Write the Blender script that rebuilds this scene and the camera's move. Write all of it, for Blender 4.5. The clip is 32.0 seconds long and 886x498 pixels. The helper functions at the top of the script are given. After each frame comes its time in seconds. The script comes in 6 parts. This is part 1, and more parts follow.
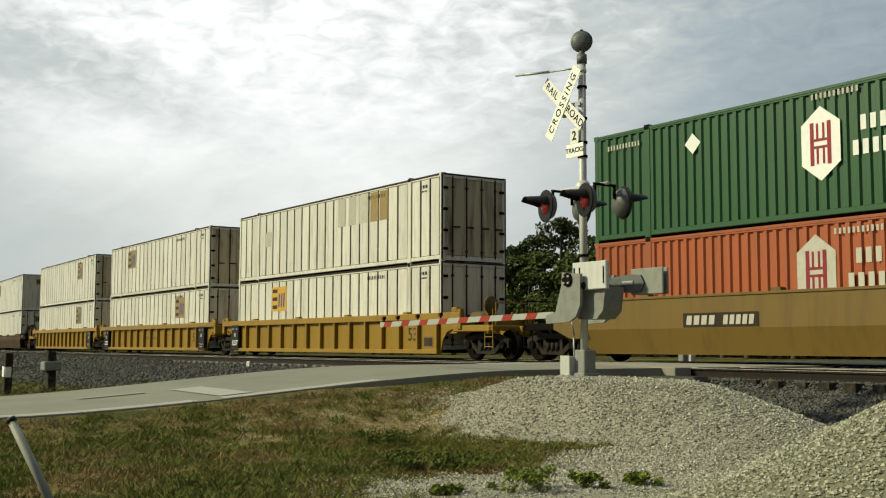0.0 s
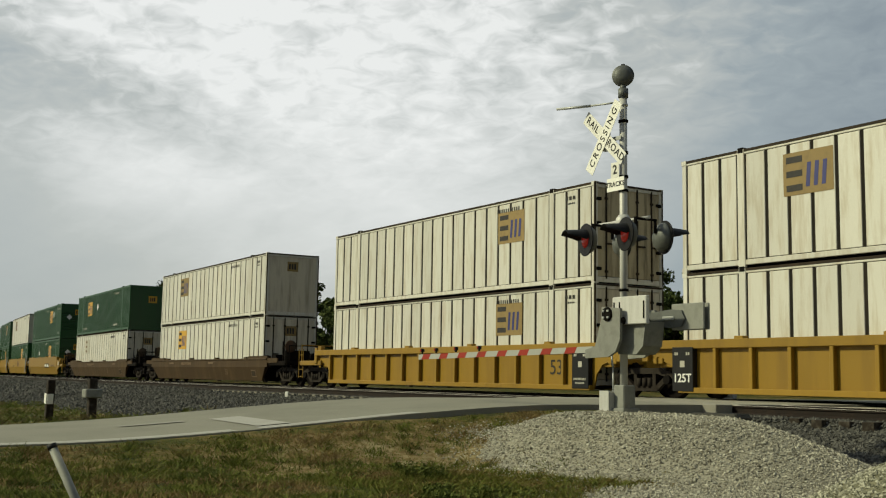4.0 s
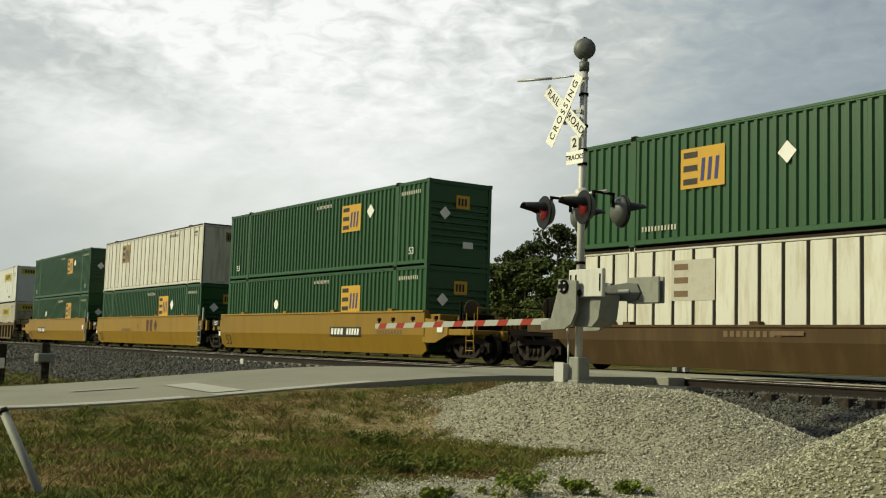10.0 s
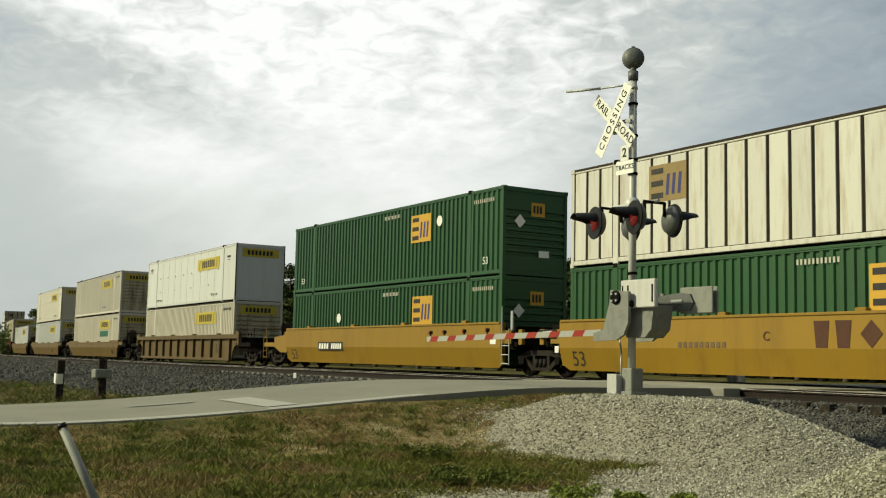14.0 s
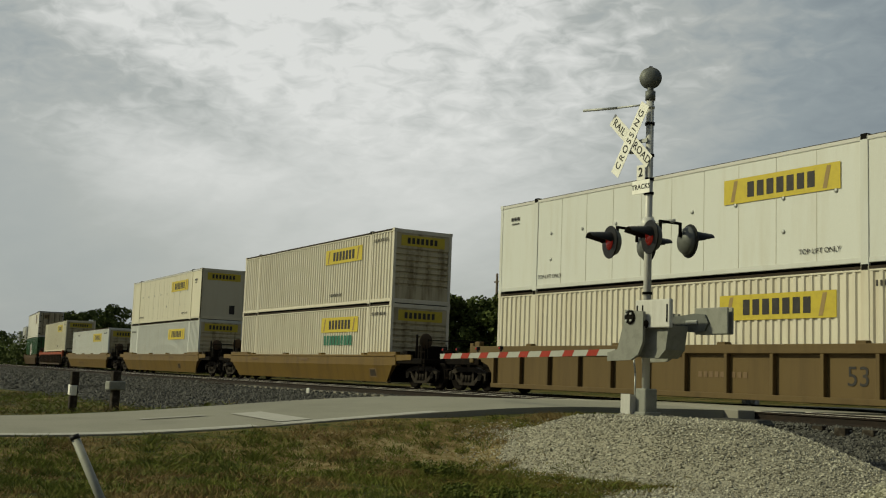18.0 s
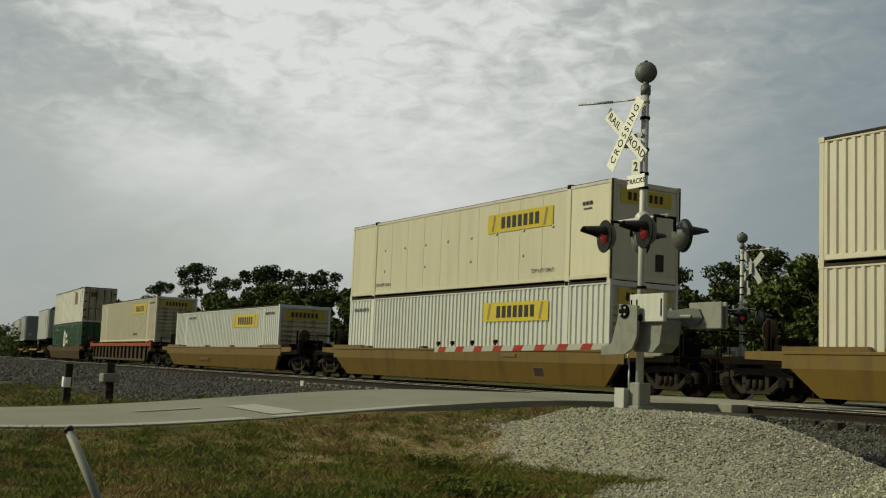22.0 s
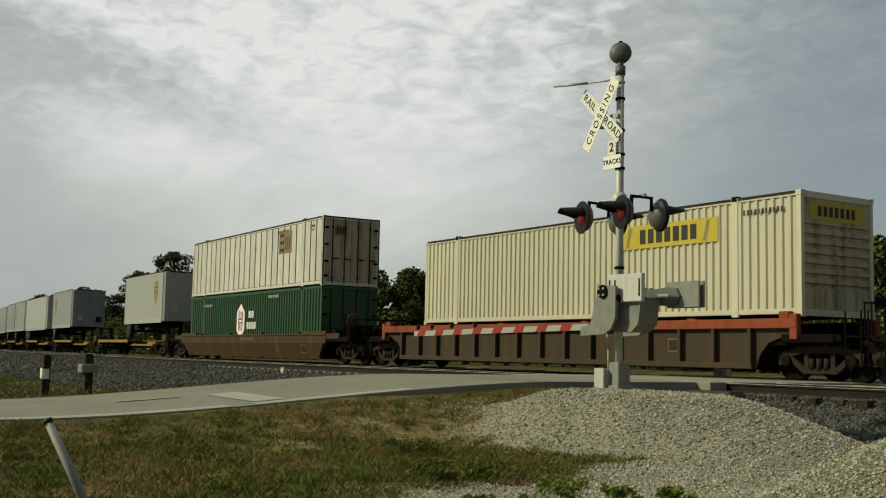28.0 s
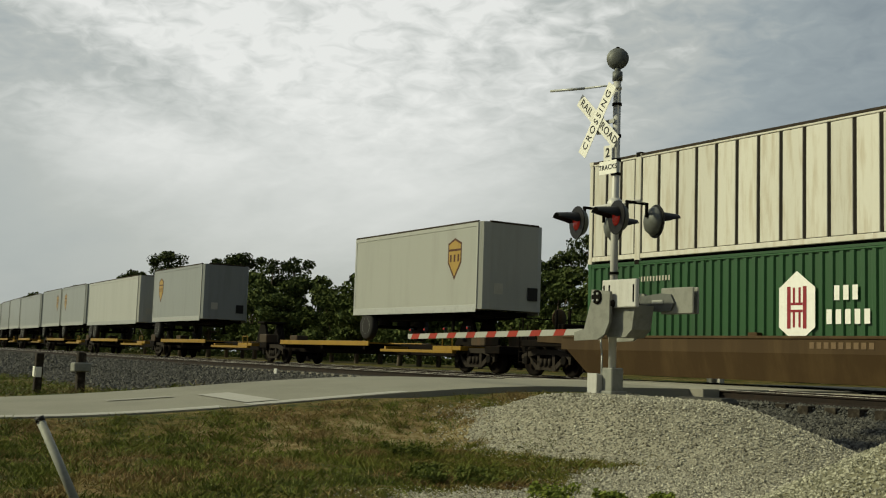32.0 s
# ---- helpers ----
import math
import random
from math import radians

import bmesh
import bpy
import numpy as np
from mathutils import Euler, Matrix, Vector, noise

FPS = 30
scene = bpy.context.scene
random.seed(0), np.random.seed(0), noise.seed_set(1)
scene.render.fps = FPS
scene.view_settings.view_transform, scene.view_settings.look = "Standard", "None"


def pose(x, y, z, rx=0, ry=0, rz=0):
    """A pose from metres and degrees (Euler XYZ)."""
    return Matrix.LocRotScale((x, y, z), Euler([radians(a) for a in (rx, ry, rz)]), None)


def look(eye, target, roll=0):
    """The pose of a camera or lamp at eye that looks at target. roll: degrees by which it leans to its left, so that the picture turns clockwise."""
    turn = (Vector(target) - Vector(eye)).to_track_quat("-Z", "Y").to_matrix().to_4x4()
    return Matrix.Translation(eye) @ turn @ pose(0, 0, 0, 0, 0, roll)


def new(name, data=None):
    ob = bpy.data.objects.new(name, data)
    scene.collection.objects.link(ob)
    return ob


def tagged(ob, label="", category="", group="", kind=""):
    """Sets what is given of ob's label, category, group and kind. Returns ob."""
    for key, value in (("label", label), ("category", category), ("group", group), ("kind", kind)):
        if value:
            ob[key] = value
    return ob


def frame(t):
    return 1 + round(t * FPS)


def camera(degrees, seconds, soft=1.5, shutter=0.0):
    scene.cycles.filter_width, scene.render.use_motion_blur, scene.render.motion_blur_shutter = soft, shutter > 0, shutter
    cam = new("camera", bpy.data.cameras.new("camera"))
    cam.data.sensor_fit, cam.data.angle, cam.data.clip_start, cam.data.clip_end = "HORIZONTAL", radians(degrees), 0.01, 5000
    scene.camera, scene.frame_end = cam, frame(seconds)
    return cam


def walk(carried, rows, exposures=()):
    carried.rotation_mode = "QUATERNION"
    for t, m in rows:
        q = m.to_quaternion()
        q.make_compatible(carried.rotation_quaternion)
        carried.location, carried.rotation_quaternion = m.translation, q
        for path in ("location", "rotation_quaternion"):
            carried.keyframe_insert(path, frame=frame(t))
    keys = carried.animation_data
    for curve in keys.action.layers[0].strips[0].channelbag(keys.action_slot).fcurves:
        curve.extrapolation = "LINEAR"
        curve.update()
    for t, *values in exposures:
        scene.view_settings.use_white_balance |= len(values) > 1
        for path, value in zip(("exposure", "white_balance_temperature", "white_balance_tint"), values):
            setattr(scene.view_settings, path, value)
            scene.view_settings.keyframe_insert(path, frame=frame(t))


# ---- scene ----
# ---------------------------------------------------------------- camera
EYE = Vector((0.0, 0.0, 0.43))


def aim(yaw, pitch, roll):
    a, e = radians(yaw), radians(pitch)
    return look(EYE, EYE + Vector((-math.sin(a) * math.cos(e), math.cos(a) * math.cos(e), math.sin(e))), roll)


cam = camera(43.67, 32.0, soft=1.15)
walk(cam, [
    (0, aim(55.57, 4.99, 0.12)), (0.5, aim(55.52, 4.82, -0.16)), (1, aim(56.13, 4.73, -0.27)),
    (1.5, aim(57.33, 5.15, -0.34)), (2, aim(58.23, 5.26, 0.27)), (2.5, aim(58.32, 5.64, 0.79)),
    (3, aim(57.89, 5.74, 1.26)), (3.5, aim(58.10, 6.35, 1.28)), (4, aim(57.64, 6.66, 0.95)),
    (4.5, aim(56.63, 6.40, 0.98)), (6.5, aim(54.83, 5.73, 1.74)), (7, aim(55.13, 6.25, 2.12)),
    (7.5, aim(55.76, 6.12, 2.38)), (8, aim(56.10, 6.00, 2.50)), (8.5, aim(56.48, 5.70, 2.08)),
    (9, aim(56.16, 5.41, 2.04)), (9.5, aim(56.15, 5.24, 1.83)), (10, aim(55.43, 5.16, 1.77)),
    (10.5, aim(55.25, 5.67, 1.74)), (11, aim(55.36, 5.53, 1.45)), (11.5, aim(54.96, 5.61, 0.84)),
    (12, aim(55.25, 5.09, 0.51)), (12.5, aim(56.61, 5.09, 0.53)), (13, aim(57.15, 5.22, 0.43)),
    (13.5, aim(58.02, 5.77, 0.68)), (14, aim(58.07, 5.74, 1.26)), (14.5, aim(57.08, 5.69, 0.97)),
    (16.5, aim(57.95, 5.30, 1.84)), (17, aim(58.19, 6.30, 1.81)), (17.5, aim(58.66, 6.59, 2.10)),
    (18, aim(58.87, 6.60, 2.15)), (18.5, aim(59.22, 6.61, 2.37)), (19, aim(59.59, 6.93, 2.22)),
    (19.5, aim(59.13, 7.02, 2.16)), (20, aim(59.14, 6.69, 2.09)), (20.5, aim(58.83, 6.65, 2.31)),
    (21, aim(58.35, 6.46, 2.23)), (21.5, aim(58.33, 6.47, 2.09)), (22, aim(58.58, 6.27, 2.36)),
    (22.5, aim(58.28, 6.35, 2.14)), (23, aim(57.74, 6.27, 1.92)), (23.5, aim(57.33, 6.24, 1.74)),
    (24, aim(57.47, 6.22, 1.78)), (24.5, aim(57.33, 6.46, 1.77)), (25, aim(57.27, 5.96, 1.95)),
    (25.5, aim(57.68, 5.80, 1.83)), (27.5, aim(57.44, 5.46, 1.29)), (28, aim(57.41, 5.47, 1.19)),
    (28.5, aim(57.52, 5.33, 1.55)), (29, aim(57.44, 5.26, 1.67)), (29.5, aim(57.02, 5.30, 1.67)),
    (30, aim(56.95, 5.39, 1.76)), (30.5, aim(57.06, 5.28, 1.77)), (31, aim(56.72, 5.08, 2.07)),
    (31.5, aim(57.00, 5.59, 2.26)), (32, aim(57.15, 5.64, 1.93))],
    exposures=[(0, -0.06, 6500, 10), (1.3, -0.08, 6500, 10), (2, -0.32, 6500, 10), (3, -0.31, 6500, 10), (4, -0.34, 6500, 10), (8, -0.28, 6560, 10), (11, -0.10, 6610, 9), (14, -0.08, 6610, 9), (17, -0.22, 6610, 9), (18, -0.58, 6610, 9), (19, -0.60, 6610, 9), (23, -0.59, 6610, 9), (25, -0.62, 6610, 9), (28, -0.48, 6610, 9), (32, -0.40, 6610, 9)])

# ---------------------------------------------------------------- light
SUN_AZ, SUN_EL = 212.0, 33.0      # compass-like: degrees from +y towards +x


def make_world():
    w = bpy.data.worlds.new("sky")
    scene.world = w
    w.use_nodes = True
    nt = w.node_tree
    nt.nodes.clear()
    L = nt.links.new

    def math_node(op, a, b, clamp=False):
        n = nt.nodes.new("ShaderNodeMath")
        n.operation, n.use_clamp = op, clamp
        for k, v in ((0, a), (1, b)):
            if isinstance(v, (int, float)):
                n.inputs[k].default_value = v
            else:
                L(v, n.inputs[k])
        return n.outputs[0]

    def along(v):
        n = nt.nodes.new("ShaderNodeVectorMath")
        n.operation = "DOT_PRODUCT"
        n.inputs[1].default_value = v
        L(tc.outputs["Generated"], n.inputs[0])
        return n.outputs["Value"]

    def eased(v, a, b, lo, hi):
        n = nt.nodes.new("ShaderNodeMapRange")
        n.interpolation_type = "SMOOTHSTEP"
        for k, q in (("From Min", a), ("From Max", b), ("To Min", lo), ("To Max", hi)):
            n.inputs[k].default_value = q
        L(v, n.inputs["Value"])
        return n.outputs[0]

    def clouds(vec, scale, detail, rough, warp):
        n = nt.nodes.new("ShaderNodeTexNoise")
        n.inputs["Scale"].default_value, n.inputs["Detail"].default_value = scale, detail
        n.inputs["Roughness"].default_value, n.inputs["Distortion"].default_value = rough, warp
        L(vec, n.inputs["Vector"])
        return math_node("SUBTRACT", n.outputs["Fac"], 0.5)

    out = nt.nodes.new("ShaderNodeOutputWorld")
    bg = nt.nodes.new("ShaderNodeBackground")
    sky = nt.nodes.new("ShaderNodeTexSky")
    sky.sky_type = "NISHITA"
    sky.sun_disc = False
    sky.sun_elevation, sky.sun_rotation = radians(SUN_EL), radians(SUN_AZ)
    sky.air_density, sky.dust_density = 1.0, 2.0
    dim = nt.nodes.new("ShaderNodeVectorMath")
    dim.operation = "SCALE"
    dim.inputs["Scale"].default_value = 0.10
    L(sky.outputs["Color"], dim.inputs[0])
    tc = nt.nodes.new("ShaderNodeTexCoord")
    # the cloud sheet seen as a flat layer overhead
    sep = nt.nodes.new("ShaderNodeSeparateXYZ")
    L(tc.outputs["Generated"], sep.inputs[0])
    up = sep.outputs["Z"]
    inv = math_node("DIVIDE", 1.0, math_node("MAXIMUM", math_node("ADD", up, 0.22), 0.06))
    layer = nt.nodes.new("ShaderNodeVectorMath")
    layer.operation = "SCALE"
    L(tc.outputs["Generated"], layer.inputs[0])
    L(inv, layer.inputs["Scale"])
    turn = nt.nodes.new("ShaderNodeMapping")
    turn.inputs["Rotation"].default_value = (0, 0, 0.55)
    turn.inputs["Scale"].default_value = (0.62, 1.35, 1)
    L(layer.outputs[0], turn.inputs["Vector"])
    # long soft banks low down, small cells higher up
    banks = clouds(turn.outputs[0], 1.5, 3, 0.5, 0.2)
    cells = clouds(layer.outputs[0], 17.0, 3, 0.55, 0.5)
    rows = clouds(turn.outputs[0], 7.0, 3, 0.5, 0.4)
    v = math_node("ADD", along((-0.40, -0.10, 0.28)), 0.262)
    v = math_node("ADD", v, math_node("MULTIPLY", banks, 0.15))
    v = math_node("ADD", v, math_node("MULTIPLY", cells, eased(up, 0.13, 0.32, 0.015, 0.36)))
    v = math_node("ADD", v, math_node("MULTIPLY", rows, eased(up, 0.08, 0.30, 0.03, 0.15)))
    # a thinner part of the sheet above the crossing, a darker bank beside it
    v = math_node("ADD", v, eased(along((-0.826, 0.476, 0.30)), 0.92, 1.0, 0.135, 0.35))
    bank = math_node("MULTIPLY", eased(math_node("ABSOLUTE", along((0.294, 0.213, 0.932)), 0.0), 0.005, 0.05, 1.0, 0.0), eased(along((-0.955, 0.17, 0.25)), 0.962, 0.993, 0.0, 0.08))
    v = math_node("SUBTRACT", v, bank)
    ramp = nt.nodes.new("ShaderNodeValToRGB")
    ramp.color_ramp.elements[0].position, ramp.color_ramp.elements[0].color = 0.02, (0.13, 0.135, 0.135, 1)
    ramp.color_ramp.elements[1].position, ramp.color_ramp.elements[1].color = 1.0, (1.18, 1.20, 1.16, 1)
    for q, c in ((0.40, (0.25, 0.305, 0.350)), (0.70, (0.460, 0.53, 0.548)), (0.86, (0.69, 0.73, 0.695))):
        ramp.color_ramp.elements.new(q).color = (*c, 1)
    L(v, ramp.inputs["Fac"])
    mix = nt.nodes.new("ShaderNodeMix")
    mix.data_type = "RGBA"
    mix.inputs["Factor"].default_value = 0.86
    L(dim.outputs[0], mix.inputs[6])
    L(ramp.outputs["Color"], mix.inputs[7])
    L(mix.outputs[2], bg.inputs["Color"])
    bg.inputs["Strength"].default_value = 1.0
    L(bg.outputs[0], out.inputs["Surface"])


make_world()
sun = new("sun", bpy.data.lights.new("sun", "SUN"))
sun.data.energy, sun.data.angle, sun.data.color = 4.5, radians(3.0), (0.97, 0.945, 0.63)
sa, se = radians(SUN_AZ), radians(SUN_EL)
sun.matrix_world = look(Vector((0, 0, 60)), Vector((0, 0, 60)) - Vector((math.sin(sa) * math.cos(se), math.cos(sa) * math.cos(se), math.sin(se))))

# ---------------------------------------------------------------- materials


def material(name, base, rough=0.6, metal=0.0, dirt=None, amount=0.35, scale=3.0, streak=0.0, bump=0.15, fine=60.0, vary=0.06, spec=0.22):
    """A painted, worn or earthy surface: two scales of variation, optional downward streaks, fine relief."""
    m = bpy.data.materials.new(name)
    m.use_nodes = True
    nt = m.node_tree
    b = nt.nodes["Principled BSDF"]
    L = nt.links.new
    tc = nt.nodes.new("ShaderNodeTexCoord")
    geo = nt.nodes.new("ShaderNodeObjectInfo")
    off = nt.nodes.new("ShaderNodeVectorMath")
    off.operation = "MULTIPLY_ADD"
    L(geo.outputs["Random"], off.inputs[0])
    off.inputs[1].default_value = (37.0, 19.0, 23.0)
    L(tc.outputs["Object"], off.inputs[2])
    mp = nt.nodes.new("ShaderNodeMapping")
    mp.inputs["Scale"].default_value = (1, 1, 0.12) if streak else (1, 1, 1)
    L(off.outputs[0], mp.inputs["Vector"])
    n1 = nt.nodes.new("ShaderNodeTexNoise")
    n1.inputs["Scale"].default_value, n1.inputs["Detail"].default_value = scale, 6
    n1.inputs["Roughness"].default_value = 0.62
    L(mp.outputs["Vector"], n1.inputs["Vector"])
    r1 = nt.nodes.new("ShaderNodeMapRange")
    r1.inputs["From Min"].default_value, r1.inputs["From Max"].default_value = 0.48, 0.78
    L(n1.outputs["Fac"], r1.inputs["Value"])
    k = nt.nodes.new("ShaderNodeMath")
    k.operation = "MULTIPLY"
    k.inputs[1].default_value = amount
    L(r1.outputs[0], k.inputs[0])
    n2 = nt.nodes.new("ShaderNodeTexNoise")
    n2.inputs["Scale"].default_value, n2.inputs["Detail"].default_value = fine, 4
    L(off.outputs[0], n2.inputs["Vector"])
    mx = nt.nodes.new("ShaderNodeMix")
    mx.data_type = "RGBA"
    d = dirt or tuple(c * 0.45 for c in base)
    mx.inputs[6].default_value, mx.inputs[7].default_value = (*base, 1), (*d, 1)
    L(k.outputs[0], mx.inputs["Factor"])
    v = nt.nodes.new("ShaderNodeHueSaturation")
    vr = nt.nodes.new("ShaderNodeMapRange")
    vr.inputs["To Min"].default_value, vr.inputs["To Max"].default_value = 1 - vary * 2, 1 + vary * 2
    L(n2.outputs["Fac"], vr.inputs["Value"])
    each = nt.nodes.new("ShaderNodeMapRange")
    each.inputs["To Min"].default_value, each.inputs["To Max"].default_value = 0.90, 1.06
    L(geo.outputs["Random"], each.inputs["Value"])
    tone = nt.nodes.new("ShaderNodeMath")
    tone.operation = "MULTIPLY"
    L(vr.outputs[0], tone.inputs[0])
    L(each.outputs[0], tone.inputs[1])
    L(tone.outputs[0], v.inputs["Value"])
    L(mx.outputs[2], v.inputs["Color"])
    L(v.outputs[0], b.inputs["Base Color"])
    b.inputs["Roughness"].default_value = rough
    b.inputs["Metallic"].default_value = metal
    b.inputs["Specular IOR Level"].default_value = spec
    bp = nt.nodes.new("ShaderNodeBump")
    bp.inputs["Strength"].default_value, bp.inputs["Distance"].default_value = bump, 0.02
    L(n2.outputs["Fac"], bp.inputs["Height"])
    L(bp.outputs[0], b.inputs["Normal"])
    return m


MATS = {}


def mat(name):
    return MATS[name]


def define(name, *a, **k):
    MATS[name] = material(name, *a, **k)


define("white_paint", (0.585, 0.568, 0.490), 0.38, spec=0.50, dirt=(0.34, 0.26, 0.14), amount=0.72, scale=6.0, streak=1, bump=0.05)
define("clean_white", (0.576, 0.585, 0.54), 0.36, spec=0.50, dirt=(0.46, 0.43, 0.34), amount=0.45, scale=3.0, streak=1, bump=0.04)
define("cream_paint", (0.549, 0.513, 0.378), 0.38, spec=0.50, dirt=(0.39, 0.33, 0.20), amount=0.45, scale=2.4, streak=1, bump=0.05)
define("tan_white", (0.5785, 0.5384, 0.4272), 0.38, spec=0.50, dirt=(0.36, 0.29, 0.18), amount=0.5, scale=2.8, streak=1, bump=0.05)
define("green_paint", (0.0130, 0.0700, 0.0160), 0.40, spec=0.45, dirt=(0.020, 0.045, 0.015), amount=0.5, scale=2.2, streak=1, bump=0.06)
define("orange_paint", (0.3128, 0.0736, 0.0184), 0.42, spec=0.40, dirt=(0.13, 0.052, 0.024), amount=0.7, scale=2.4, streak=1, bump=0.06)
define("grey_trailer", (0.2185, 0.2325, 0.2204), 0.36, spec=0.50, dirt=(0.14, 0.146, 0.13), amount=0.5, scale=2.2, streak=1, bump=0.03)
define("cream_trailer", (0.3627, 0.3674, 0.3255), 0.36, spec=0.50, dirt=(0.25, 0.25, 0.21), amount=0.45, scale=1.8, streak=1, bump=0.03)
define("dark_seam", (0.014, 0.011, 0.008), 0.9, dirt=(0.045, 0.032, 0.019), amount=0.5, scale=2.0, streak=1)
define("worn_edge", (0.030, 0.022, 0.014), 0.85, dirt=(0.075, 0.048, 0.027), amount=0.6, scale=2.5, bump=0.1)
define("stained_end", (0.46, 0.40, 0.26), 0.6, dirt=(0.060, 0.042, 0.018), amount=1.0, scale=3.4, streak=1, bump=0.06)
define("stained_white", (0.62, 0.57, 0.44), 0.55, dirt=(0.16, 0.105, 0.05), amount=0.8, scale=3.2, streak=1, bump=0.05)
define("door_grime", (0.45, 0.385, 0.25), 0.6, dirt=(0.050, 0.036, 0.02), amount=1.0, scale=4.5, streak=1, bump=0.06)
define("roof_sheet", (0.52, 0.51, 0.47), 0.5, dirt=(0.3, 0.27, 0.22), amount=0.5, scale=1.2)
define("yellow_car", (0.262, 0.152, 0.012), 0.45, spec=0.33, dirt=(0.155, 0.086, 0.012), amount=0.65, scale=1.8, streak=1, bump=0.08)
define("tan_car", (0.138, 0.0828, 0.0129), 0.50, spec=0.35, dirt=(0.060, 0.035, 0.010), amount=0.75, scale=2.2, streak=1, bump=0.08)
define("buff_car", (0.108, 0.072, 0.027), 0.65, dirt=(0.060, 0.037, 0.016), amount=0.65, scale=2.0, streak=1, bump=0.08)
define("brown_car", (0.052, 0.029, 0.009), 0.7, dirt=(0.125, 0.078, 0.030), amount=0.5, scale=1.9, streak=1, bump=0.1)
define("red_car", (0.24, 0.050, 0.018), 0.65, dirt=(0.065, 0.026, 0.013), amount=0.8, scale=2.4, streak=1, bump=0.1)
# near-black base: the deep shade under and between the cars is put into it
define("shaded_truck_steel", (0.006, 0.0045, 0.0035), 0.9, metal=0.1, spec=0.08, dirt=(0.022, 0.013, 0.007), amount=0.6, scale=5.0, bump=0.2)
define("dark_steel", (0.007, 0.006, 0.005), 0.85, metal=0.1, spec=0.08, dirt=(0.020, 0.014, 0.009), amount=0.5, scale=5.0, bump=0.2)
# lighter copy of the bogie steel, for outer frames that catch the light
define("lit_frame_steel", (0.033, 0.027, 0.021), 0.8, metal=0.1, spec=0.1, dirt=(0.016, 0.011, 0.008), amount=0.8, scale=4.0, bump=0.2)
define("rail_side", (0.017, 0.012, 0.009), 0.85, dirt=(0.045, 0.026, 0.015), amount=0.6, scale=6.0, bump=0.3)
define("rail_head", (0.60, 0.56, 0.48), 0.45, metal=0.2, dirt=(0.2, 0.15, 0.12), amount=0.4, scale=8.0)
define("tie_wood", (0.026, 0.020, 0.014), 0.9, dirt=(0.12, 0.105, 0.08), amount=0.7, scale=8.0, bump=0.4)
define("grey_tie", (0.20, 0.185, 0.145), 0.9, dirt=(0.07, 0.06, 0.045), amount=0.6, scale=9.0, bump=0.4)
define("concrete", (0.26, 0.247, 0.20), 0.85, dirt=(0.15, 0.142, 0.113), amount=0.5, scale=1.5, bump=0.25, fine=90)
define("road_surface", (0.215, 0.207, 0.163), 0.9, dirt=(0.126, 0.122, 0.092), amount=0.6, scale=0.45, bump=0.3, fine=70)
define("road_paint", (0.33, 0.32, 0.28), 0.8, dirt=(0.28, 0.265, 0.225), amount=0.7, scale=5.0)
define("galvanised", (0.40, 0.41, 0.39), 0.5, metal=0.35, dirt=(0.25, 0.25, 0.23), amount=0.5, scale=9.0, bump=0.06)
define("silver_paint", (0.52, 0.515, 0.475), 0.5, metal=0.15, dirt=(0.25, 0.23, 0.19), amount=0.5, scale=6.0, streak=1, bump=0.05)
define("grey_case", (0.235, 0.238, 0.208), 0.6, metal=0.1, dirt=(0.09, 0.088, 0.07), amount=0.5, scale=6.0, bump=0.06)
define("bell_grey", (0.13, 0.137, 0.128), 0.55, metal=0.3, dirt=(0.045, 0.045, 0.04), amount=0.5, scale=8.0)
define("black_paint", (0.009, 0.009, 0.009), 0.5, dirt=(0.025, 0.022, 0.019), amount=0.5, scale=7.0)
define("sign_white", (0.80, 0.79, 0.72), 0.45, dirt=(0.55, 0.52, 0.42), amount=0.35, scale=6.0)
define("sign_black", (0.02, 0.02, 0.02), 0.55)
define("stripe_red", (0.30, 0.030, 0.016), 0.5, dirt=(0.18, 0.035, 0.022), amount=0.5, scale=6.0)
define("decal_orange", (0.56, 0.32, 0.035), 0.5, dirt=(0.38, 0.24, 0.09), amount=0.45, scale=4.0)
define("decal_faded", (0.27, 0.19, 0.075), 0.6, dirt=(0.17, 0.12, 0.06), amount=0.6, scale=5.0)
define("decal_grey", (0.44, 0.42, 0.35), 0.6, dirt=(0.3, 0.27, 0.2), amount=0.5, scale=5.0)
define("decal_black", (0.03, 0.028, 0.026), 0.55, dirt=(0.10, 0.08, 0.06), amount=0.4, scale=6.0)
define("decal_blue", (0.045, 0.05, 0.16), 0.5)
define("decal_yellow", (0.52, 0.41, 0.045), 0.5, dirt=(0.34, 0.26, 0.05), amount=0.5, scale=5.0)
define("decal_white", (0.78, 0.77, 0.72), 0.5, dirt=(0.55, 0.53, 0.46), amount=0.35, scale=5.0)
define("decal_red", (0.24, 0.022, 0.03), 0.5)
define("decal_green", (0.035, 0.16, 0.10), 0.5)
define("decal_brown", (0.085, 0.035, 0.018), 0.45)
define("decal_gold", (0.36, 0.235, 0.06), 0.45)
define("decal_dim", (0.15, 0.10, 0.055), 0.7, dirt=(0.09, 0.055, 0.03), amount=0.7, scale=6.0)
define("rust_panel", (0.050, 0.036, 0.021), 0.75, dirt=(0.12, 0.050, 0.022), amount=0.6, scale=3.0, streak=1, bump=0.1)
define("rubber", (0.022, 0.021, 0.020), 0.85, bump=0.2)

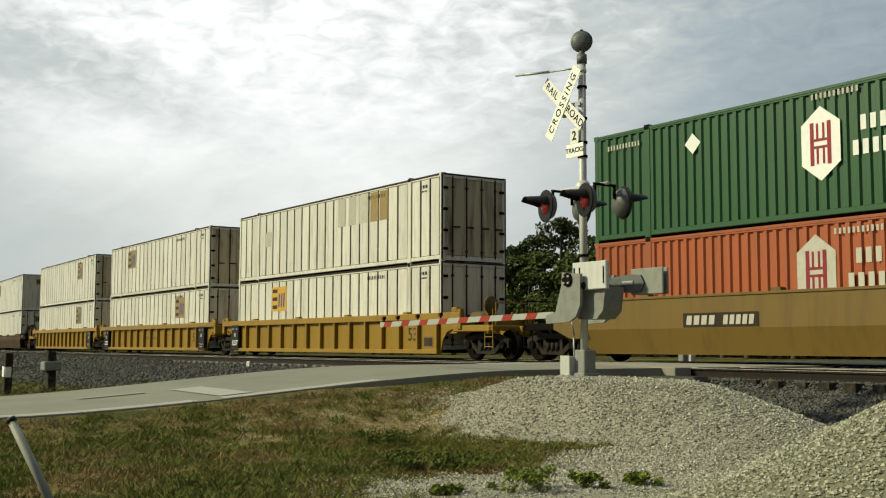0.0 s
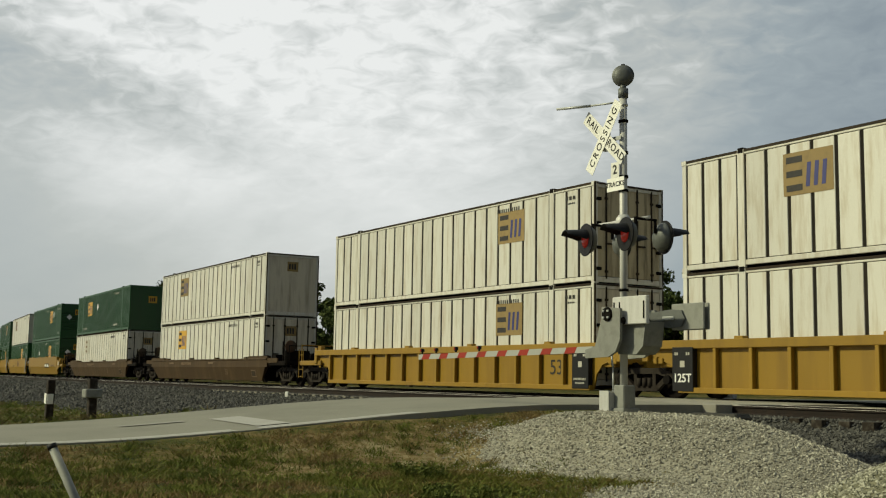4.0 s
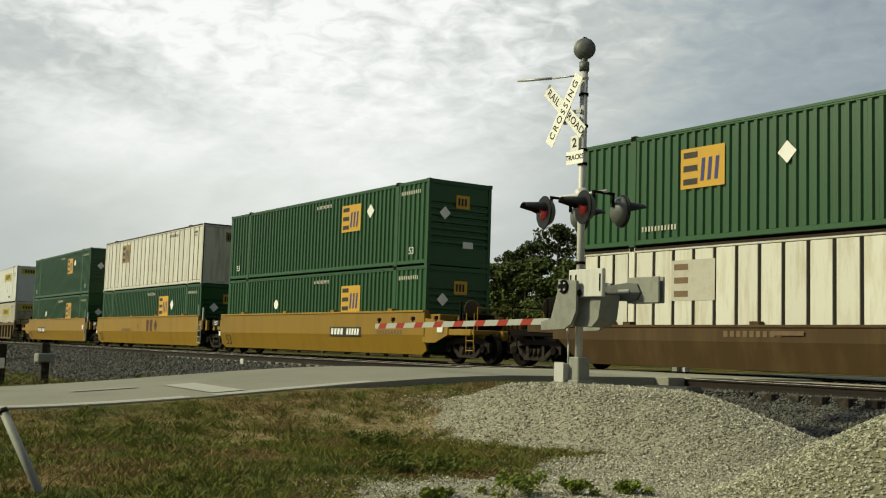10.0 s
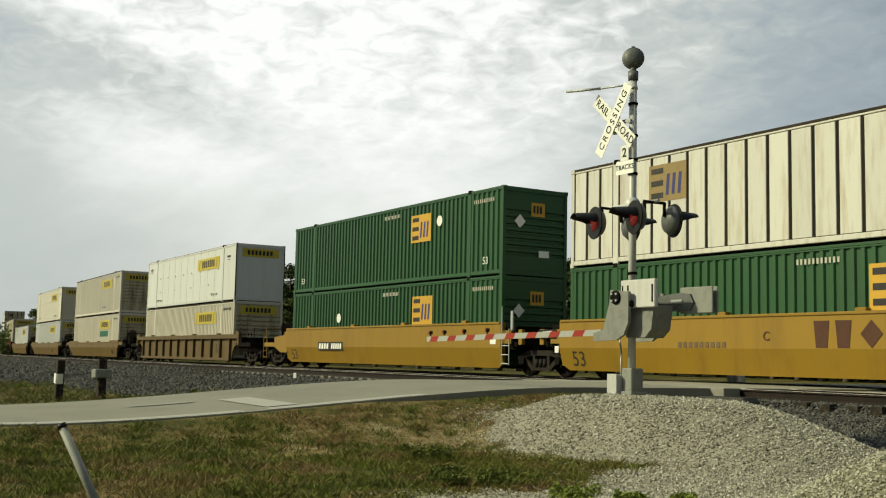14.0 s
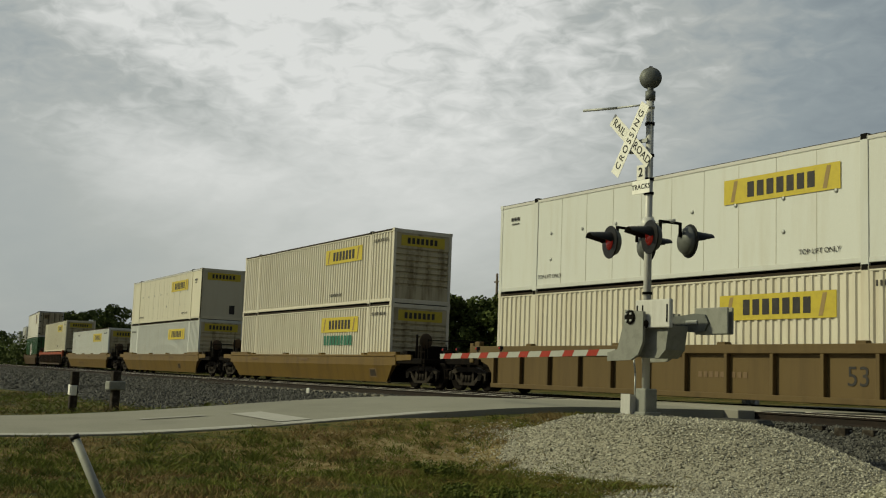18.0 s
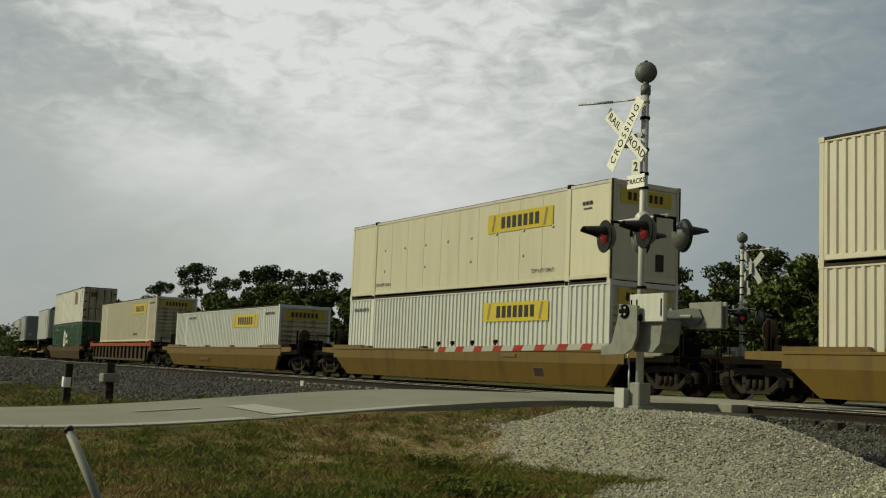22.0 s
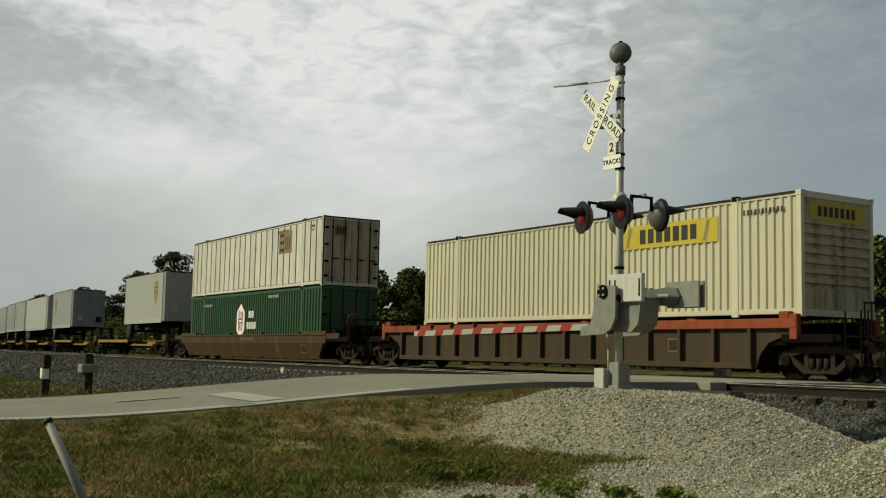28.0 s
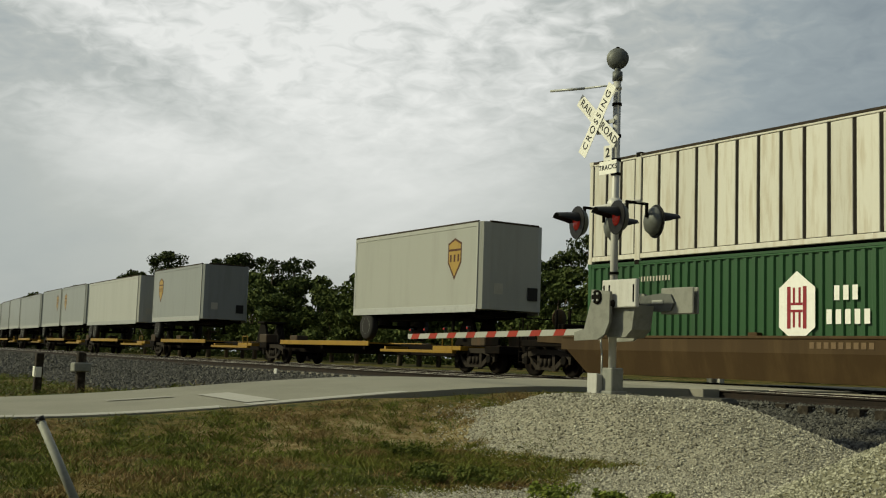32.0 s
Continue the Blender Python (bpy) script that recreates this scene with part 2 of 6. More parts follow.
define("white_gravel", (0.27, 0.252, 0.188), 0.95, dirt=(0.13, 0.12, 0.085), amount=0.85, scale=1.6, bump=0.8, fine=34, vary=0.26)
define("rubble", (0.15, 0.142, 0.088), 0.95, dirt=(0.075, 0.078, 0.038), amount=0.8, scale=2.2, bump=0.8, fine=34, vary=0.24)
define("grey_ballast", (0.062, 0.060, 0.050), 0.95, dirt=(0.026, 0.026, 0.022), amount=0.7, scale=2.0, bump=0.8, fine=30, vary=0.24)
define("bark", (0.12, 0.095, 0.07), 0.95, dirt=(0.06, 0.05, 0.04), amount=0.6, scale=8.0, bump=0.5)


def leafy(name, a, b, patches=None):
    m = bpy.data.materials.new(name)
    m.use_nodes = True
    nt = m.node_tree
    p = nt.nodes["Principled BSDF"]
    g = nt.nodes.new("ShaderNodeNewGeometry")
    r = nt.nodes.new("ShaderNodeMix")
    r.data_type = "RGBA"
    r.inputs[6].default_value, r.inputs[7].default_value = (*a, 1), (*b, 1)
    nt.links.new(g.outputs["Random Per Island"], r.inputs["Factor"])
    last = r.outputs[2]
    if patches:
        # drifts of another colour, a metre or so across
        tc = nt.nodes.new("ShaderNodeTexCoord")
        no = nt.nodes.new("ShaderNodeTexNoise")
        no.inputs["Scale"].default_value, no.inputs["Detail"].default_value = 0.95, 5
        rg = nt.nodes.new("ShaderNodeMapRange")
        rg.inputs["From Min"].default_value, rg.inputs["From Max"].default_value = 0.49, 0.59
        other = nt.nodes.new("ShaderNodeMix")
        other.data_type = "RGBA"
        other.inputs[6].default_value, other.inputs[7].default_value = (*patches[0], 1), (*patches[1], 1)
        both = nt.nodes.new("ShaderNodeMix")
        both.data_type = "RGBA"
        nt.links.new(tc.outputs["Object"], no.inputs["Vector"])
        nt.links.new(no.outputs["Fac"], rg.inputs["Value"])
        nt.links.new(rg.outputs[0], both.inputs["Factor"])
        nt.links.new(g.outputs["Random Per Island"], other.inputs["Factor"])
        nt.links.new(last, both.inputs[6])
        nt.links.new(other.outputs[2], both.inputs[7])
        last = both.outputs[2]
    nt.links.new(last, p.inputs["Base Color"])
    p.inputs["Roughness"].default_value = 0.8
    p.inputs["Specular IOR Level"].default_value = 0.15
    MATS[name] = m


def turf(name):
    """Thin rough grass over sandy soil: green, olive, brown and straw in drifts of several sizes."""
    m = bpy.data.materials.new(name)
    m.use_nodes = True
    nt = m.node_tree
    p = nt.nodes["Principled BSDF"]
    L = nt.links.new
    tc = nt.nodes.new("ShaderNodeTexCoord")
    last = None
    for sc, det, k in ((0.5, 3, 0.50), (2.9, 4, 0.58), (13.0, 4, 0.46)):
        n = nt.nodes.new("ShaderNodeTexNoise")
        n.inputs["Scale"].default_value, n.inputs["Detail"].default_value = sc, det
        L(tc.outputs["Object"], n.inputs["Vector"])
        a = nt.nodes.new("ShaderNodeMath")
        a.operation = "MULTIPLY_ADD"
        a.inputs[1].default_value = k
        L(n.outputs["Fac"], a.inputs[0])
        if last:
            L(last.outputs[0], a.inputs[2])
        else:
            near = nt.nodes.new("ShaderNodeVectorMath")
            near.operation = "DISTANCE"
            near.inputs[1].default_value = (-13.2, 8.5, -0.5)
            L(tc.outputs["Object"], near.inputs[0])
            drift = nt.nodes.new("ShaderNodeMapRange")
            drift.interpolation_type = "SMOOTHSTEP"
            for key, q in (("From Min", 0.5), ("From Max", 4.6), ("To Min", -0.13), ("To Max", -0.29)):
                drift.inputs[key].default_value = q
            L(near.outputs["Value"], drift.inputs["Value"])
            L(drift.outputs[0], a.inputs[2])
        last = a
    r = nt.nodes.new("ShaderNodeValToRGB")
    cr = r.color_ramp
    cr.elements[0].position, cr.elements[0].color = 0.34, (0.018, 0.025, 0.005, 1)
    cr.elements[1].position, cr.elements[1].color = 0.78, (0.27, 0.225, 0.115, 1)
    for q, c in ((0.45, (0.050, 0.056, 0.010)), (0.52, (0.096, 0.076, 0.020)), (0.62, (0.165, 0.115, 0.046))):
        cr.elements.new(q).color = (*c, 1)
    L(last.outputs[0], r.inputs["Fac"])
    L(r.outputs["Color"], p.inputs["Base Color"])
    p.inputs["Roughness"].default_value = 0.95
    p.inputs["Specular IOR Level"].default_value = 0.1
    bp = nt.nodes.new("ShaderNodeBump")
    bp.inputs["Strength"].default_value, bp.inputs["Distance"].default_value = 0.7, 0.05
    L(last.outputs[0], bp.inputs["Height"])
    L(bp.outputs[0], p.inputs["Normal"])
    MATS[name] = m


turf("soil")
leafy("pine_leaf", (0.024, 0.038, 0.011), (0.072, 0.090, 0.026))
leafy("oak_leaf", (0.036, 0.056, 0.014), (0.105, 0.128, 0.034))
leafy("grass_mix", (0.074, 0.098, 0.012), (0.122, 0.138, 0.024), ((0.100, 0.074, 0.028), (0.165, 0.122, 0.052)))
leafy("tuft_grass", (0.080, 0.106, 0.013), (0.148, 0.158, 0.030), ((0.165, 0.112, 0.042), (0.27, 0.195, 0.082)))
leafy("weed_leaf", (0.095, 0.135, 0.018), (0.20, 0.23, 0.045))
leafy("dry_grass", (0.100, 0.096, 0.018), (0.175, 0.155, 0.036), ((0.130, 0.078, 0.030), (0.230, 0.150, 0.064)))
leafy("dull_weed", (0.062, 0.084, 0.014), (0.125, 0.142, 0.032))
leafy("white_stone", (0.11, 0.10, 0.072), (0.50, 0.475, 0.37))
leafy("rubble_stone", (0.11, 0.108, 0.068), (0.43, 0.415, 0.31))
leafy("grey_stone", (0.031, 0.030, 0.026), (0.125, 0.121, 0.104))


def lamp_glow(name, colour, strength):
    m = bpy.data.materials.new(name)
    m.use_nodes = True
    p = m.node_tree.nodes["Principled BSDF"]
    p.inputs["Base Color"].default_value = (0.25, 0.01, 0.008, 1)
    p.inputs["Roughness"].default_value = 0.25
    p.inputs["Emission Color"].default_value = (*colour, 1)
    p.inputs["Emission Strength"].default_value = strength
    MATS[name] = m


lamp_glow("red_lens", (1.0, 0.07, 0.04), 0.10)

# ---------------------------------------------------------------- mesh helpers
CACHE = {}


def to_mesh(name, bm, m):
    me = bpy.data.meshes.new(name)
    bm.to_mesh(me)
    bm.free()
    me.materials.append(mat(m) if isinstance(m, str) else m)
    return me


def part(name, bm, m, parent=None, label="", at=None):
    """Links a bmesh (or a finished mesh) as one mesh object under a thing or a part."""
    me = bm if isinstance(bm, bpy.types.Mesh) else to_mesh(name, bm, m)
    ob = new(name, me)
    if parent is not None:
        ob.parent = parent
    if at is not None:
        ob.matrix_basis = at if isinstance(at, Matrix) else Matrix.Translation(at)
    if label:
        ob["label"] = label
    return ob


def shared(key, m, fn, *a):
    """A mesh made once for all the parts that look alike."""
    k = (key, m, a)
    if k not in CACHE:
        bm = bmesh.new()
        fn(bm, *a)
        CACHE[k] = to_mesh(key, bm, m)
    return CACHE[k]


def thing(name, label, category, at=None, group="", kind=""):
    ob = tagged(new(name), label, category, group, kind)
    if at is not None:
        ob.matrix_basis = at if isinstance(at, Matrix) else Matrix.Translation(at)
    return ob


def box(bm, x0, x1, y0, y1, z0, z1, bevel=0.0):
    v = [bm.verts.new((x, y, z)) for x in (x0, x1) for y in (y0, y1) for z in (z0, z1)]
    fs = [bm.faces.new([v[i] for i in q]) for q in ((0, 1, 3, 2), (4, 6, 7, 5), (0, 4, 5, 1), (2, 3, 7, 6), (0, 2, 6, 4), (1, 5, 7, 3))]
    if bevel:
        es = list({e for f in fs for e in f.edges})
        bmesh.ops.bevel(bm, geom=es, offset=bevel, segments=1, affect="EDGES")


def rod(bm, a, b, r, n=10, r2=None):
    a, b = Vector(a), Vector(b)
    d = (b - a).normalized()
    s = d.cross(Vector((0, 0, 1)) if abs(d.z) < 0.9 else Vector((1, 0, 0))).normalized()
    u = d.cross(s)
    r2 = r if r2 is None else r2
    ring = [[bm.verts.new(p + (s * math.cos(t) + u * math.sin(t)) * q) for t in (2 * math.pi * i / n for i in range(n))] for p, q in ((a, r), (b, r2))]
    for i in range(n):
        f = bm.faces.new((ring[0][i], ring[0][(i + 1) % n], ring[1][(i + 1) % n], ring[1][i]))
        f.smooth = n > 6
    bm.faces.new(ring[0][::-1])
    bm.faces.new(ring[1])


def lathe(bm, profile, n=20, axis="z", at=(0, 0, 0)):
    """Turns (radius, height) pairs round an axis."""
    at = Vector(at)
    rings = []
    for r, h in profile:
        ring = []
        for i in range(n):
            t = 2 * math.pi * i / n
            c, s = r * math.cos(t), r * math.sin(t)
            p = {"z": (c, s, h), "y": (c, h, s), "x": (h, c, s)}[axis]
            ring.append(bm.verts.new(at + Vector(p)))
        rings.append(ring)
    for a, b in zip(rings, rings[1:]):
        for i in range(n):
            f = bm.faces.new((a[i], a[(i + 1) % n], b[(i + 1) % n], b[i]))
            f.smooth = True
    bm.faces.new(rings[0][::-1])
    bm.faces.new(rings[-1])


def slab(bm, outline, y0, y1):
    """A plate: the outline in x and z, thick from y0 to y1."""
    a = [bm.verts.new((x, y0, z)) for x, z in outline]
    b = [bm.verts.new((x, y1, z)) for x, z in outline]
    bm.faces.new(a)
    bm.faces.new(b[::-1])
    n = len(a)
    for i in range(n):
        bm.faces.new((a[i], b[i], b[(i + 1) % n], a[(i + 1) % n]))


def sheet(bm, outline, y):
    bm.faces.new([bm.verts.new((x, y, z)) for x, z in outline])


def lettering(text, size, m, bold=0.0, gap=1.0):
    """Flat letters as a mesh, standing in the xz plane and facing -y, centred on their origin."""
    k = ("text", text, size, m, bold, gap)
    if k not in CACHE:
        cu = bpy.data.curves.new("lettering", "FONT")
        cu.body, cu.size, cu.align_x, cu.align_y, cu.extrude, cu.offset = text, size, "CENTER", "CENTER", 0.002, bold
        cu.space_character = gap
        ob = new("lettering", cu)
        dg = bpy.context.evaluated_depsgraph_get()
        me = bpy.data.meshes.new_from_object(ob.evaluated_get(dg))
        bpy.data.objects.remove(ob)
        me.transform(Matrix.Rotation(radians(90), 4, "X"))
        me.materials.clear()
        me.materials.append(mat(m))
        CACHE[k] = me
    return CACHE[k]


# ---------------------------------------------------------------- the line of the track
SIDE, TRAIN_Y, NEAR_Y = 20.23, 21.53, 17.15
BEND_U, BEND_R = -31.7, 872.0


def on_track(u, y=TRAIN_Y):
    """Place and heading at the distance u along a track that lies at y where it is straight."""
    if u >= BEND_U:
        return u, y, 0.0
    th = (BEND_U - u) / BEND_R
    r = BEND_R - (y - SIDE)
    return BEND_U - r * math.sin(th), SIDE + BEND_R - r * math.cos(th), -th


def smooth(a, b, v):
    t = min(1.0, max(0.0, (v - a) / (b - a)))
    return t * t * (3 - 2 * t)


def track_offset(x, y):
    """How far a place lies across the line of the tracks, as a y on the straight part."""
    if x >= BEND_U:
        return y
    cy = SIDE + BEND_R
    return SIDE + BEND_R - math.hypot(x - BEND_U, y - cy)


ROAD_L, ROAD_R = -21.1, -15.6


def road_z(y):
    if y >= 13.5:
        return 0.0 if y < 26 else -0.18 * smooth(26, 45, y)
    return -0.55 * smooth(12.8, 3.0, y) - 0.10 * smooth(3.0, -12.0, y)


def mound(x, y):
    return math.hypot((x + 12.2) / 1.6, (y - 11.0) / 0.8)


def ground_z(x, y):
    d = math.hypot(x, y)
    z = -1.15 + 0.38 * smooth(1.0, 9.0, d)
    q = track_offset(x, y)
    if q > 26.5:
        z = -0.22
    elif x < ROAD_L:
        z = -0.66 + 0.30 * smooth(7.5, 13.5, q)
    # roadside, with a ragged drop beside the ramp up to the rails
    edge = max(ROAD_L - x, x - ROAD_R, 0)
    if edge < 3.2:
        z = z + (road_z(y) - 0.02 - 0.08 * smooth(8.0, 10.0, y) - z) * (1 - smooth(0.2, 3.2, edge))
    # shoulder and bed of the tracks
    bed = smooth(13.4, 16.3, q) * (1 - smooth(24.0, 26.0, q))
    z = z + (-0.20 - (0.12 * (1 - smooth(15.75, 16.05, q)) if x > ROAD_R else 0.0) - z) * bed
    # dusty fill between the two tracks beside the crossing
    if x > ROAD_R - 1:
        z = z + (-0.03 - z) * smooth(17.95, 18.1, q) * (1 - smooth(20.3, 20.6, q))
    # gravel mound round the signal, and a second heap
    m1 = mound(x, y)
    top = -0.03 - 0.04 * smooth(0, 2.0, m1)
    if top > z and x > ROAD_R:
        z = z + (top - z) * (1 - smooth(1.0, 3.2, m1)) * smooth(-14.9, -12.9, x)
    m2 = math.hypot(x + 2.8, y - 6.6)
    z = z + (0.40 - z) * (1 - smooth(0.2, 3.8, m2))
    n = noise.noise(Vector((x * 0.5, y * 0.5, 0))) * 0.06 + noise.noise(Vector((x * 2.1, y * 2.1, 3))) * 0.025
    if ROAD_L + 0.12 < x < ROAD_R - 0.12:
        z, n = min(z, road_z(y) - 0.14), 0
    return z + n * (1 - bed) * smooth(0.0, 0.9, edge) * (0.4 if m1 < 3.2 else 1.0)


def cover(x, y):
    """What lies on the ground: 0 soil and grass, 1 white gravel, 2 grey ballast, 3 heaped rubble."""
    q = track_offset(x, y)
    wob = noise.noise(Vector((x * 0.6, y * 0.6, 7))) * 0.9 + noise.noise(Vector((x * 1.9, y * 1.9, 4))) * 0.75 + noise.noise(Vector((x * 5.3, y * 5.3, 2))) * 0.4
    if 17.98 < q < 20.35 and x > ROAD_R:
        return 1
    if mound(x, y) < 2.95 + wob * 0.3 and x > -14.2 + wob * 0.4 and y > 8.55 + wob * 0.25 + 1.0 * smooth(-12.0, -14.2, x):
        return 1
    if 12.75 + wob * 0.25 < q < 25.6 + wob * 0.3 and (x > -13.4 or q > 13.6):
        return 2
    if x < ROAD_L and q > 8.2 + wob and q < 25:
        return 2
    if math.hypot(x + 2.8, y - 6.6) < 3.7 + wob * 0.4:
        return 3
    if x > -8.75 + wob * 0.6 - 0.85 * smooth(7.2, 8.5, y) and y > 4.7 + wob * 0.6:
        return 1
    return 0


def grid_mesh(name, xs, ys, fz, m, keep=None):
    """A sheet over a grid, its faces split over materials by keep."""
    vs = [(x, y, fz(x, y)) for y in ys for x in xs]
    w = len(xs)
    fs, mi = [], []
    for j in range(len(ys) - 1):
        for i in range(w - 1):
            fs.append((j * w + i, j * w + i + 1, (j + 1) * w + i + 1, (j + 1) * w + i))
            mi.append(keep((xs[i] + xs[i + 1]) / 2, (ys[j] + ys[j + 1]) / 2) if keep else 0)
    me = bpy.data.meshes.new(name)
    me.from_pydata(vs, [], fs)
    for k in m:
        me.materials.append(mat(k))
    me.polygons.foreach_set("material_index", mi)
    me.polygons.foreach_set("use_smooth", [True] * len(fs))
    return me


def axis_steps(parts):
    out = []
    for a, b, s in parts:
        n = max(1, round((b - a) / s))
        out += [a + (b - a) * i / n for i in range(n)]
    return out + [parts[-1][1]]


def make_ground():
    xs = axis_steps([(-2500, -400, 300), (-400, -120, 28), (-120, -40, 4.0), (-40, -24, 0.6), (-24, -1, 0.16), (-1, 12, 0.8), (12, 60, 8), (60, 2500, 350)])
    ys = axis_steps([(-2500, -60, 350), (-60, -4, 6), (-4, 1, 0.6), (1, 16, 0.16), (16, 17.8, 0.45), (17.8, 20.8, 0.15), (20.8, 27, 0.5), (27, 80, 4), (80, 400, 32), (400, 3000, 300)])
    me = grid_mesh("ground", xs, ys, ground_z, ["soil", "white_gravel", "grey_ballast", "rubble"], cover)
    tagged(new("ground", me), "sandy ground with patchy grass, pale gravel and grey ballast", "ground", kind="structure")


make_ground()


def make_road():
    road = tagged(new("road"), "worn pale asphalt road rising to the level crossing", "road", kind="structure")
    ys = axis_steps([(-60, 0, 4), (0, 15.9, 0.4)])

    def strip(bm, ys, x0, x1, lift, thick):
        rows = []
        for y in ys:
            z = road_z(y) + lift
            rows.append([bm.verts.new(p) for p in ((x0 - 0.03, y, z - thick), (x0, y, z), ((x0 + x1) / 2, y, z + 0.03), (x1, y, z), (x1 + 0.03, y, z - thick))])
        for a, b in zip(rows, rows[1:]):
            for i in range(4):
                bm.faces.new((a[i], a[i + 1], b[i + 1], b[i]))
        bm.faces.new(rows[0])
        bm.faces.new(rows[-1][::-1])
    bm = bmesh.new()
    strip(bm, ys, ROAD_L, ROAD_R, 0.0, 0.22)
    part("carriageway", bm, "road_surface", road)
    bm = bmesh.new()
    strip(bm, axis_steps([(22.85, 80, 4)]), ROAD_L, ROAD_R, 0.0, 0.10)
    part("carriageway", bm, "road_surface", road)
    # concrete crossing panels between and beside the rails
    for y0, y1 in ((15.9, 16.36), (16.52, 17.78), (17.94, 18.6), (18.6, 20.08), (20.08, 20.74), (20.9, 22.16), (22.32, 22.85)):
        for i in range(4):
            x0 = ROAD_L - 0.6 + i * 1.62
            bm = bmesh.new()
            box(bm, x0, x0 + 1.61, y0, y1 - 0.006, -0.17, 0.012, 0.012)
            part("crossing_panel", bm, "concrete", road)
    # stop line and the centre line
    bm = bmesh.new()
    bm.faces.new([bm.verts.new((x, y, road_z(y) + 0.012 + 0.03 * (1 - abs(x + 18.35) / 2.75))) for x, y in ((-18.15, 6.85), (-16.05, 6.85), (-16.05, 7.4), (-18.15, 7.4))])
    part("stop_line", bm, "road_paint", road, "faded white stop line")
    bm = bmesh.new()
    for y in (-8.0, -3.0, 5.3):
        v = [bm.verts.new((x, yy, road_z(yy) + 0.042)) for x, yy in ((-18.2, y), (-18.03, y), (-18.03, y + 1.1), (-18.2, y + 1.1))]
        bm.faces.new(v)
    part("centre_line", bm, "road_paint", road, "worn white centre dashes")
    bm = bmesh.new()
    for y0, y1 in zip(ys, ys[1:]):
        if y1 < 9.6 and not 6.1 < y0 < 6.7:
            bm.faces.new([bm.verts.new((x, y, road_z(y) + 0.006 + 0.03 * (1 - abs(x + 18.35) / 2.75))) for x, y in ((-15.98, y0), (-15.63, y0), (-15.63, y1), (-15.98, y1))])
    part("edge_line", bm, "road_paint", road, "worn white edge line")


make_road()


def rail_profile():
    return [(-0.07, -0.175), (0.07, -0.175), (0.07, -0.16), (0.012, -0.13), (0.012, -0.045), (0.036, -0.035), (0.036, -0.004), (0.028, 0.0), (-0.028, 0.0), (-0.036, -0.004), (-0.036, -0.035), (-0.012, -0.045), (-0.012, -0.13), (-0.07, -0.16)]


def make_track(y, label):
    tr = tagged(new("railway_track"), label, "railway track", kind="structure")
    us = [float(u) for u in axis_steps([(-420, -60, 10), (-60, 40, 5)])]
    for off in (-0.7525, 0.7525):
        bm = bmesh.new()
        rings = []
        for u in us:
            x, yy, a = on_track(u, y + off)
            rings.append([bm.verts.new((x + p * -math.sin(a), yy + p * math.cos(a), z)) for p, z in rail_profile()])
        n = len(rail_profile())
        for a, b in zip(rings, rings[1:]):
            for i in range(n):
                f = bm.faces.new((a[i], a[(i + 1) % n], b[(i + 1) % n], b[i]))
                f.material_index = 1 if i in (6, 7, 8) else 0
        me = to_mesh("rail", bm, "rail_side")
        me.materials.append(mat("rail_head"))
        part("rail", me, None, tr)
    rnd = random.Random(int(y))
    alike = [shared("sleeper", "tie_wood", lambda bm, s: box(bm, -0.115, 0.115, -1.3 + s, 1.3 + s, -0.34, -0.178, 0.008), k * 0.03) for k in range(-2, 3)]
    grey = shared("grey_sleeper", "grey_tie", lambda bm, _: box(bm, -0.115, 0.115, -1.42, 1.3, -0.34, -0.165, 0.008), 0)
    u, bm = 2.0, bmesh.new()
    count = 0
    while u > -300:
        x, yy, a = on_track(u, y)
        if not ROAD_L - 1.0 < x < ROAD_R + 2.0:
            if count < 150:
                part("sleeper", grey if y < TRAIN_Y and -42 < x < ROAD_L else alike[rnd.randrange(5)], None, tr, at=pose(x, yy, rnd.uniform(-0.012, 0.006), 0, 0, math.degrees(a) + rnd.uniform(-1, 1)))
                count += 1
            else:
                c, s = math.cos(a), math.sin(a)
                vs = [bm.verts.new((x + p * c - q * s, yy + p * s + q * c, z)) for z in (-0.34, -0.178) for p, q in ((-0.115, -1.3), (0.115, -1.3), (0.115, 1.3), (-0.115, 1.3))]
                for q in ((4, 5, 6, 7), (0, 1, 5, 4), (1, 2, 6, 5), (2, 3, 7, 6), (3, 0, 4, 7)):
                    bm.faces.new([vs[i] for i in q])
        u -= 0.53
    tagged(part("far_sleepers", bm, "tie_wood", tr), kind="stuff")


make_track(TRAIN_Y, "main track of steel rails on dark wooden sleepers")
make_track(NEAR_Y, "empty second track of rusty steel rails on wooden sleepers")

# ---------------------------------------------------------------- containers
CL, CW, CH = 16.154, 2.591, 2.896
POST = 6.096


def corrugated(bm, x0, x1, z0, z1, y, pitch, depth):
    n = max(1, round((x1 - x0) / pitch))
    p = (x1 - x0) / n
    pts = []
    for i in range(n):
        a = x0 + i * p
        pts += [(a, 0), (a + p * 0.36, 0), (a + p * 0.5, depth), (a + p * 0.86, depth)]
    pts.append((x1, 0))
    s = 1 if y < 0 else -1
    lo = [bm.verts.new((x, y + s * d, z0)) for x, d in pts]
    hi = [bm.verts.new((x, y + s * d, z1)) for x, d in pts]
    for i in range(len(pts) - 1):
        q = (lo[i], lo[i + 1], hi[i + 1], hi[i])
        bm.faces.new(q if s > 0 else q[::-1])


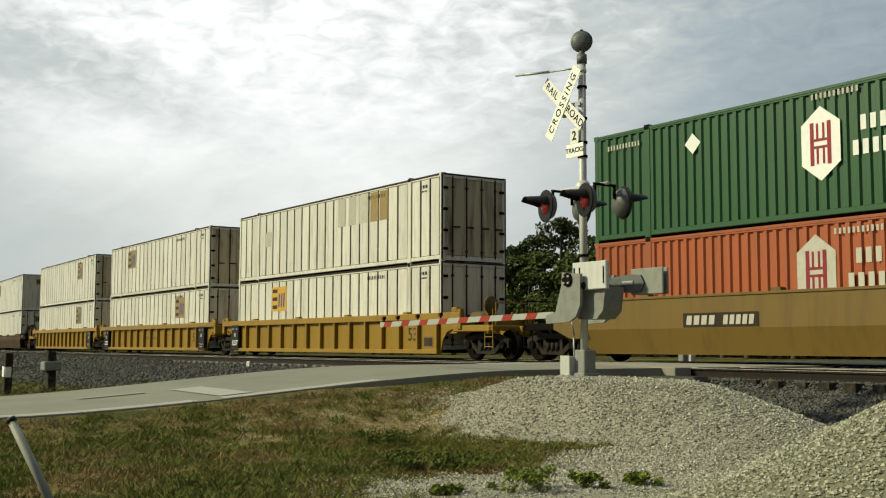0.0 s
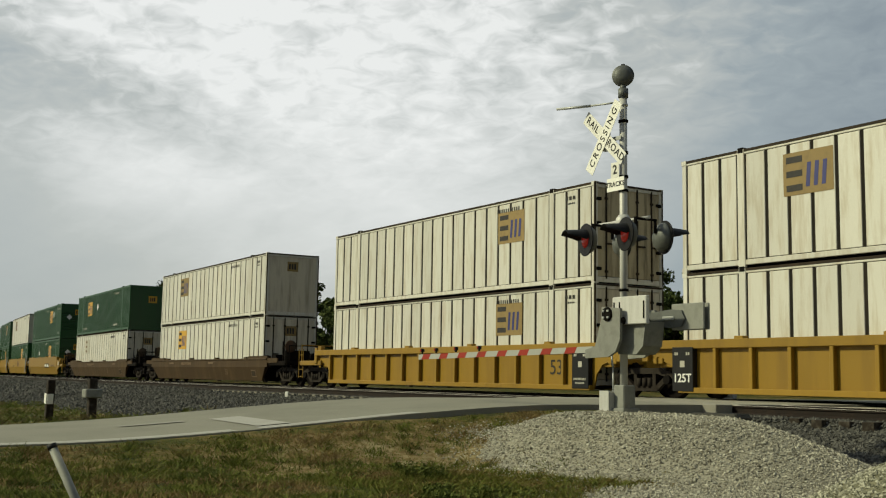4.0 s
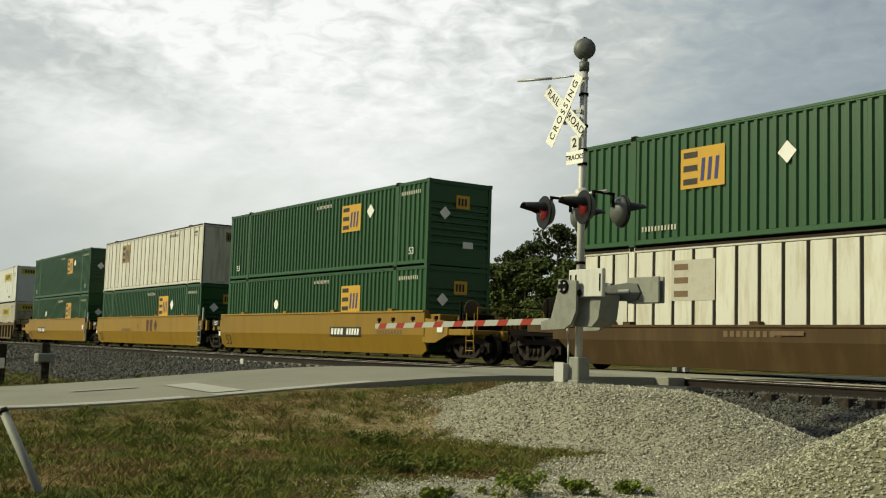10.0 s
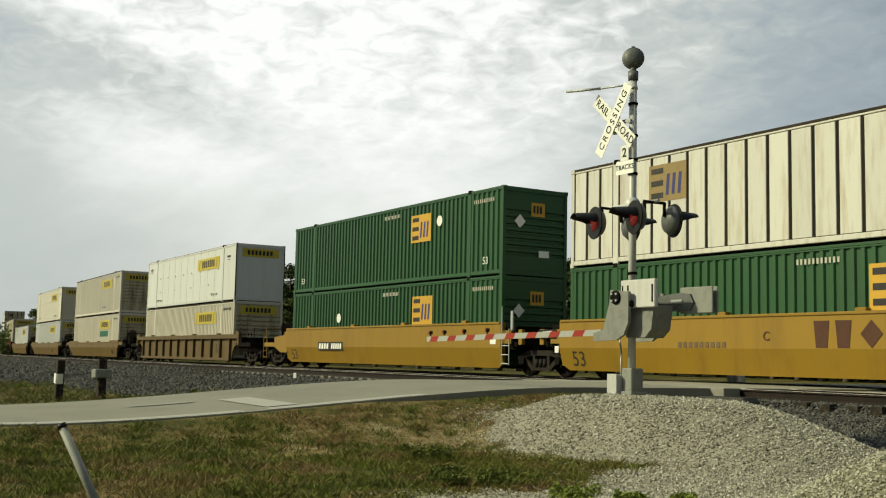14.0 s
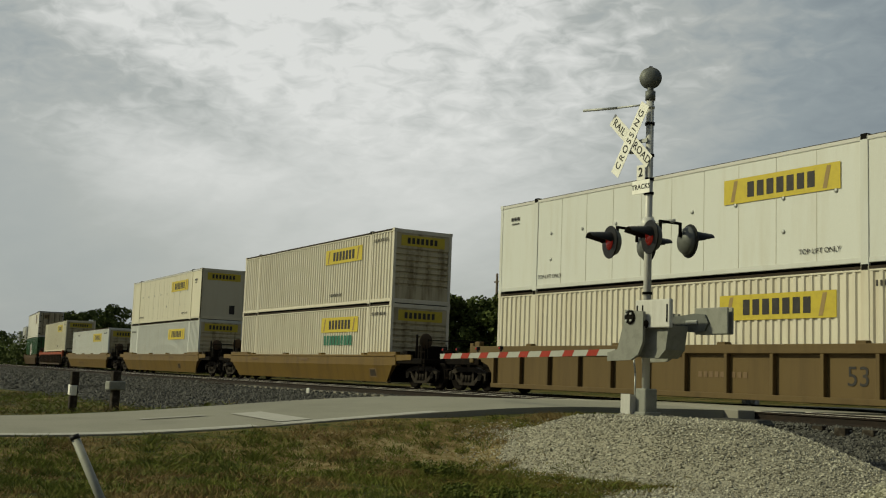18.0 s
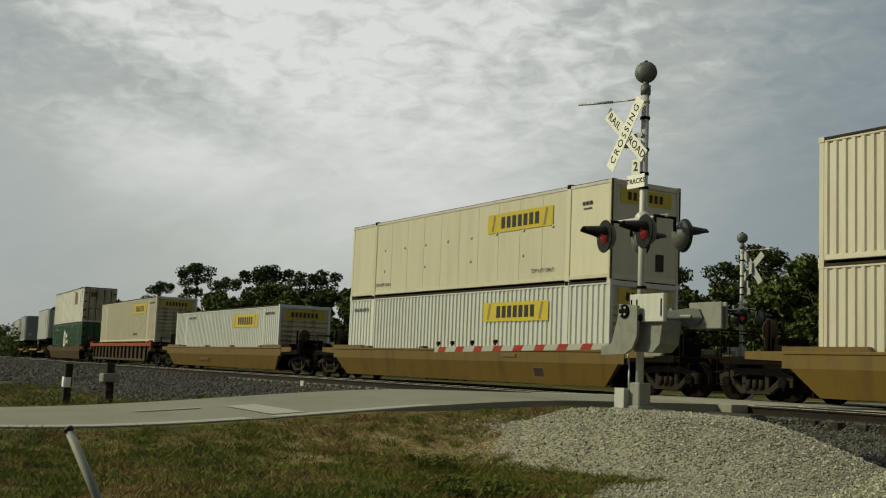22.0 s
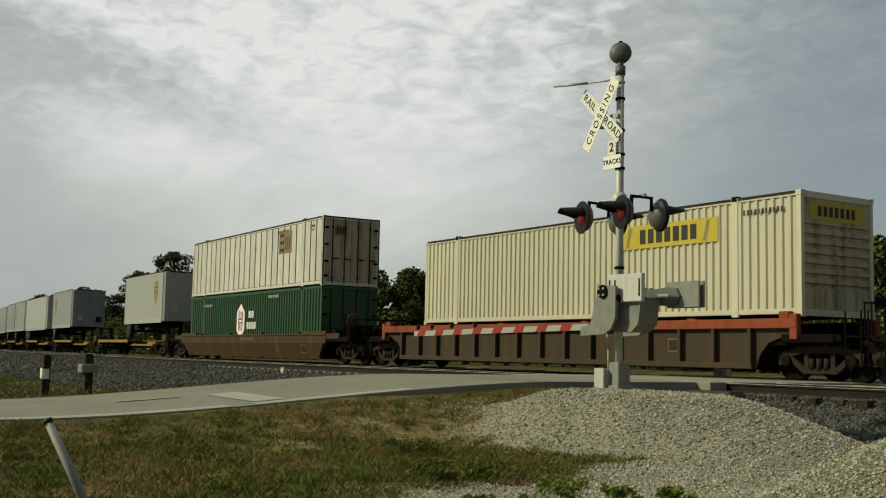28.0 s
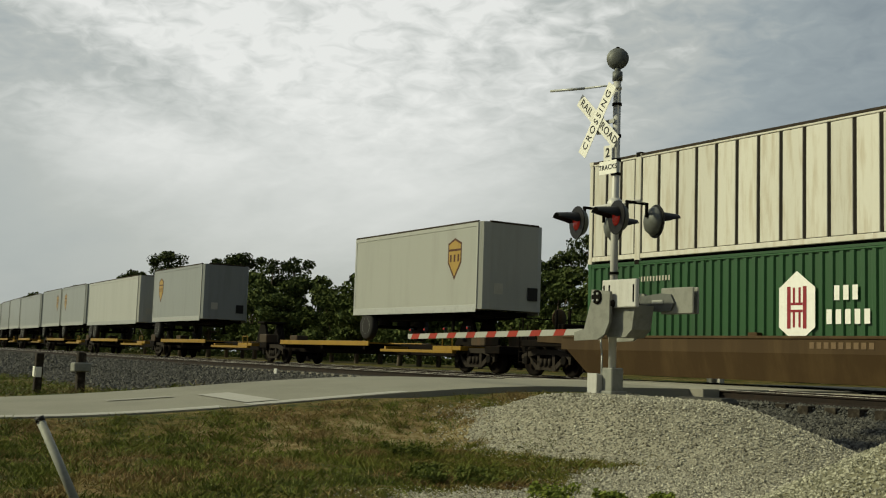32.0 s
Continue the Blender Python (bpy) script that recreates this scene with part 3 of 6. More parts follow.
def ribbed_end(bm, x, y0, y1, z0, z1, pitch, depth):
    n = round((z1 - z0) / pitch)
    p = (z1 - z0) / n
    pts = []
    for i in range(n):
        a = z0 + i * p
        pts += [(a, 0), (a + p * 0.5, 0), (a + p * 0.6, -depth), (a + p * 0.9, -depth)]
    pts.append((z1, 0))
    s = 1 if x > 0 else -1
    lo = [bm.verts.new((x + s * d, y0, z)) for z, d in pts]
    hi = [bm.verts.new((x + s * d, y1, z)) for z, d in pts]
    for i in range(len(pts) - 1):
        q = (lo[i], hi[i], hi[i + 1], lo[i + 1])
        bm.faces.new(q if s > 0 else q[::-1])


def hexagon(cx, cz, w, h):
    return [(cx - w / 2, cz - h * 0.27), (cx, cz - h / 2), (cx + w / 2, cz - h * 0.27), (cx + w / 2, cz + h * 0.27), (cx, cz + h / 2), (cx - w / 2, cz + h * 0.27)]


def bars(bm, x0, x1, z0, z1, n, y, gap=0.28, slant=0.0):
    """Plain bars in place of writing."""
    p = (x1 - x0) / n
    for i in range(n):
        a = x0 + i * p
        sheet(bm, [(a + slant * 0, z0), (a + p * (1 - gap), z0), (a + p * (1 - gap) + slant, z1), (a + slant, z1)], y)


def decal(parent, kind, x, z, y):
    """A painted mark on a side that faces -y."""
    def flat(name, m, outline, dy, label=""):
        bm = bmesh.new()
        sheet(bm, outline, y - dy)
        return part(name, bm, m, parent, label)

    def rect(w, h, cx=x, cz=z):
        return [(cx - w / 2, cz - h / 2), (cx + w / 2, cz - h / 2), (cx + w / 2, cz + h / 2), (cx - w / 2, cz + h / 2)]
    if kind in ("square", "square_faded", "square_grey"):
        face = {"square": "decal_orange", "square_faded": "decal_faded", "square_grey": "decal_grey"}[kind]
        ink = {"square": "decal_black", "square_faded": "decal_black", "square_grey": "decal_dim"}[kind]
        sq = flat("emblem", face, rect(1.40, 1.0), 0.004, "square emblem with dark bars")
        bm = bmesh.new()
        for a in (-0.33, 0.0, 0.33):
            sheet(bm, rect(0.46, 0.15, x - 0.38, z + a), y - 0.008)
        tagged(part("emblem_bar", bm, ink, sq), kind="stuff")
        if kind != "square_grey":
            bm = bmesh.new()
            for a in (-0.06, 0.16, 0.38):
                sheet(bm, [(x + a, z - 0.34), (x + a + 0.11, z - 0.34), (x + a + 0.16, z + 0.22), (x + a + 0.05, z + 0.22)], y - 0.008)
            tagged(part("emblem_bar", bm, "decal_blue", sq), kind="stuff")
    elif kind == "patches":
        for i, (a, m) in enumerate(((-1.55, "decal_grey"), (-0.75, "decal_grey"), (0.05, "decal_grey"), (0.85, "decal_faded"), (1.5, "decal_faded"))):
            flat("patch", m, rect(0.56, 1.05, x + a), 0.004)
    elif kind == "patch":
        flat("patch", "decal_grey", rect(0.62, 0.62), 0.004)
    elif kind == "banner":
        b = flat("banner", "decal_yellow", rect(3.55, 0.62), 0.004, "yellow banner with plain black bars")
        bm = bmesh.new()
        bars(bm, x - 1.0, x + 1.15, z - 0.19, z + 0.19, 7, y - 0.008, 0.3)
        tagged(part("banner_bar", bm, "decal_black", b), kind="stuff")
        bm = bmesh.new()
        for a in (-1.45, 1.38):
            sheet(bm, [(x + a - 0.1, z - 0.26), (x + a + 0.02, z - 0.26), (x + a + 0.14, z + 0.26), (x + a + 0.02, z + 0.26)], y - 0.008)
        tagged(part("banner_bar", bm, "decal_faded", b), kind="stuff")
    elif kind == "green_word":
        bm = bmesh.new()
        bars(bm, x - 1.4, x + 1.4, z - 0.2, z + 0.2, 10, y - 0.004, 0.25)
        tagged(part("word_marking", bm, "decal_green", parent), kind="stuff")
    elif kind in ("hexagon", "hexagon_faded"):
        pale = "decal_white" if kind == "hexagon" else "decal_grey"
        h = flat("emblem", pale, hexagon(x, z, 1.0, 1.65), 0.004, "white hexagon emblem with red bars")
        bm = bmesh.new()
        for a in (-0.22, 0.22):
            sheet(bm, rect(0.10, 0.95, x + a), y - 0.008)
            sheet(bm, rect(0.06, 0.34, x + a * 0.36, z + 0.28), y - 0.008)
            sheet(bm, rect(0.06, 0.34, x + a * 0.36, z - 0.28), y - 0.008)
        sheet(bm, rect(0.33, 0.06, x, z + 0.08), y - 0.008)
        sheet(bm, rect(0.33, 0.06, x, z - 0.08), y - 0.008)
        tagged(part("emblem_bar", bm, "decal_red", h), kind="stuff")
        bm = bmesh.new()
        bars(bm, x + 1.0, x + 1.7, z + 0.14, z + 0.46, 3, y - 0.004, 0.42)
        bars(bm, x + 0.8, x + 2.0, z - 0.38, z - 0.06, 5, y - 0.004, 0.42)
        tagged(part("word_marking", bm, "decal_white" if kind == "hexagon" else "decal_grey", parent), kind="stuff")
    elif kind == "diamond":
        flat("diamond_label", "decal_white", [(x - 0.26, z), (x, z - 0.26), (x + 0.26, z), (x, z + 0.26)], 0.004)
    elif kind == "disc":
        flat("round_label", "decal_white", [(x + 0.19 * math.cos(t), z + 0.19 * math.sin(t)) for t in (k * math.pi / 8 for k in range(16))], 0.004)
    elif kind == "shield":
        k = 1.2
        s = flat("emblem", "decal_brown", [(x + a * k, z + b * k) for a, b in ((-0.34, 0.40), (-0.34, -0.15), (0, -0.62), (0.34, -0.15), (0.34, 0.40), (0, 0.55))], 0.004, "brown and gold shield emblem")
        bm = bmesh.new()
        sheet(bm, [(x + a * k, z + b * k) for a, b in ((-0.29, 0.18), (-0.29, -0.12), (0, -0.52), (0.29, -0.12), (0.29, 0.18))], y - 0.008)
        sheet(bm, [(x + a * k, z + b * k) for a, b in ((-0.29, 0.24), (0.29, 0.24), (0.29, 0.36), (0, 0.48), (-0.29, 0.36))], y - 0.008)
        p = part("emblem_field", bm, "decal_gold", s)
        tagged(p, kind="stuff")
        bm = bmesh.new()
        for a in (-0.19, 0.0, 0.19):
            sheet(bm, rect(0.10, 0.24, x + a * k, z - 0.02), y - 0.011)
        tagged(part("emblem_bar", bm, "decal_brown", s), kind="stuff")
    elif kind == "number_white" or kind == "number_black":
        bm = bmesh.new()
        bars(bm, x - 0.62, x + 0.62, z - 0.065, z + 0.065, 11, y - 0.004, 0.5)
        tagged(part("number_marking", bm, "decal_grey" if kind == "number_white" else "decal_black", parent), kind="stuff")
    elif kind == "small_black":
        bm = bmesh.new()
        bars(bm, x - 0.25, x + 0.25, z + 0.03, z + 0.14, 3, y - 0.004, 0.3)
        bars(bm, x - 0.2, x + 0.2, z - 0.10, z - 0.05, 5, y - 0.004, 0.3)
        tagged(part("code_marking", bm, "decal_black", parent), kind="stuff")
    elif kind == "top_lift":
        tagged(part("notice", lettering("TOP LIFT ONLY", 0.17, "decal_black"), None, parent, at=(x, y - 0.006, z)), kind="stuff")
    elif kind in ("53_white", "53_black"):
        part("length_number", lettering("53", 0.34, "decal_white" if kind == "53_white" else "decal_black"), None, parent, at=(x, y - 0.006, z))


def container(style, paint, end, marks, label, group):
    """A 53-foot box; its origin lies in the middle of its floor, its front towards +x, and its near side faces -y."""
    h = CL / 2
    c = thing("container", label, "shipping container", group=group)
    ys = -CW / 2
    # frame
    for x in (-h, h - 0.14):
        for y in (ys, CW / 2 - 0.12):
            part("corner_post", shared("corner_post", paint, lambda bm, _: (box(bm, 0, 0.14, 0, 0.12, 0.0, CH, 0.01), box(bm, -0.01, 0.15, -0.012, 0.132, -0.0, 0.12), box(bm, -0.01, 0.15, -0.012, 0.132, CH - 0.12, CH)), 0), None, c, at=(x, y, 0))
    for y in (ys, CW / 2 - 0.08):
        part("top_rail", shared("top_rail", paint, lambda bm, _: box(bm, -h + 0.14, h - 0.14, 0, 0.08, CH - 0.13, CH - 0.075, 0.012), 0), None, c, at=(0, y, 0))
        part("cap_strip", shared("cap_strip", "worn_edge" if style != "rib" else paint, lambda bm, _: box(bm, -h + 0.14, h - 0.14, -0.004, 0.076, CH - 0.075, CH - 0.012), 0), None, c, at=(0, y, 0))
        part("bottom_rail", shared("bottom_rail", paint, lambda bm, _: box(bm, -h + 0.14, h - 0.14, 0, 0.08, 0.06, 0.19, 0.012), 0), None, c, at=(0, y, 0))
    for x in (-POST, POST):
        for y in (ys - 0.012, CW / 2 - 0.068):
            p = part("lift_post", shared("lift_post", paint, lambda bm, _: box(bm, -0.11, 0.11, 0, 0.08, 0.0, CH, 0.012), 0), None, c, at=(x, y, 0))
            part("lift_casting", shared("lift_casting", "dark_steel", lambda bm, _: box(bm, -0.09, 0.09, -0.006, 0.16, CH - 0.10, CH + 0.035, 0.01), 0), None, p)
    part("roof", shared("roof", "roof_sheet", lambda bm, _: box(bm, -h + 0.02, h - 0.02, -CW / 2 + 0.09, CW / 2 - 0.09, CH - 0.05, CH - 0.015), 0), None, c)
    part("floor", shared("floor", "dark_steel", lambda bm, _: box(bm, -h + 0.02, h - 0.02, -CW / 2 + 0.09, CW / 2 - 0.09, 0.03, 0.16), 0), None, c)
    spans = ((-h + 0.14, -POST - 0.11), (-POST + 0.11, POST - 0.11), (POST + 0.11, h - 0.14))
    z0, z1 = 0.19, CH - 0.13
    if style == "panel":
        for y in (ys + 0.022, CW / 2 - 0.05):
            part("backing_sheet", shared("backing_sheet", "dark_seam", lambda bm, _: box(bm, -h + 0.1, h - 0.1, 0, 0.004, z0 - 0.05, z1 + 0.05), 0), None, c, at=(0, y, 0))
        for a, b in spans:
            n = max(1, round((b - a) / 0.655))
            p = (b - a) / n
            me = shared("panel", paint, lambda bm, w: box(bm, 0.048, w - 0.048, 0, 0.03, z0 + 0.012, z1 - 0.012, 0.01), round(p, 4))
            far = shared("far_panels", paint, lambda bm, w, k: [box(bm, i * w + 0.028, (i + 1) * w - 0.028, 0, 0.03, z0, z1) for i in range(k)], round(p, 4), n)
            for i in range(n):
                part("panel", me, None, c, at=(a + i * p, ys + 0.008, 0))
            part("far_panel_sheet", far, None, c, at=(a, CW / 2 - 0.04, 0))
    else:
        pitch, depth = {"rib": (0.275, 0.05), "fine": (0.235, 0.04), "smooth": (9.9, 0.0)}[style]
        for a, b in spans:
            if style == "smooth":
                for y in (ys + 0.012, CW / 2 - 0.03):
                    part("side_sheet", shared("side_sheet", paint, lambda bm, w: box(bm, 0, w, 0, 0.02, z0, z1), round(b - a, 4)), None, c, at=(a, y, 0))
            else:
                part("side_sheet", shared("side_sheet_near", paint, lambda bm, w, q, d: corrugated(bm, 0, w, z0, z1, -0.001, q, d), round(b - a, 4), pitch, depth), None, c, at=(a, ys + 0.006, 0))
                part("side_sheet", shared("side_sheet_far", paint, lambda bm, w, q, d: corrugated(bm, 0, w, z0, z1, 0.001, q, d), round(b - a, 4), pitch, depth), None, c, at=(a, CW / 2 - 0.006, 0))
        if style == "smooth":
            a, b = spans[1]
            seam = shared("sheet_seam", "decal_grey", lambda bm, _: box(bm, -0.008, 0.008, 0, 0.006, z0, z1), 0)
            for i in range(1, 10):
                part("sheet_seam", seam, None, c, at=(a + (b - a) * i / 10, ys + 0.007, 0))
            knob = shared("stud", "galvanised", lambda bm, _: lathe(bm, [(0.055, 0.0), (0.05, -0.02), (0.02, -0.03)][::-1], 8, "y"), 0)
            for i in range(8):
                for z in (0.95, 1.75):
                    if i % 2 == 0 or z > 1:
                        part("stud", knob, None, c, at=(-5.3 + i * 1.52, ys + 0.01, z))
            band = shared("trim_strip", "roof_sheet", lambda bm, _: box(bm, -h + 0.1, h - 0.1, 0, 0.01, CH - 0.11, CH - 0.03), 0)
            part("trim_strip", band, None, c, at=(0, ys - 0.006, 0))
            for q in (ys - 0.014, CW / 2 - 0.03):
                part("edge_trim", shared("edge_trim", "worn_edge", lambda bm, _: box(bm, h - 0.035, h + 0.014, 0, 0.045, 0.02, CH - 0.01), 0), None, c, at=(0, q, 0))
    if style == "panel":
        for q in (ys - 0.014, CW / 2 - 0.03):
            part("edge_trim", shared("edge_trim", "worn_edge", lambda bm, _: box(bm, h - 0.035, h + 0.014, 0, 0.045, 0.02, CH - 0.01), 0), None, c, at=(0, q, 0))
        part("end_cap_strip", shared("end_cap_strip", "worn_edge", lambda bm, _: box(bm, h - 0.02, h + 0.012, ys + 0.05, CW / 2 - 0.05, CH - 0.07, CH - 0.015), 0), None, c)
    # ends
    y0, y1 = ys + 0.12, CW / 2 - 0.12
    sill = shared("end_sill", paint, lambda bm, _: box(bm, 0, 0.12, y0, y1, 0.0, 0.155, 0.01), 0)
    for x in (-h, h - 0.12):
        for z in (0.02, CH - 0.165):
            part("end_sill", sill, None, c, at=(x, 0, z))
    part("rear_wall", shared("rear_wall", paint, lambda bm, _: box(bm, -h + 0.04, -h + 0.07, y0, y1, 0.18, CH - 0.16), 0), None, c)
    if end == "doors":
        for y in (y0 + 0.005, 0.005):
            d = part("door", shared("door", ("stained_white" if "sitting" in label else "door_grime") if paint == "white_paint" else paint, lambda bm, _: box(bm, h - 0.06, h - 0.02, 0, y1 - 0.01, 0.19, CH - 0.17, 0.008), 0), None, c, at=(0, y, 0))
            for q in (0.30, 0.86):
                part("lock_rod", shared("lock_rod", "worn_edge", lambda bm, _: (rod(bm, (h, 0, 0.12), (h, 0, CH - 0.1), 0.028, 6), box(bm, h - 0.02, h + 0.03, -0.05, 0.05, 0.3, 0.36), box(bm, h - 0.02, h + 0.03, -0.05, 0.05, CH - 0.5, CH - 0.44), box(bm, h, h + 0.05, -0.02, 0.28, 1.1, 1.15)), 0), None, d, at=(0, q, 0))
            for z in (0.4, 1.0, 1.7, 2.4):
                part("hinge", shared("hinge", "dark_steel", lambda bm, _: box(bm, h - 0.03, h + 0.03, -0.09, 0.09, -0.045, 0.045, 0.01), 0), None, d, at=(0, 0.02 if y < -0.5 else y1 - 0.04, z))
    elif end == "ribs":
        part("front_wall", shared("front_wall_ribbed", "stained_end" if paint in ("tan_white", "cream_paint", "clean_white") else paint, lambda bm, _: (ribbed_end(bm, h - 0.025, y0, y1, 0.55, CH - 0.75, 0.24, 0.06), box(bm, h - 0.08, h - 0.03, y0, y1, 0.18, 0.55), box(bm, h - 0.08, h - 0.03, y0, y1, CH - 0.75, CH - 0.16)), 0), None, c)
    else:
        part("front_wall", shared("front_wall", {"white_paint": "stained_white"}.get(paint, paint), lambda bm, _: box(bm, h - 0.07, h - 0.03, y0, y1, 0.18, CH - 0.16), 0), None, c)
    for kind, x, z in marks:
        if kind.startswith("end_"):
            bm = bmesh.new()
            w, t, m = {"end_square": (0.55, 0.45, "decal_faded"), "end_orange": (0.55, 0.45, "decal_orange"), "end_banner": (1.95, 0.42, "decal_yellow"), "end_diamond": (0.3, 0.3, "decal_white"), "end_plate": (0.42, 0.22, "decal_white"), "end_dark": (0.32, 0.5, "decal_black")}[kind]
            xe = h - 0.015 if end != "doors" else h - 0.012
            if kind == "end_diamond":
                q = [(0, -w), (w, 0), (0, w), (-w, 0)]
                q = [(a * 0.75, b * 0.75) for a, b in q]
            else:
                q = [(-w / 2, -t / 2), (w / 2, -t / 2), (w / 2, t / 2), (-w / 2, t / 2)]
            bm.faces.new([bm.verts.new((xe, x + a, z + b)) for a, b in q])
            p = part("end_label", bm, m, c)
            if kind in ("end_banner", "end_orange", "end_square"):
                bm = bmesh.new()
                n = 7 if kind == "end_banner" else 3
                for i in range(n):
                    a = -w * 0.36 + i * w * 0.72 / n
                    b = w * 0.72 / n * 0.65
                    bm.faces.new([bm.verts.new((xe + 0.004, x + yy, z + zz)) for yy, zz in ((a, -t * 0.28), (a + b, -t * 0.28), (a + b, t * 0.28), (a, t * 0.28))])
                tagged(part("label_marking", bm, "decal_black", p), kind="stuff")
        else:
            decal(c, kind, x, z, ys - 0.006 if style != "panel" else ys + 0.004)
    return c

# ---------------------------------------------------------------- rail cars


def truck_frame(bm):
    """One side frame of a bogie: an arched top member, two sloping members, a spring seat and columns."""
    slab(bm, [(-1.16, 0.50), (-1.16, 0.62), (-0.95, 0.69), (-0.55, 0.79), (0.55, 0.79), (0.95, 0.69), (1.16, 0.62), (1.16, 0.50), (0.90, 0.53), (0.50, 0.63), (-0.50, 0.63), (-0.90, 0.53)], -0.06, 0.06)
    for s in (-1, 1):
        slab(bm, [(s * 0.92, 0.53), (s * 0.74, 0.56), (s * 0.40, 0.30), (s * 0.48, 0.20)][::s], -0.055, 0.055)
        slab(bm, [(s * 0.30, 0.28), (s * 0.30, 0.64), (s * 0.42, 0.62), (s * 0.42, 0.28)][::s], -0.05, 0.05)
        slab(bm, [(s * 1.14, 0.36), (s * 1.14, 0.52), (s * 1.04, 0.52), (s * 1.04, 0.36)][::s], -0.05, 0.05)
    slab(bm, [(-0.48, 0.18), (-0.48, 0.30), (0.48, 0.30), (0.48, 0.18)], -0.065, 0.065)


def wheel_mesh(bm, r):
    lathe(bm, [(0.10, -0.08), (0.12, -0.075), (0.14, -0.03), (r - 0.09, -0.02), (r - 0.06, -0.065), (r, -0.06), (r + 0.005, 0.05), (r + 0.028, 0.055), (r + 0.025, 0.075), (0.1, 0.075)], 24, "y")


def bogie(parent, x, r=0.46):
    t = part("bogie", shared("bolster", "shaded_truck_steel", lambda bm, _: (box(bm, -0.22, 0.22, -0.95, 0.95, 0.46, 0.70, 0.03), rod(bm, (0, 0, 0.6), (0, 0, 0.86), 0.3, 14), box(bm, -0.95, 0.95, -0.04, 0.04, 0.40, 0.46)), 0), None, parent, "dark two-axle bogie", at=(x, 0, 0))
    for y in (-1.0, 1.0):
        part("side_frame", shared("side_frame", "lit_frame_steel", lambda bm, _: truck_frame(bm), 0), None, t, at=(0, y, 0))
        part("spring_nest", shared("spring_nest", "lit_frame_steel", lambda bm, _: [rod(bm, (q, 0, 0.28), (q, 0, 0.52), 0.07, 8) for q in (-0.2, 0.0, 0.2)], 0), None, t, at=(0, y * 1.04, 0))
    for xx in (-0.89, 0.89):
        part("axle", shared("axle", "shaded_truck_steel", lambda bm, _: rod(bm, (0, -1.08, r), (0, 1.08, r), 0.08, 10), 0), None, t, at=(xx, 0, 0))
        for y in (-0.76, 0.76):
            part("wheel", shared("wheel", "shaded_truck_steel", lambda bm, q, s: (wheel_mesh(bm, q), bmesh.ops.scale(bm, vec=(1, s, 1), verts=bm.verts)), r, 1 if y < 0 else -1), None, t, at=(xx, y, r))
        for y in (-1.08, 1.08):
            part("bearing_cap", shared("bearing_cap", "dark_steel", lambda bm, _: lathe(bm, [(0.12, -0.05), (0.13, 0.05), (0.05, 0.07)], 10, "y"), 0), None, t, at=(xx, y, r))
    return t


def smooth_side(bm, x0, x1, z0, z1, chine, cut, rise):
    """A well car's side: an upright upper plate, a lower plate that leans in, and ends cut away over the bogies."""
    prof = [(-1.30, z1), (-1.49, z1), (-1.49, chine), (-1.325, z0), (-1.30, z0)]
    stations = [(x0, rise), (x0 + cut * 0.25, rise), (x0 + cut, z0), (x1 - cut, z0), (x1 - cut * 0.25, rise), (x1, rise)]
    rings = []
    for x, low in stations:
        ring = []
        for y, z in prof:
            zz = max(z, low)
            yy = y if z >= low else -1.325 - 0.165 * (low - z0) / max(chine - z0, 0.01)
            if z < low:
                yy = max(-1.49, yy) if y < -1.31 else y
            ring.append(bm.verts.new((x, yy, zz)))
        rings.append(ring)
    n = len(prof)
    for a, b in zip(rings, rings[1:]):
        for i in range(n):
            q = [a[i], a[(i + 1) % n], b[(i + 1) % n], b[i]]
            bm.faces.new(q)
    bm.faces.new(rings[0][::-1])
    bm.faces.new(rings[-1])
    bmesh.ops.remove_doubles(bm, verts=bm.verts, dist=0.0005)


def mirrored(bm):
    bmesh.ops.scale(bm, vec=(1, -1, 1), verts=bm.verts)
    bmesh.ops.reverse_faces(bm, faces=bm.faces)


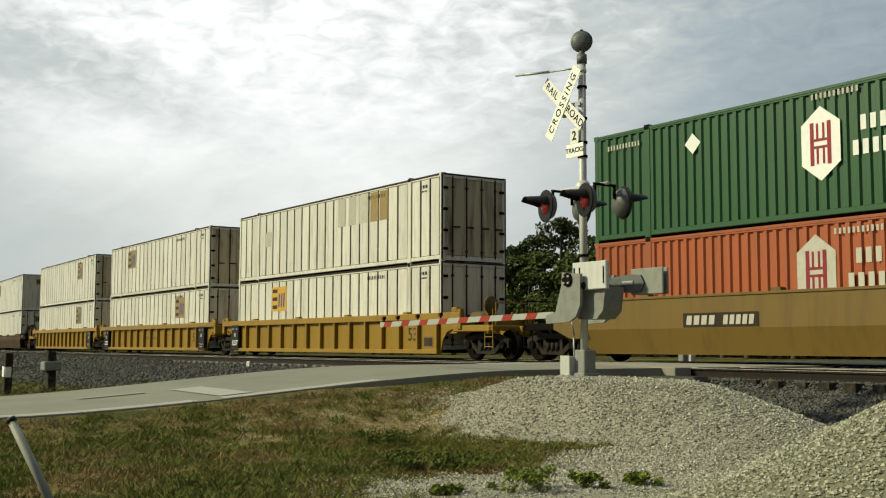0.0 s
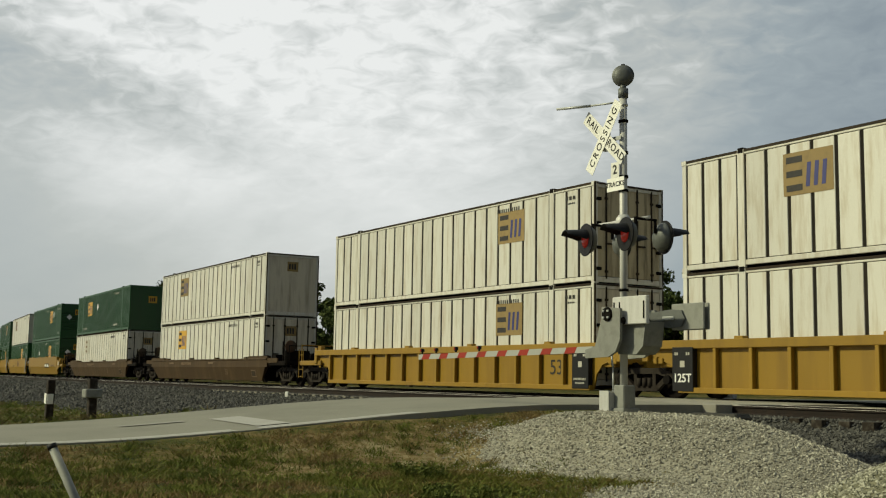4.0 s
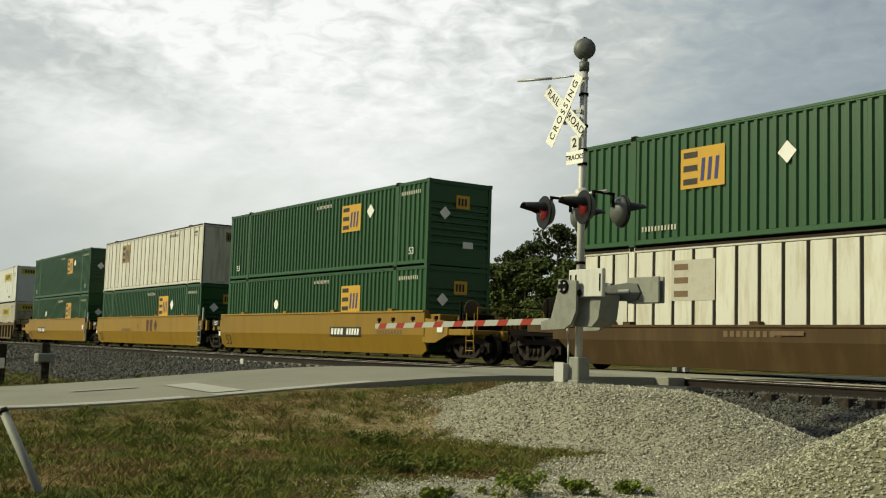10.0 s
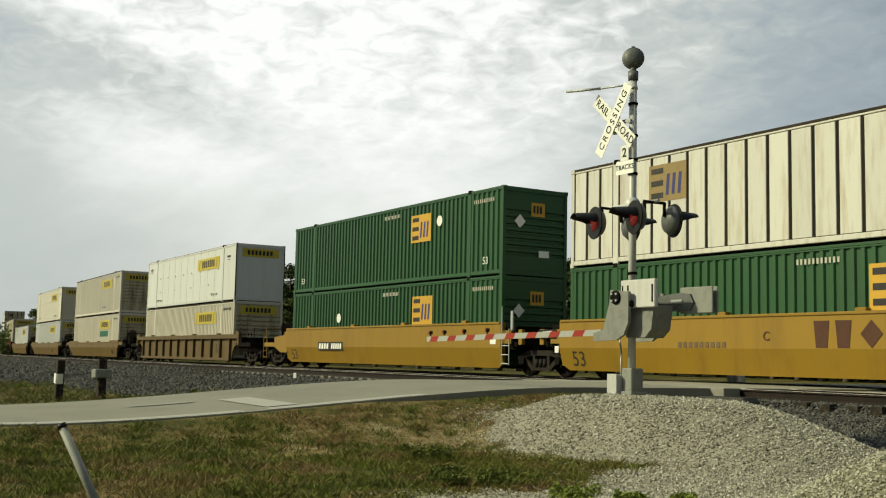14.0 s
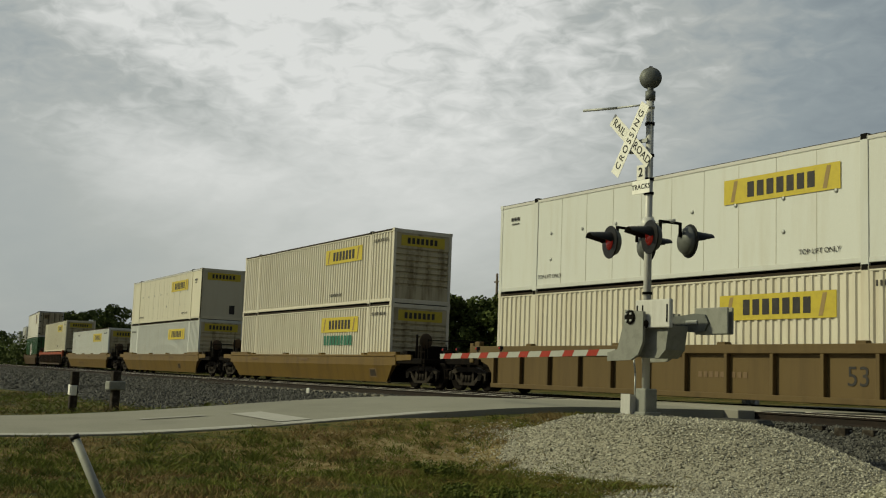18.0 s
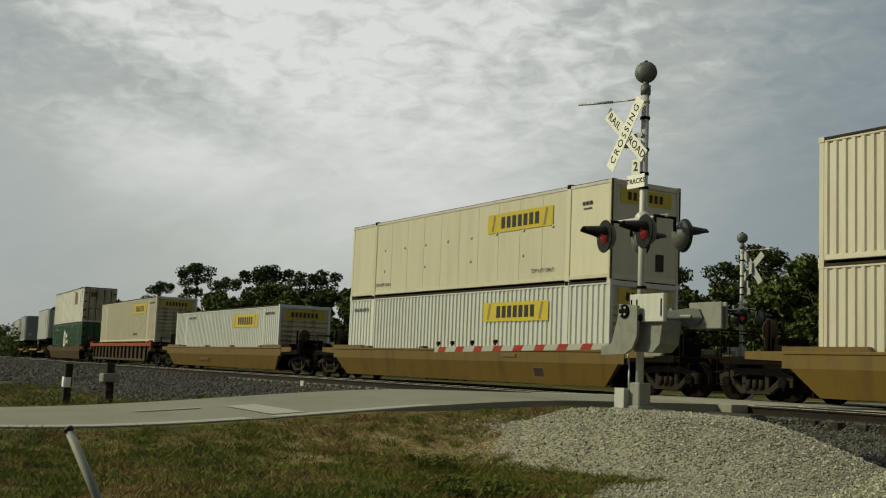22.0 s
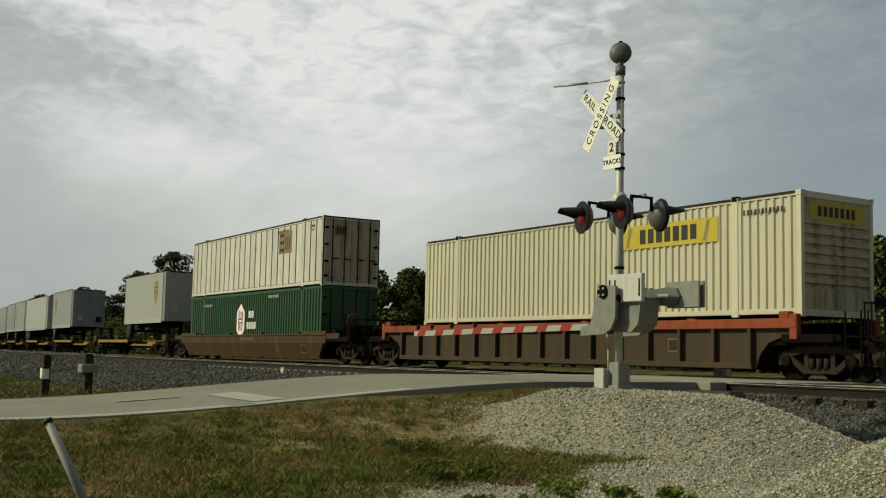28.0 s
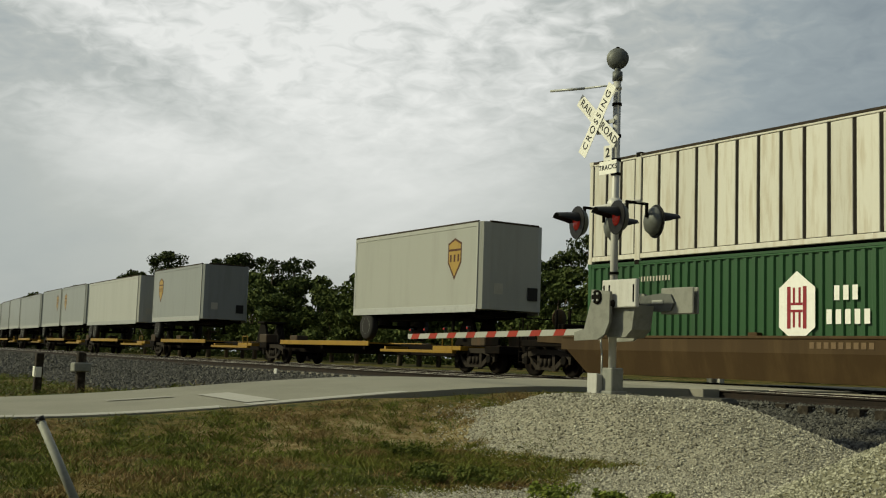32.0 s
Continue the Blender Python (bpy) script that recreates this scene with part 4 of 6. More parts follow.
def well_car(style, paint, half, front_bogie, rear_bogie, marks, label, group):
    """One well unit. Its origin lies at rail height in its middle, its front towards +x."""
    c = thing("well_car", label, "well car", group=group)
    e = 8.95
    if style == "smooth":
        z0, z1, ch = 0.22, 1.62, 0.86
        e = 8.32
    elif style == "low":
        z0, z1, ch = 0.16, 1.14, 0.80
    else:
        z0, z1, ch = 0.18, 1.42, 0.9
        if paint == "red_car":
            z0, z1 = 0.27, 1.36
    for s in (-1, 1):
        flip = (lambda bm: None) if s < 0 else mirrored
        web = "rust_panel" if paint == "red_car" else paint
        if style != "ribbed":
            sd = part("side_sill", shared("side_sill", paint, lambda bm, *a: (smooth_side(bm, -e, e, *a[:5]), flip(bm)), z0, z1, ch, 0.95 if style == "low" else 0.30, ch if style == "low" else 0.34, s), None, c)
            part("top_flange", shared("top_flange", paint, lambda bm, *a: (box(bm, -e + 0.05, e - 0.05, -1.52, -1.28, a[0] - 0.02, a[0] + 0.05, 0.012), flip(bm)), z1, s), None, sd)
            if style == "low" and s < 0:
                # near-black plates behind the cutaway; the shade there is in their colour
                for q in (-8.22, 8.22):
                    part("bulkhead", shared("bulkhead", "shaded_truck_steel", lambda bm, _: box(bm, -0.03, 0.03, -1.30, 1.30, 0.17, 1.12), 0), None, c, at=(q, 0, 0))
            if style == "low":
                for q in (-1, 1):
                    part("end_shroud", shared("end_shroud", paint, lambda bm, *a: (slab(bm, [(a[1] * e, z1 + 0.05), (a[1] * (e - 2.4), z1 + 0.05), (a[1] * (e - 2.3), z1 + 0.16), (a[1] * e, z1 + 0.16)][::a[1]], -1.49, -1.30), flip(bm)), s, q), None, sd)
        else:
            sd = part("side_sill", shared("side_panel", web, lambda bm, *a: (slab(bm, [(-e + 0.85, z0), (e - 0.85, z0), (e - 0.72, 0.60), (e - 0.48, 0.86), (e - 0.12, 0.98), (e + 0.42, 0.98), (e + 0.42, z1), (-e - 0.42, z1), (-e - 0.42, 0.98), (-e + 0.12, 0.98), (-e + 0.48, 0.86), (-e + 0.72, 0.60)], -1.36, -1.31), flip(bm)), s), None, c)
            part("top_chord", shared("top_chord", paint, lambda bm, *a: (box(bm, -e - 0.42, e + 0.42, -1.50, -1.30, z1 - (0.17 if paint == "red_car" else 0.16), z1 + 0.06, 0.015), flip(bm)), s), None, sd)
            part("bottom_chord", shared("bottom_chord", web, lambda bm, *a: (box(bm, -e + 0.87, e - 0.87, -1.50, -1.33, z0 - 0.02, z0 + 0.12, 0.012), flip(bm)), s), None, sd)
            rib = shared("rib", web, lambda bm, *a: (box(bm, -0.055, 0.055, -1.49, -1.36, z0 + 0.10, z1 - 0.15, 0.012), flip(bm)), s)
            bays = 11 if paint == "buff_car" else 14
            for i in range(bays + 1):
                part("rib", rib, None, sd, at=(-8.0 + i * 16.0 / bays, 0, 0))
            for q in (-1, 1):
                part("end_post", shared("end_post", paint, lambda bm, *a: (box(bm, a[1] * (e + 0.34) - 0.11, a[1] * (e + 0.34) + 0.11, -1.49, -1.34, 0.94, z1 + 0.16, 0.015), box(bm, min(a[1] * (e - 0.1), a[1] * (e + 0.2)), max(a[1] * (e - 0.1), a[1] * (e + 0.2)), -1.46, -1.28, z1 + 0.05, z1 + 0.22, 0.02), flip(bm)), s, q), None, sd)
        for q in (-6.1, -2.0, 2.0, 6.1):
            part("top_bracket", shared("top_bracket", paint, lambda bm, *a: (box(bm, -0.14, 0.14, -1.46, -1.24, z1 + 0.04, z1 + (0.095 if paint == "red_car" else 0.13), 0.01), flip(bm)), z1, s), None, sd, at=(q, 0, 0))
    for q in (-7.6, -6.1, -3, 0, 3, 6.1, 7.6):
        part("floor_beam", shared("floor_beam", "dark_steel", lambda bm, _: box(bm, -0.25, 0.25, -1.28, 1.28, 0.235, 0.283), 0), None, c, at=(q, 0, 0))
    for s, truck in ((-1, rear_bogie), (1, front_bogie)):
        he = half if truck == 1 else 9.78
        out = he - 0.55
        # platforms over dark gaps take the near-black steel, with their shade painted in
        pf = part("end_platform", shared("end_platform", paint if paint == "yellow_car" and (style == "ribbed" or truck == 1) else "shaded_truck_steel", lambda bm, q, o, zt: (
            box(bm, min(q * 8.3, q * o), max(q * 8.3, q * o), -0.42, 0.42, 0.72, 1.02, 0.02),
            box(bm, min(q * 8.3, q * 8.95), max(q * 8.3, q * 8.95), -1.30, 1.30, 0.80, zt - 0.08, 0.02),
            box(bm, min(q * (o - 0.5), q * (o - 0.14)), max(q * (o - 0.5), q * (o - 0.14)), -1.40, 1.40, 0.88, 1.04, 0.02),
            box(bm, min(q * 8.9, q * (o - 0.3)), max(q * 8.9, q * (o - 0.3)), -1.44, -1.30, 0.86, 1.06, 0.02),
            box(bm, min(q * 8.9, q * (o - 0.3)), max(q * 8.9, q * (o - 0.3)), 1.30, 1.44, 0.86, 1.06, 0.02)), s, round(out, 2), round(z1, 2)), None, c)
        if style == "low" and truck == 1:
            for yy in (-1.47, 1.41):
                part("end_plate", shared("low_end_plate", paint, lambda bm, q: slab(bm, [(q * 8.7, 0.96), (q * 10.1, 1.0), (q * 10.1, 1.19), (q * 8.7, 1.19)][::q], 0.0, 0.06), s), None, pf, at=(0, yy, 0))
        if style != "ribbed" and truck == 1:
            gear = part("brake_gear", shared("brake_gear", "shaded_truck_steel", lambda bm, q: (box(bm, q * 9.75 - 0.22, q * 9.75 + 0.22, -0.95, 0.15, 1.02, 1.55, 0.03), rod(bm, (q * 9.2 - 0.4, 0.55, 1.25), (q * 9.2 + 0.4, 0.55, 1.25), 0.2, 12), box(bm, q * 9.2 - 0.2, q * 9.2 + 0.2, -1.25, -0.8, 1.0, 1.35, 0.02)), s), None, pf)
            for yy in (-1.05, -0.55):
                part("gear_post", shared("gear_post", "shaded_truck_steel", lambda bm, q: rod(bm, (q * 9.75, 0, 1.0), (q * 9.75, 0, 1.95), 0.045, 8), s), None, gear, at=(0, yy, 0))
            part("brake_wheel", shared("brake_wheel", "rust_panel", lambda bm, q: lathe(bm, [(0.03, 0), (0.26, 0.01), (0.28, 0.03), (0.26, 0.05), (0.03, 0.06)], 18, "x", (q * 9.95, -0.8, 1.72)), s), None, gear, "rusty brake wheel")
        if style == "smooth" and truck == 1:
            for yy in (-1.47, 1.41):
                part("end_plate", shared("end_plate", paint, lambda bm, q: slab(bm, [(q * 8.20, 0.62), (q * 8.95, 0.62), (q * 9.65, 0.88), (q * 9.65, 1.30), (q * 8.20, 1.42)][::q], 0.0, 0.06), s), None, pf, at=(0, yy, 0))
        if style == "smooth" and truck != 1:
            x0 = s * (e + 0.16)
            part("end_plate", shared("short_end_plate", paint, lambda bm, q: (box(bm, min(q * e, q * (e + 0.5)), max(q * e, q * (e + 0.5)), -1.44, -1.38, 0.98, 1.40, 0.01), box(bm, q * (e + 0.95) - 0.10, q * (e + 0.95) + 0.10, -1.42, -1.30, 0.95, 1.42, 0.01)), s), None, pf)
            if s > 0:
                lad = part("ladder", shared("short_ladder", "galvanised", lambda bm, _: ([rod(bm, (w, -1.50, 0.32), (w, -1.50, z), 0.022, 6) for w, z in ((-0.2, 2.15), (0.2, 1.45))], [rod(bm, (-0.2, -1.50, 0.36 + 0.28 * k), (0.2, -1.50, 0.36 + 0.28 * k), 0.018, 6) for k in range(4)]), 0), None, pf, "pale steel ladder", at=(x0 + 0.12, 0, 0))
                part("grab_post", shared("grab_post", "galvanised", lambda bm, _: box(bm, -0.06, 0.06, -1.46, -1.40, 1.4, 2.0, 0.01), 0), None, lad, at=(0.26, 0, 0))
            else:
                dp = part("data_panel", shared("end_data_panel", "black_paint", lambda bm, _: box(bm, -0.42, 0.42, -1.475, -1.445, 1.14, 1.40, 0.008), 0), None, pf, "black plate with white figures", at=(x0 - 0.45, 0, 0))
                part("length_number", lettering("125T", 0.22, "decal_white", 0.004), None, dp, at=(0, -1.479, 1.27))
                part("tag", shared("end_tag", "decal_white", lambda bm, _: box(bm, -0.09, 0.09, -1.45, -1.43, 0.72, 0.92), 0), None, pf, at=(x0 - 0.02, 0, 0))
        if truck:
            bogie(c, s * (he - (1.55 if truck == 1 else 0.0)), 0.46 if truck == 1 else 0.48)
        if truck == 1:
            part("coupler", shared("coupler", "dark_steel", lambda bm, q: (box(bm, min(q * 9.9, q * (half - 0.12)), max(q * 9.9, q * (half - 0.12)), -0.10, 0.10, 0.72, 0.90, 0.02), box(bm, min(q * (half - 0.34), q * (half + 0.02)), max(q * (half - 0.34), q * (half + 0.02)), -0.17, 0.17, 0.64, 0.96, 0.03)), s), None, c)
            part("ladder", shared("ladder", paint if paint == "yellow_car" else "shaded_truck_steel", lambda bm, q: ([rod(bm, (q * (half - 0.9) + w, -1.42, 0.35), (q * (half - 0.9) + w, -1.42, 1.55), 0.018, 6) for w in (-0.2, 0.2)], [rod(bm, (q * (half - 0.9) - 0.2, -1.42, 0.4 + 0.3 * k), (q * (half - 0.9) + 0.2, -1.42, 0.4 + 0.3 * k), 0.014, 6) for k in range(4)]), s), None, pf)
            part("handrail", shared("handrail", paint if paint == "yellow_car" else "dark_steel", lambda bm, q: (rod(bm, (q * (half - 0.7), -1.3, 1.04), (q * (half - 0.7), -1.3, 1.75), 0.02, 6), rod(bm, (q * (half - 0.7), 1.3, 1.04), (q * (half - 0.7), 1.3, 1.75), 0.02, 6), rod(bm, (q * (half - 0.7), -1.3, 1.72), (q * (half - 0.7), 1.3, 1.72), 0.02, 6)), s), None, pf)
            if s > 0 and paint == "yellow_car":
                part("brake_stand", shared("brake_stand", "buff_car", lambda bm, _: (box(bm, half - 2.0, half - 1.85, -0.75, -0.55, 1.0, 1.95, 0.01), lathe(bm, [(0.02, 0), (0.28, 0.01), (0.28, 0.05), (0.02, 0.06)], 14, "x", (half - 1.84, -0.65, 1.7)), rod(bm, (half - 2.9, -0.5, 1.32), (half - 2.1, -0.5, 1.32), 0.2, 12)), 0), None, pf)
            part("air_hose", shared("air_hose", "rubber", lambda bm, q: (rod(bm, (q * (half - 0.4), -0.35, 0.72), (q * (half - 0.18), -0.3, 0.35), 0.03, 6), rod(bm, (q * (half - 0.18), -0.3, 0.35), (q * (half + 0.02), -0.25, 0.33), 0.03, 6)), s), None, pf)
    y = -1.496 if style != "ribbed" else -1.366
    lean = math.degrees(math.atan2(0.165, ch - z0))

    def on_plate(x, z):
        return pose(x, -1.4945 + 0.165 * (ch - z) / (ch - z0), z, lean, 0, 0) if style != "ribbed" and z < ch else pose(x, y - 0.004, z)
    for kind, x, z in marks:
        if kind == "53":
            if style == "smooth":
                part("length_number", lettering("53", 0.62, "decal_black"), None, c, at=on_plate(x, 0.53))
            else:
                part("length_number", lettering("53", 0.62, "decal_black"), None, c, at=(x, y - 0.004, z))
        elif kind == "letter":
            part("class_letter", lettering("C", 0.30, "decal_brown", 0.004), None, c, at=(x, y - 0.004, z))
        elif kind == "53_pale":
            part("length_number", lettering("53", 0.40, "decal_dim"), None, c, at=on_plate(x, z))
        elif kind in ("plate", "plate_dim"):
            bm = bmesh.new()
            sheet(bm, [(x - 1.15, z - 0.17), (x + 1.15, z - 0.17), (x + 1.15, z + 0.17), (x - 1.15, z + 0.17)], y - 0.003)
            p = part("number_plate", bm, "decal_black" if kind == "plate" else "worn_edge", c, "dark panel with plain white bars")
            bm = bmesh.new()
            bars(bm, x - 1.05, x - 0.1, z - 0.11, z + 0.11, 4, y - 0.007, 0.3, 0.03)
            bars(bm, x + 0.1, x + 1.05, z - 0.11, z + 0.11, 5, y - 0.007, 0.3, 0.03)
            tagged(part("plate_marking", bm, "decal_white" if kind == "plate" else "decal_grey", p), kind="stuff")
        elif kind in ("word", "word_pale"):
            bm = bmesh.new()
            n, w, t = (3, 1.3, 0.30) if kind == "word" else (9, 0.85, 0.07)
            if kind == "word":
                for a in (-0.76, -0.18):
                    sheet(bm, [(x + a, z - t), (x + a + 0.30, z - t), (x + a + 0.36, z + t), (x + a - 0.06, z + t)], y - 0.004)
                sheet(bm, [(x + 0.40, z), (x + 0.68, z - t), (x + 0.96, z), (x + 0.68, z + t)], y - 0.004)
            else:
                bars(bm, x - w, x + w, z - t, z + t, n, y - 0.004, 0.35)
            tagged(part("word_marking", bm, "decal_brown" if kind == "word" else "decal_dim", c), kind="stuff")
        elif kind == "panel_black":
            bm = bmesh.new()
            box(bm, x - 0.36, x + 0.36, -1.52, -1.36, 0.2, 1.3, 0.01)
            p = part("data_panel", bm, "black_paint", c, "black panel with plain white bars")
            bm = bmesh.new()
            if x < 0:
                part("length_number", lettering("125T", 0.30, "decal_white", 0.006), None, p, at=(x, -1.526, 0.52))
            else:
                bars(bm, x - 0.27, x + 0.27, 0.44, 0.50, 9, -1.524, 0.4)
                bars(bm, x - 0.2, x + 0.2, 0.33, 0.38, 7, -1.524, 0.4)
            for a in (-0.2, 0.2):
                bars(bm, x + a - 0.07, x + a + 0.07, 1.10, 1.17, 2, -1.524, 0.3)
            sheet(bm, [(x - 0.08, 0.80), (x + 0.08, 0.80), (x + 0.08, 0.96), (x - 0.08, 0.96)], -1.524)
            tagged(part("panel_marking", bm, "decal_grey", p), kind="stuff")
        elif kind == "tag":
            bm = bmesh.new()
            sheet(bm, [(x - 0.16, z - 0.13), (x + 0.16, z - 0.13), (x + 0.16, z + 0.13), (x - 0.16, z + 0.13)], y - 0.004)
            part("tag", bm, "decal_white", c)
        elif kind == "tag_dark":
            bm = bmesh.new()
            sheet(bm, [(-0.28, -0.17), (0.28, -0.17), (0.28, 0.17), (-0.28, 0.17)], 0)
            sheet(bm, [(-0.24, -0.13), (0.24, -0.13), (0.24, 0.13), (-0.24, 0.13)], -0.003)
            me = to_mesh("tag", bm, "decal_dim")
            me.materials.append(mat("worn_edge"))
            me.polygons[1].material_index = 1
            part("tag", me, None, c, at=on_plate(x, z))
        elif kind == "stripe":
            bm = bmesh.new()
            sheet(bm, [(x - 0.4, z - 0.05), (x + 0.4, z - 0.05), (x + 0.4, z + 0.05), (x - 0.4, z + 0.05)], y - 0.030)
            part("reflector", bm, "decal_dim", c)
    return c


def spine_car(half, first, label, group):
    """A low spine unit: centre sill, rear tyre decks, a low side step, a hitch stand and a shared bogie."""
    c = thing("spine_car", label, "spine car", group=group)
    sill = part("centre_sill", shared("centre_sill", "shaded_truck_steel", lambda bm, q: (box(bm, -q + 0.2, q - 0.2, -0.35, 0.35, 0.50, 0.90, 0.02), box(bm, q - 1.2, q - 0.4, -1.2, 1.2, 0.62, 0.86, 0.02)), half), None, c)
    x0, x1 = -half + 1.6, 0.5
    for y0, y1, ye in ((-1.38, -0.42, -1.42), (0.42, 1.38, 1.36)):
        d = part("tyre_deck", shared("tyre_deck", "yellow_car", lambda bm, a, b, p, q, r: (box(bm, a, b, p, q, 0.88, 0.93, 0.01), box(bm, a, b, r, r + 0.06, 0.80, 0.98, 0.01)), round(x0, 2), x1, y0, y1, ye), None, c)
        for q in (x0 + 0.4, (x0 + x1) / 2, x1 - 0.4):
            part("cross_beam", shared("cross_beam", "shaded_truck_steel", lambda bm, p, r: box(bm, -0.08, 0.08, p, r, 0.66, 0.88), y0, y1), None, d, at=(q, 0, 0))
    st = part("side_step", shared("side_step", "yellow_car", lambda bm, _: (box(bm, 1.4, 6.2, -1.42, -1.24, 0.60, 0.70, 0.01), box(bm, 4.9, 6.6, -1.36, -0.36, 0.70, 0.84, 0.01), box(bm, 1.5, 1.62, -1.3, -0.36, 0.62, 0.80)), 0), None, c)
    part("grab_iron", shared("grab_iron", "yellow_car", lambda bm, _: (rod(bm, (6.1, -1.36, 0.62), (6.1, -1.36, 1.15), 0.02, 6), rod(bm, (5.5, -1.36, 0.84), (5.5, -1.36, 1.15), 0.02, 6), rod(bm, (5.5, -1.36, 1.14), (6.1, -1.36, 1.14), 0.02, 6)), 0), None, st)
    h = part("hitch", shared("hitch", "dark_steel", lambda bm, _: (slab(bm, [(4.9, 0.9), (6.3, 0.9), (5.85, 1.78), (5.4, 1.78)], -0.46, -0.34), slab(bm, [(4.9, 0.9), (6.3, 0.9), (5.85, 1.78), (5.4, 1.78)], 0.34, 0.46)), 0), None, c)
    part("hitch_plate", shared("hitch_plate", "dark_steel", lambda bm, _: box(bm, 5.2, 6.0, -0.55, 0.55, 1.76, 1.86, 0.02), 0), None, h)
    for y in (-0.75, 0.75):
        part("pull_box", shared("pull_box", "rust_panel", lambda bm, _: box(bm, 6.7, 7.5, -0.28, 0.28, 0.86, 1.25, 0.03), 0), None, sill, at=(0, y, 0))
    bogie(c, half - (2.0 if first else 0.0), 0.44)
    return c


def trailer(length, paint, marks, label, high=True):
    """A road trailer; its origin lies under its middle at deck height, its nose towards +x."""
    t = thing("road_trailer", label, "trailer", group="trailers on the spine cars")
    h, w = length / 2, 1.28
    z0, z1 = 1.02, 3.86
    # the nose has rounded corners
    out = [(-h, -w), (h - 0.30, -w), (h - 0.10, -w + 0.10), (h, -w + 0.32), (h, w - 0.32), (h - 0.10, w - 0.10), (h - 0.30, w), (-h, w)]

    def body(bm, *_):
        a = [bm.verts.new((x, y, z0)) for x, y in out]
        b = [bm.verts.new((x, y, z1)) for x, y in out]
        bm.faces.new(a[::-1])
        bm.faces.new(b)
        for i in range(len(out)):
            bm.faces.new((a[i], a[(i + 1) % len(out)], b[(i + 1) % len(out)], b[i]))
    part("box_body", shared("box_body", paint, body, round(length, 2)), None, t)
    for y in (-w - 0.015, w - 0.02):
        part("top_rail", shared("trailer_top_rail", paint, lambda bm, q: box(bm, -q, q - 0.3, 0, 0.035, z1 - 0.16, z1 + 0.012, 0.01), h), None, t, at=(0, y, 0))
        lr = part("bottom_rail", shared("trailer_bottom_rail", "galvanised", lambda bm, q: box(bm, -q, q - 0.3, 0, 0.035, z0 - 0.10, z0 + 0.14, 0.008), h), None, t, at=(0, y, 0))
    part("roof_cap", shared("roof_cap", "worn_edge", lambda bm, q: (box(bm, -q, q - 0.28, -w - 0.02, -w + 0.06, z1 - 0.03, z1 + 0.035, 0.01), box(bm, -q, q - 0.28, w - 0.06, w + 0.02, z1 - 0.03, z1 + 0.035, 0.01), box(bm, q - 0.10, q + 0.015, -w + 0.30, w - 0.30, z1 - 0.03, z1 + 0.035, 0.01)), h), None, t)
    for y in (-w - 0.01, w - 0.09):
        part("rear_post", shared("rear_post", "galvanised", lambda bm, _: box(bm, -0.03, 0.08, 0, 0.1, z0 - 0.1, z1), 0), None, t, at=(-h, y, 0))
    part("nose_post", shared("nose_post", "cream_trailer", lambda bm, q: (slab(bm, [(q - 0.34, z0), (q - 0.27, z0), (q - 0.27, z1 - 0.02), (q - 0.34, z1 - 0.02)], -w - 0.012, -w + 0.02)), h), None, t)
    part("chassis", shared("chassis", "dark_steel", lambda bm, q: (box(bm, -q + 0.1, q - 0.5, -0.45, -0.35, z0 - 0.28, z0 - 0.02), box(bm, -q + 0.1, q - 0.5, 0.35, 0.45, z0 - 0.28, z0 - 0.02), [box(bm, a - 0.05, a + 0.05, -1.2, 1.2, z0 - 0.16, z0 - 0.02) for a in (-q + 0.6, -q + 2.4, 0, q - 2.4, q - 0.9)], box(bm, q - 1.6, q - 0.4, -0.6, 0.6, z0 - 0.22, z0 - 0.06)), h), None, t)
    ax = [-h + 0.95] if length < 10 else [-h + 1.0, -h + 2.25]
    for a in ax:
        part("axle", shared("trailer_axle", "dark_steel", lambda bm, _: (rod(bm, (0, -1.1, 0.51), (0, 1.1, 0.51), 0.07, 8), box(bm, -0.4, 0.4, -0.46, -0.34, 0.55, 0.78), box(bm, -0.4, 0.4, 0.34, 0.46, 0.55, 0.78)), 0), None, t, at=(a, 0, 0))
        for y in (-1.12, 1.12):
            wh = part("wheel", shared("tyre", "rubber", lambda bm, _: lathe(bm, [(0.28, -0.14), (0.44, -0.15), (0.505, -0.10), (0.51, 0.10), (0.44, 0.15), (0.28, 0.14)], 20, "y"), 0), None, t, at=(a, y, 0.51))
            part("rim", shared("rim", "galvanised", lambda bm, _: lathe(bm, [(0.09, -0.12), (0.10, -0.06), (0.27, -0.10), (0.285, -0.143), (0.285, 0.12), (0.1, 0.05)], 16, "y"), 0), None, wh)
    part("landing_gear", shared("landing_gear", "dark_steel", lambda bm, q: (rod(bm, (q - 2.3, -0.8, 0.35), (q - 2.3, -0.8, z0 - 0.05), 0.06, 6), rod(bm, (q - 2.3, 0.8, 0.35), (q - 2.3, 0.8, z0 - 0.05), 0.06, 6), box(bm, q - 2.42, q - 2.18, -0.92, -0.68, 0.31, 0.36), box(bm, q - 2.42, q - 2.18, 0.68, 0.92, 0.31, 0.36), rod(bm, (q - 2.3, -0.8, 0.7), (q - 2.3, 0.8, 0.7), 0.03, 6)), h), None, t)
    part("nose_box", shared("nose_box", "black_paint", lambda bm, q: box(bm, q, q + 0.05, 0.55, 0.95, z0 + 0.35, z0 + 0.78, 0.01), h), None, t)
    part("nose_plate", shared("nose_plate", "decal_grey", lambda bm, q: box(bm, q, q + 0.012, -0.8, -0.45, z0 + 0.5, z0 + 0.85), h), None, t)
    for kind, x, z in marks:
        decal(t, kind, x, z, -w)
    return t


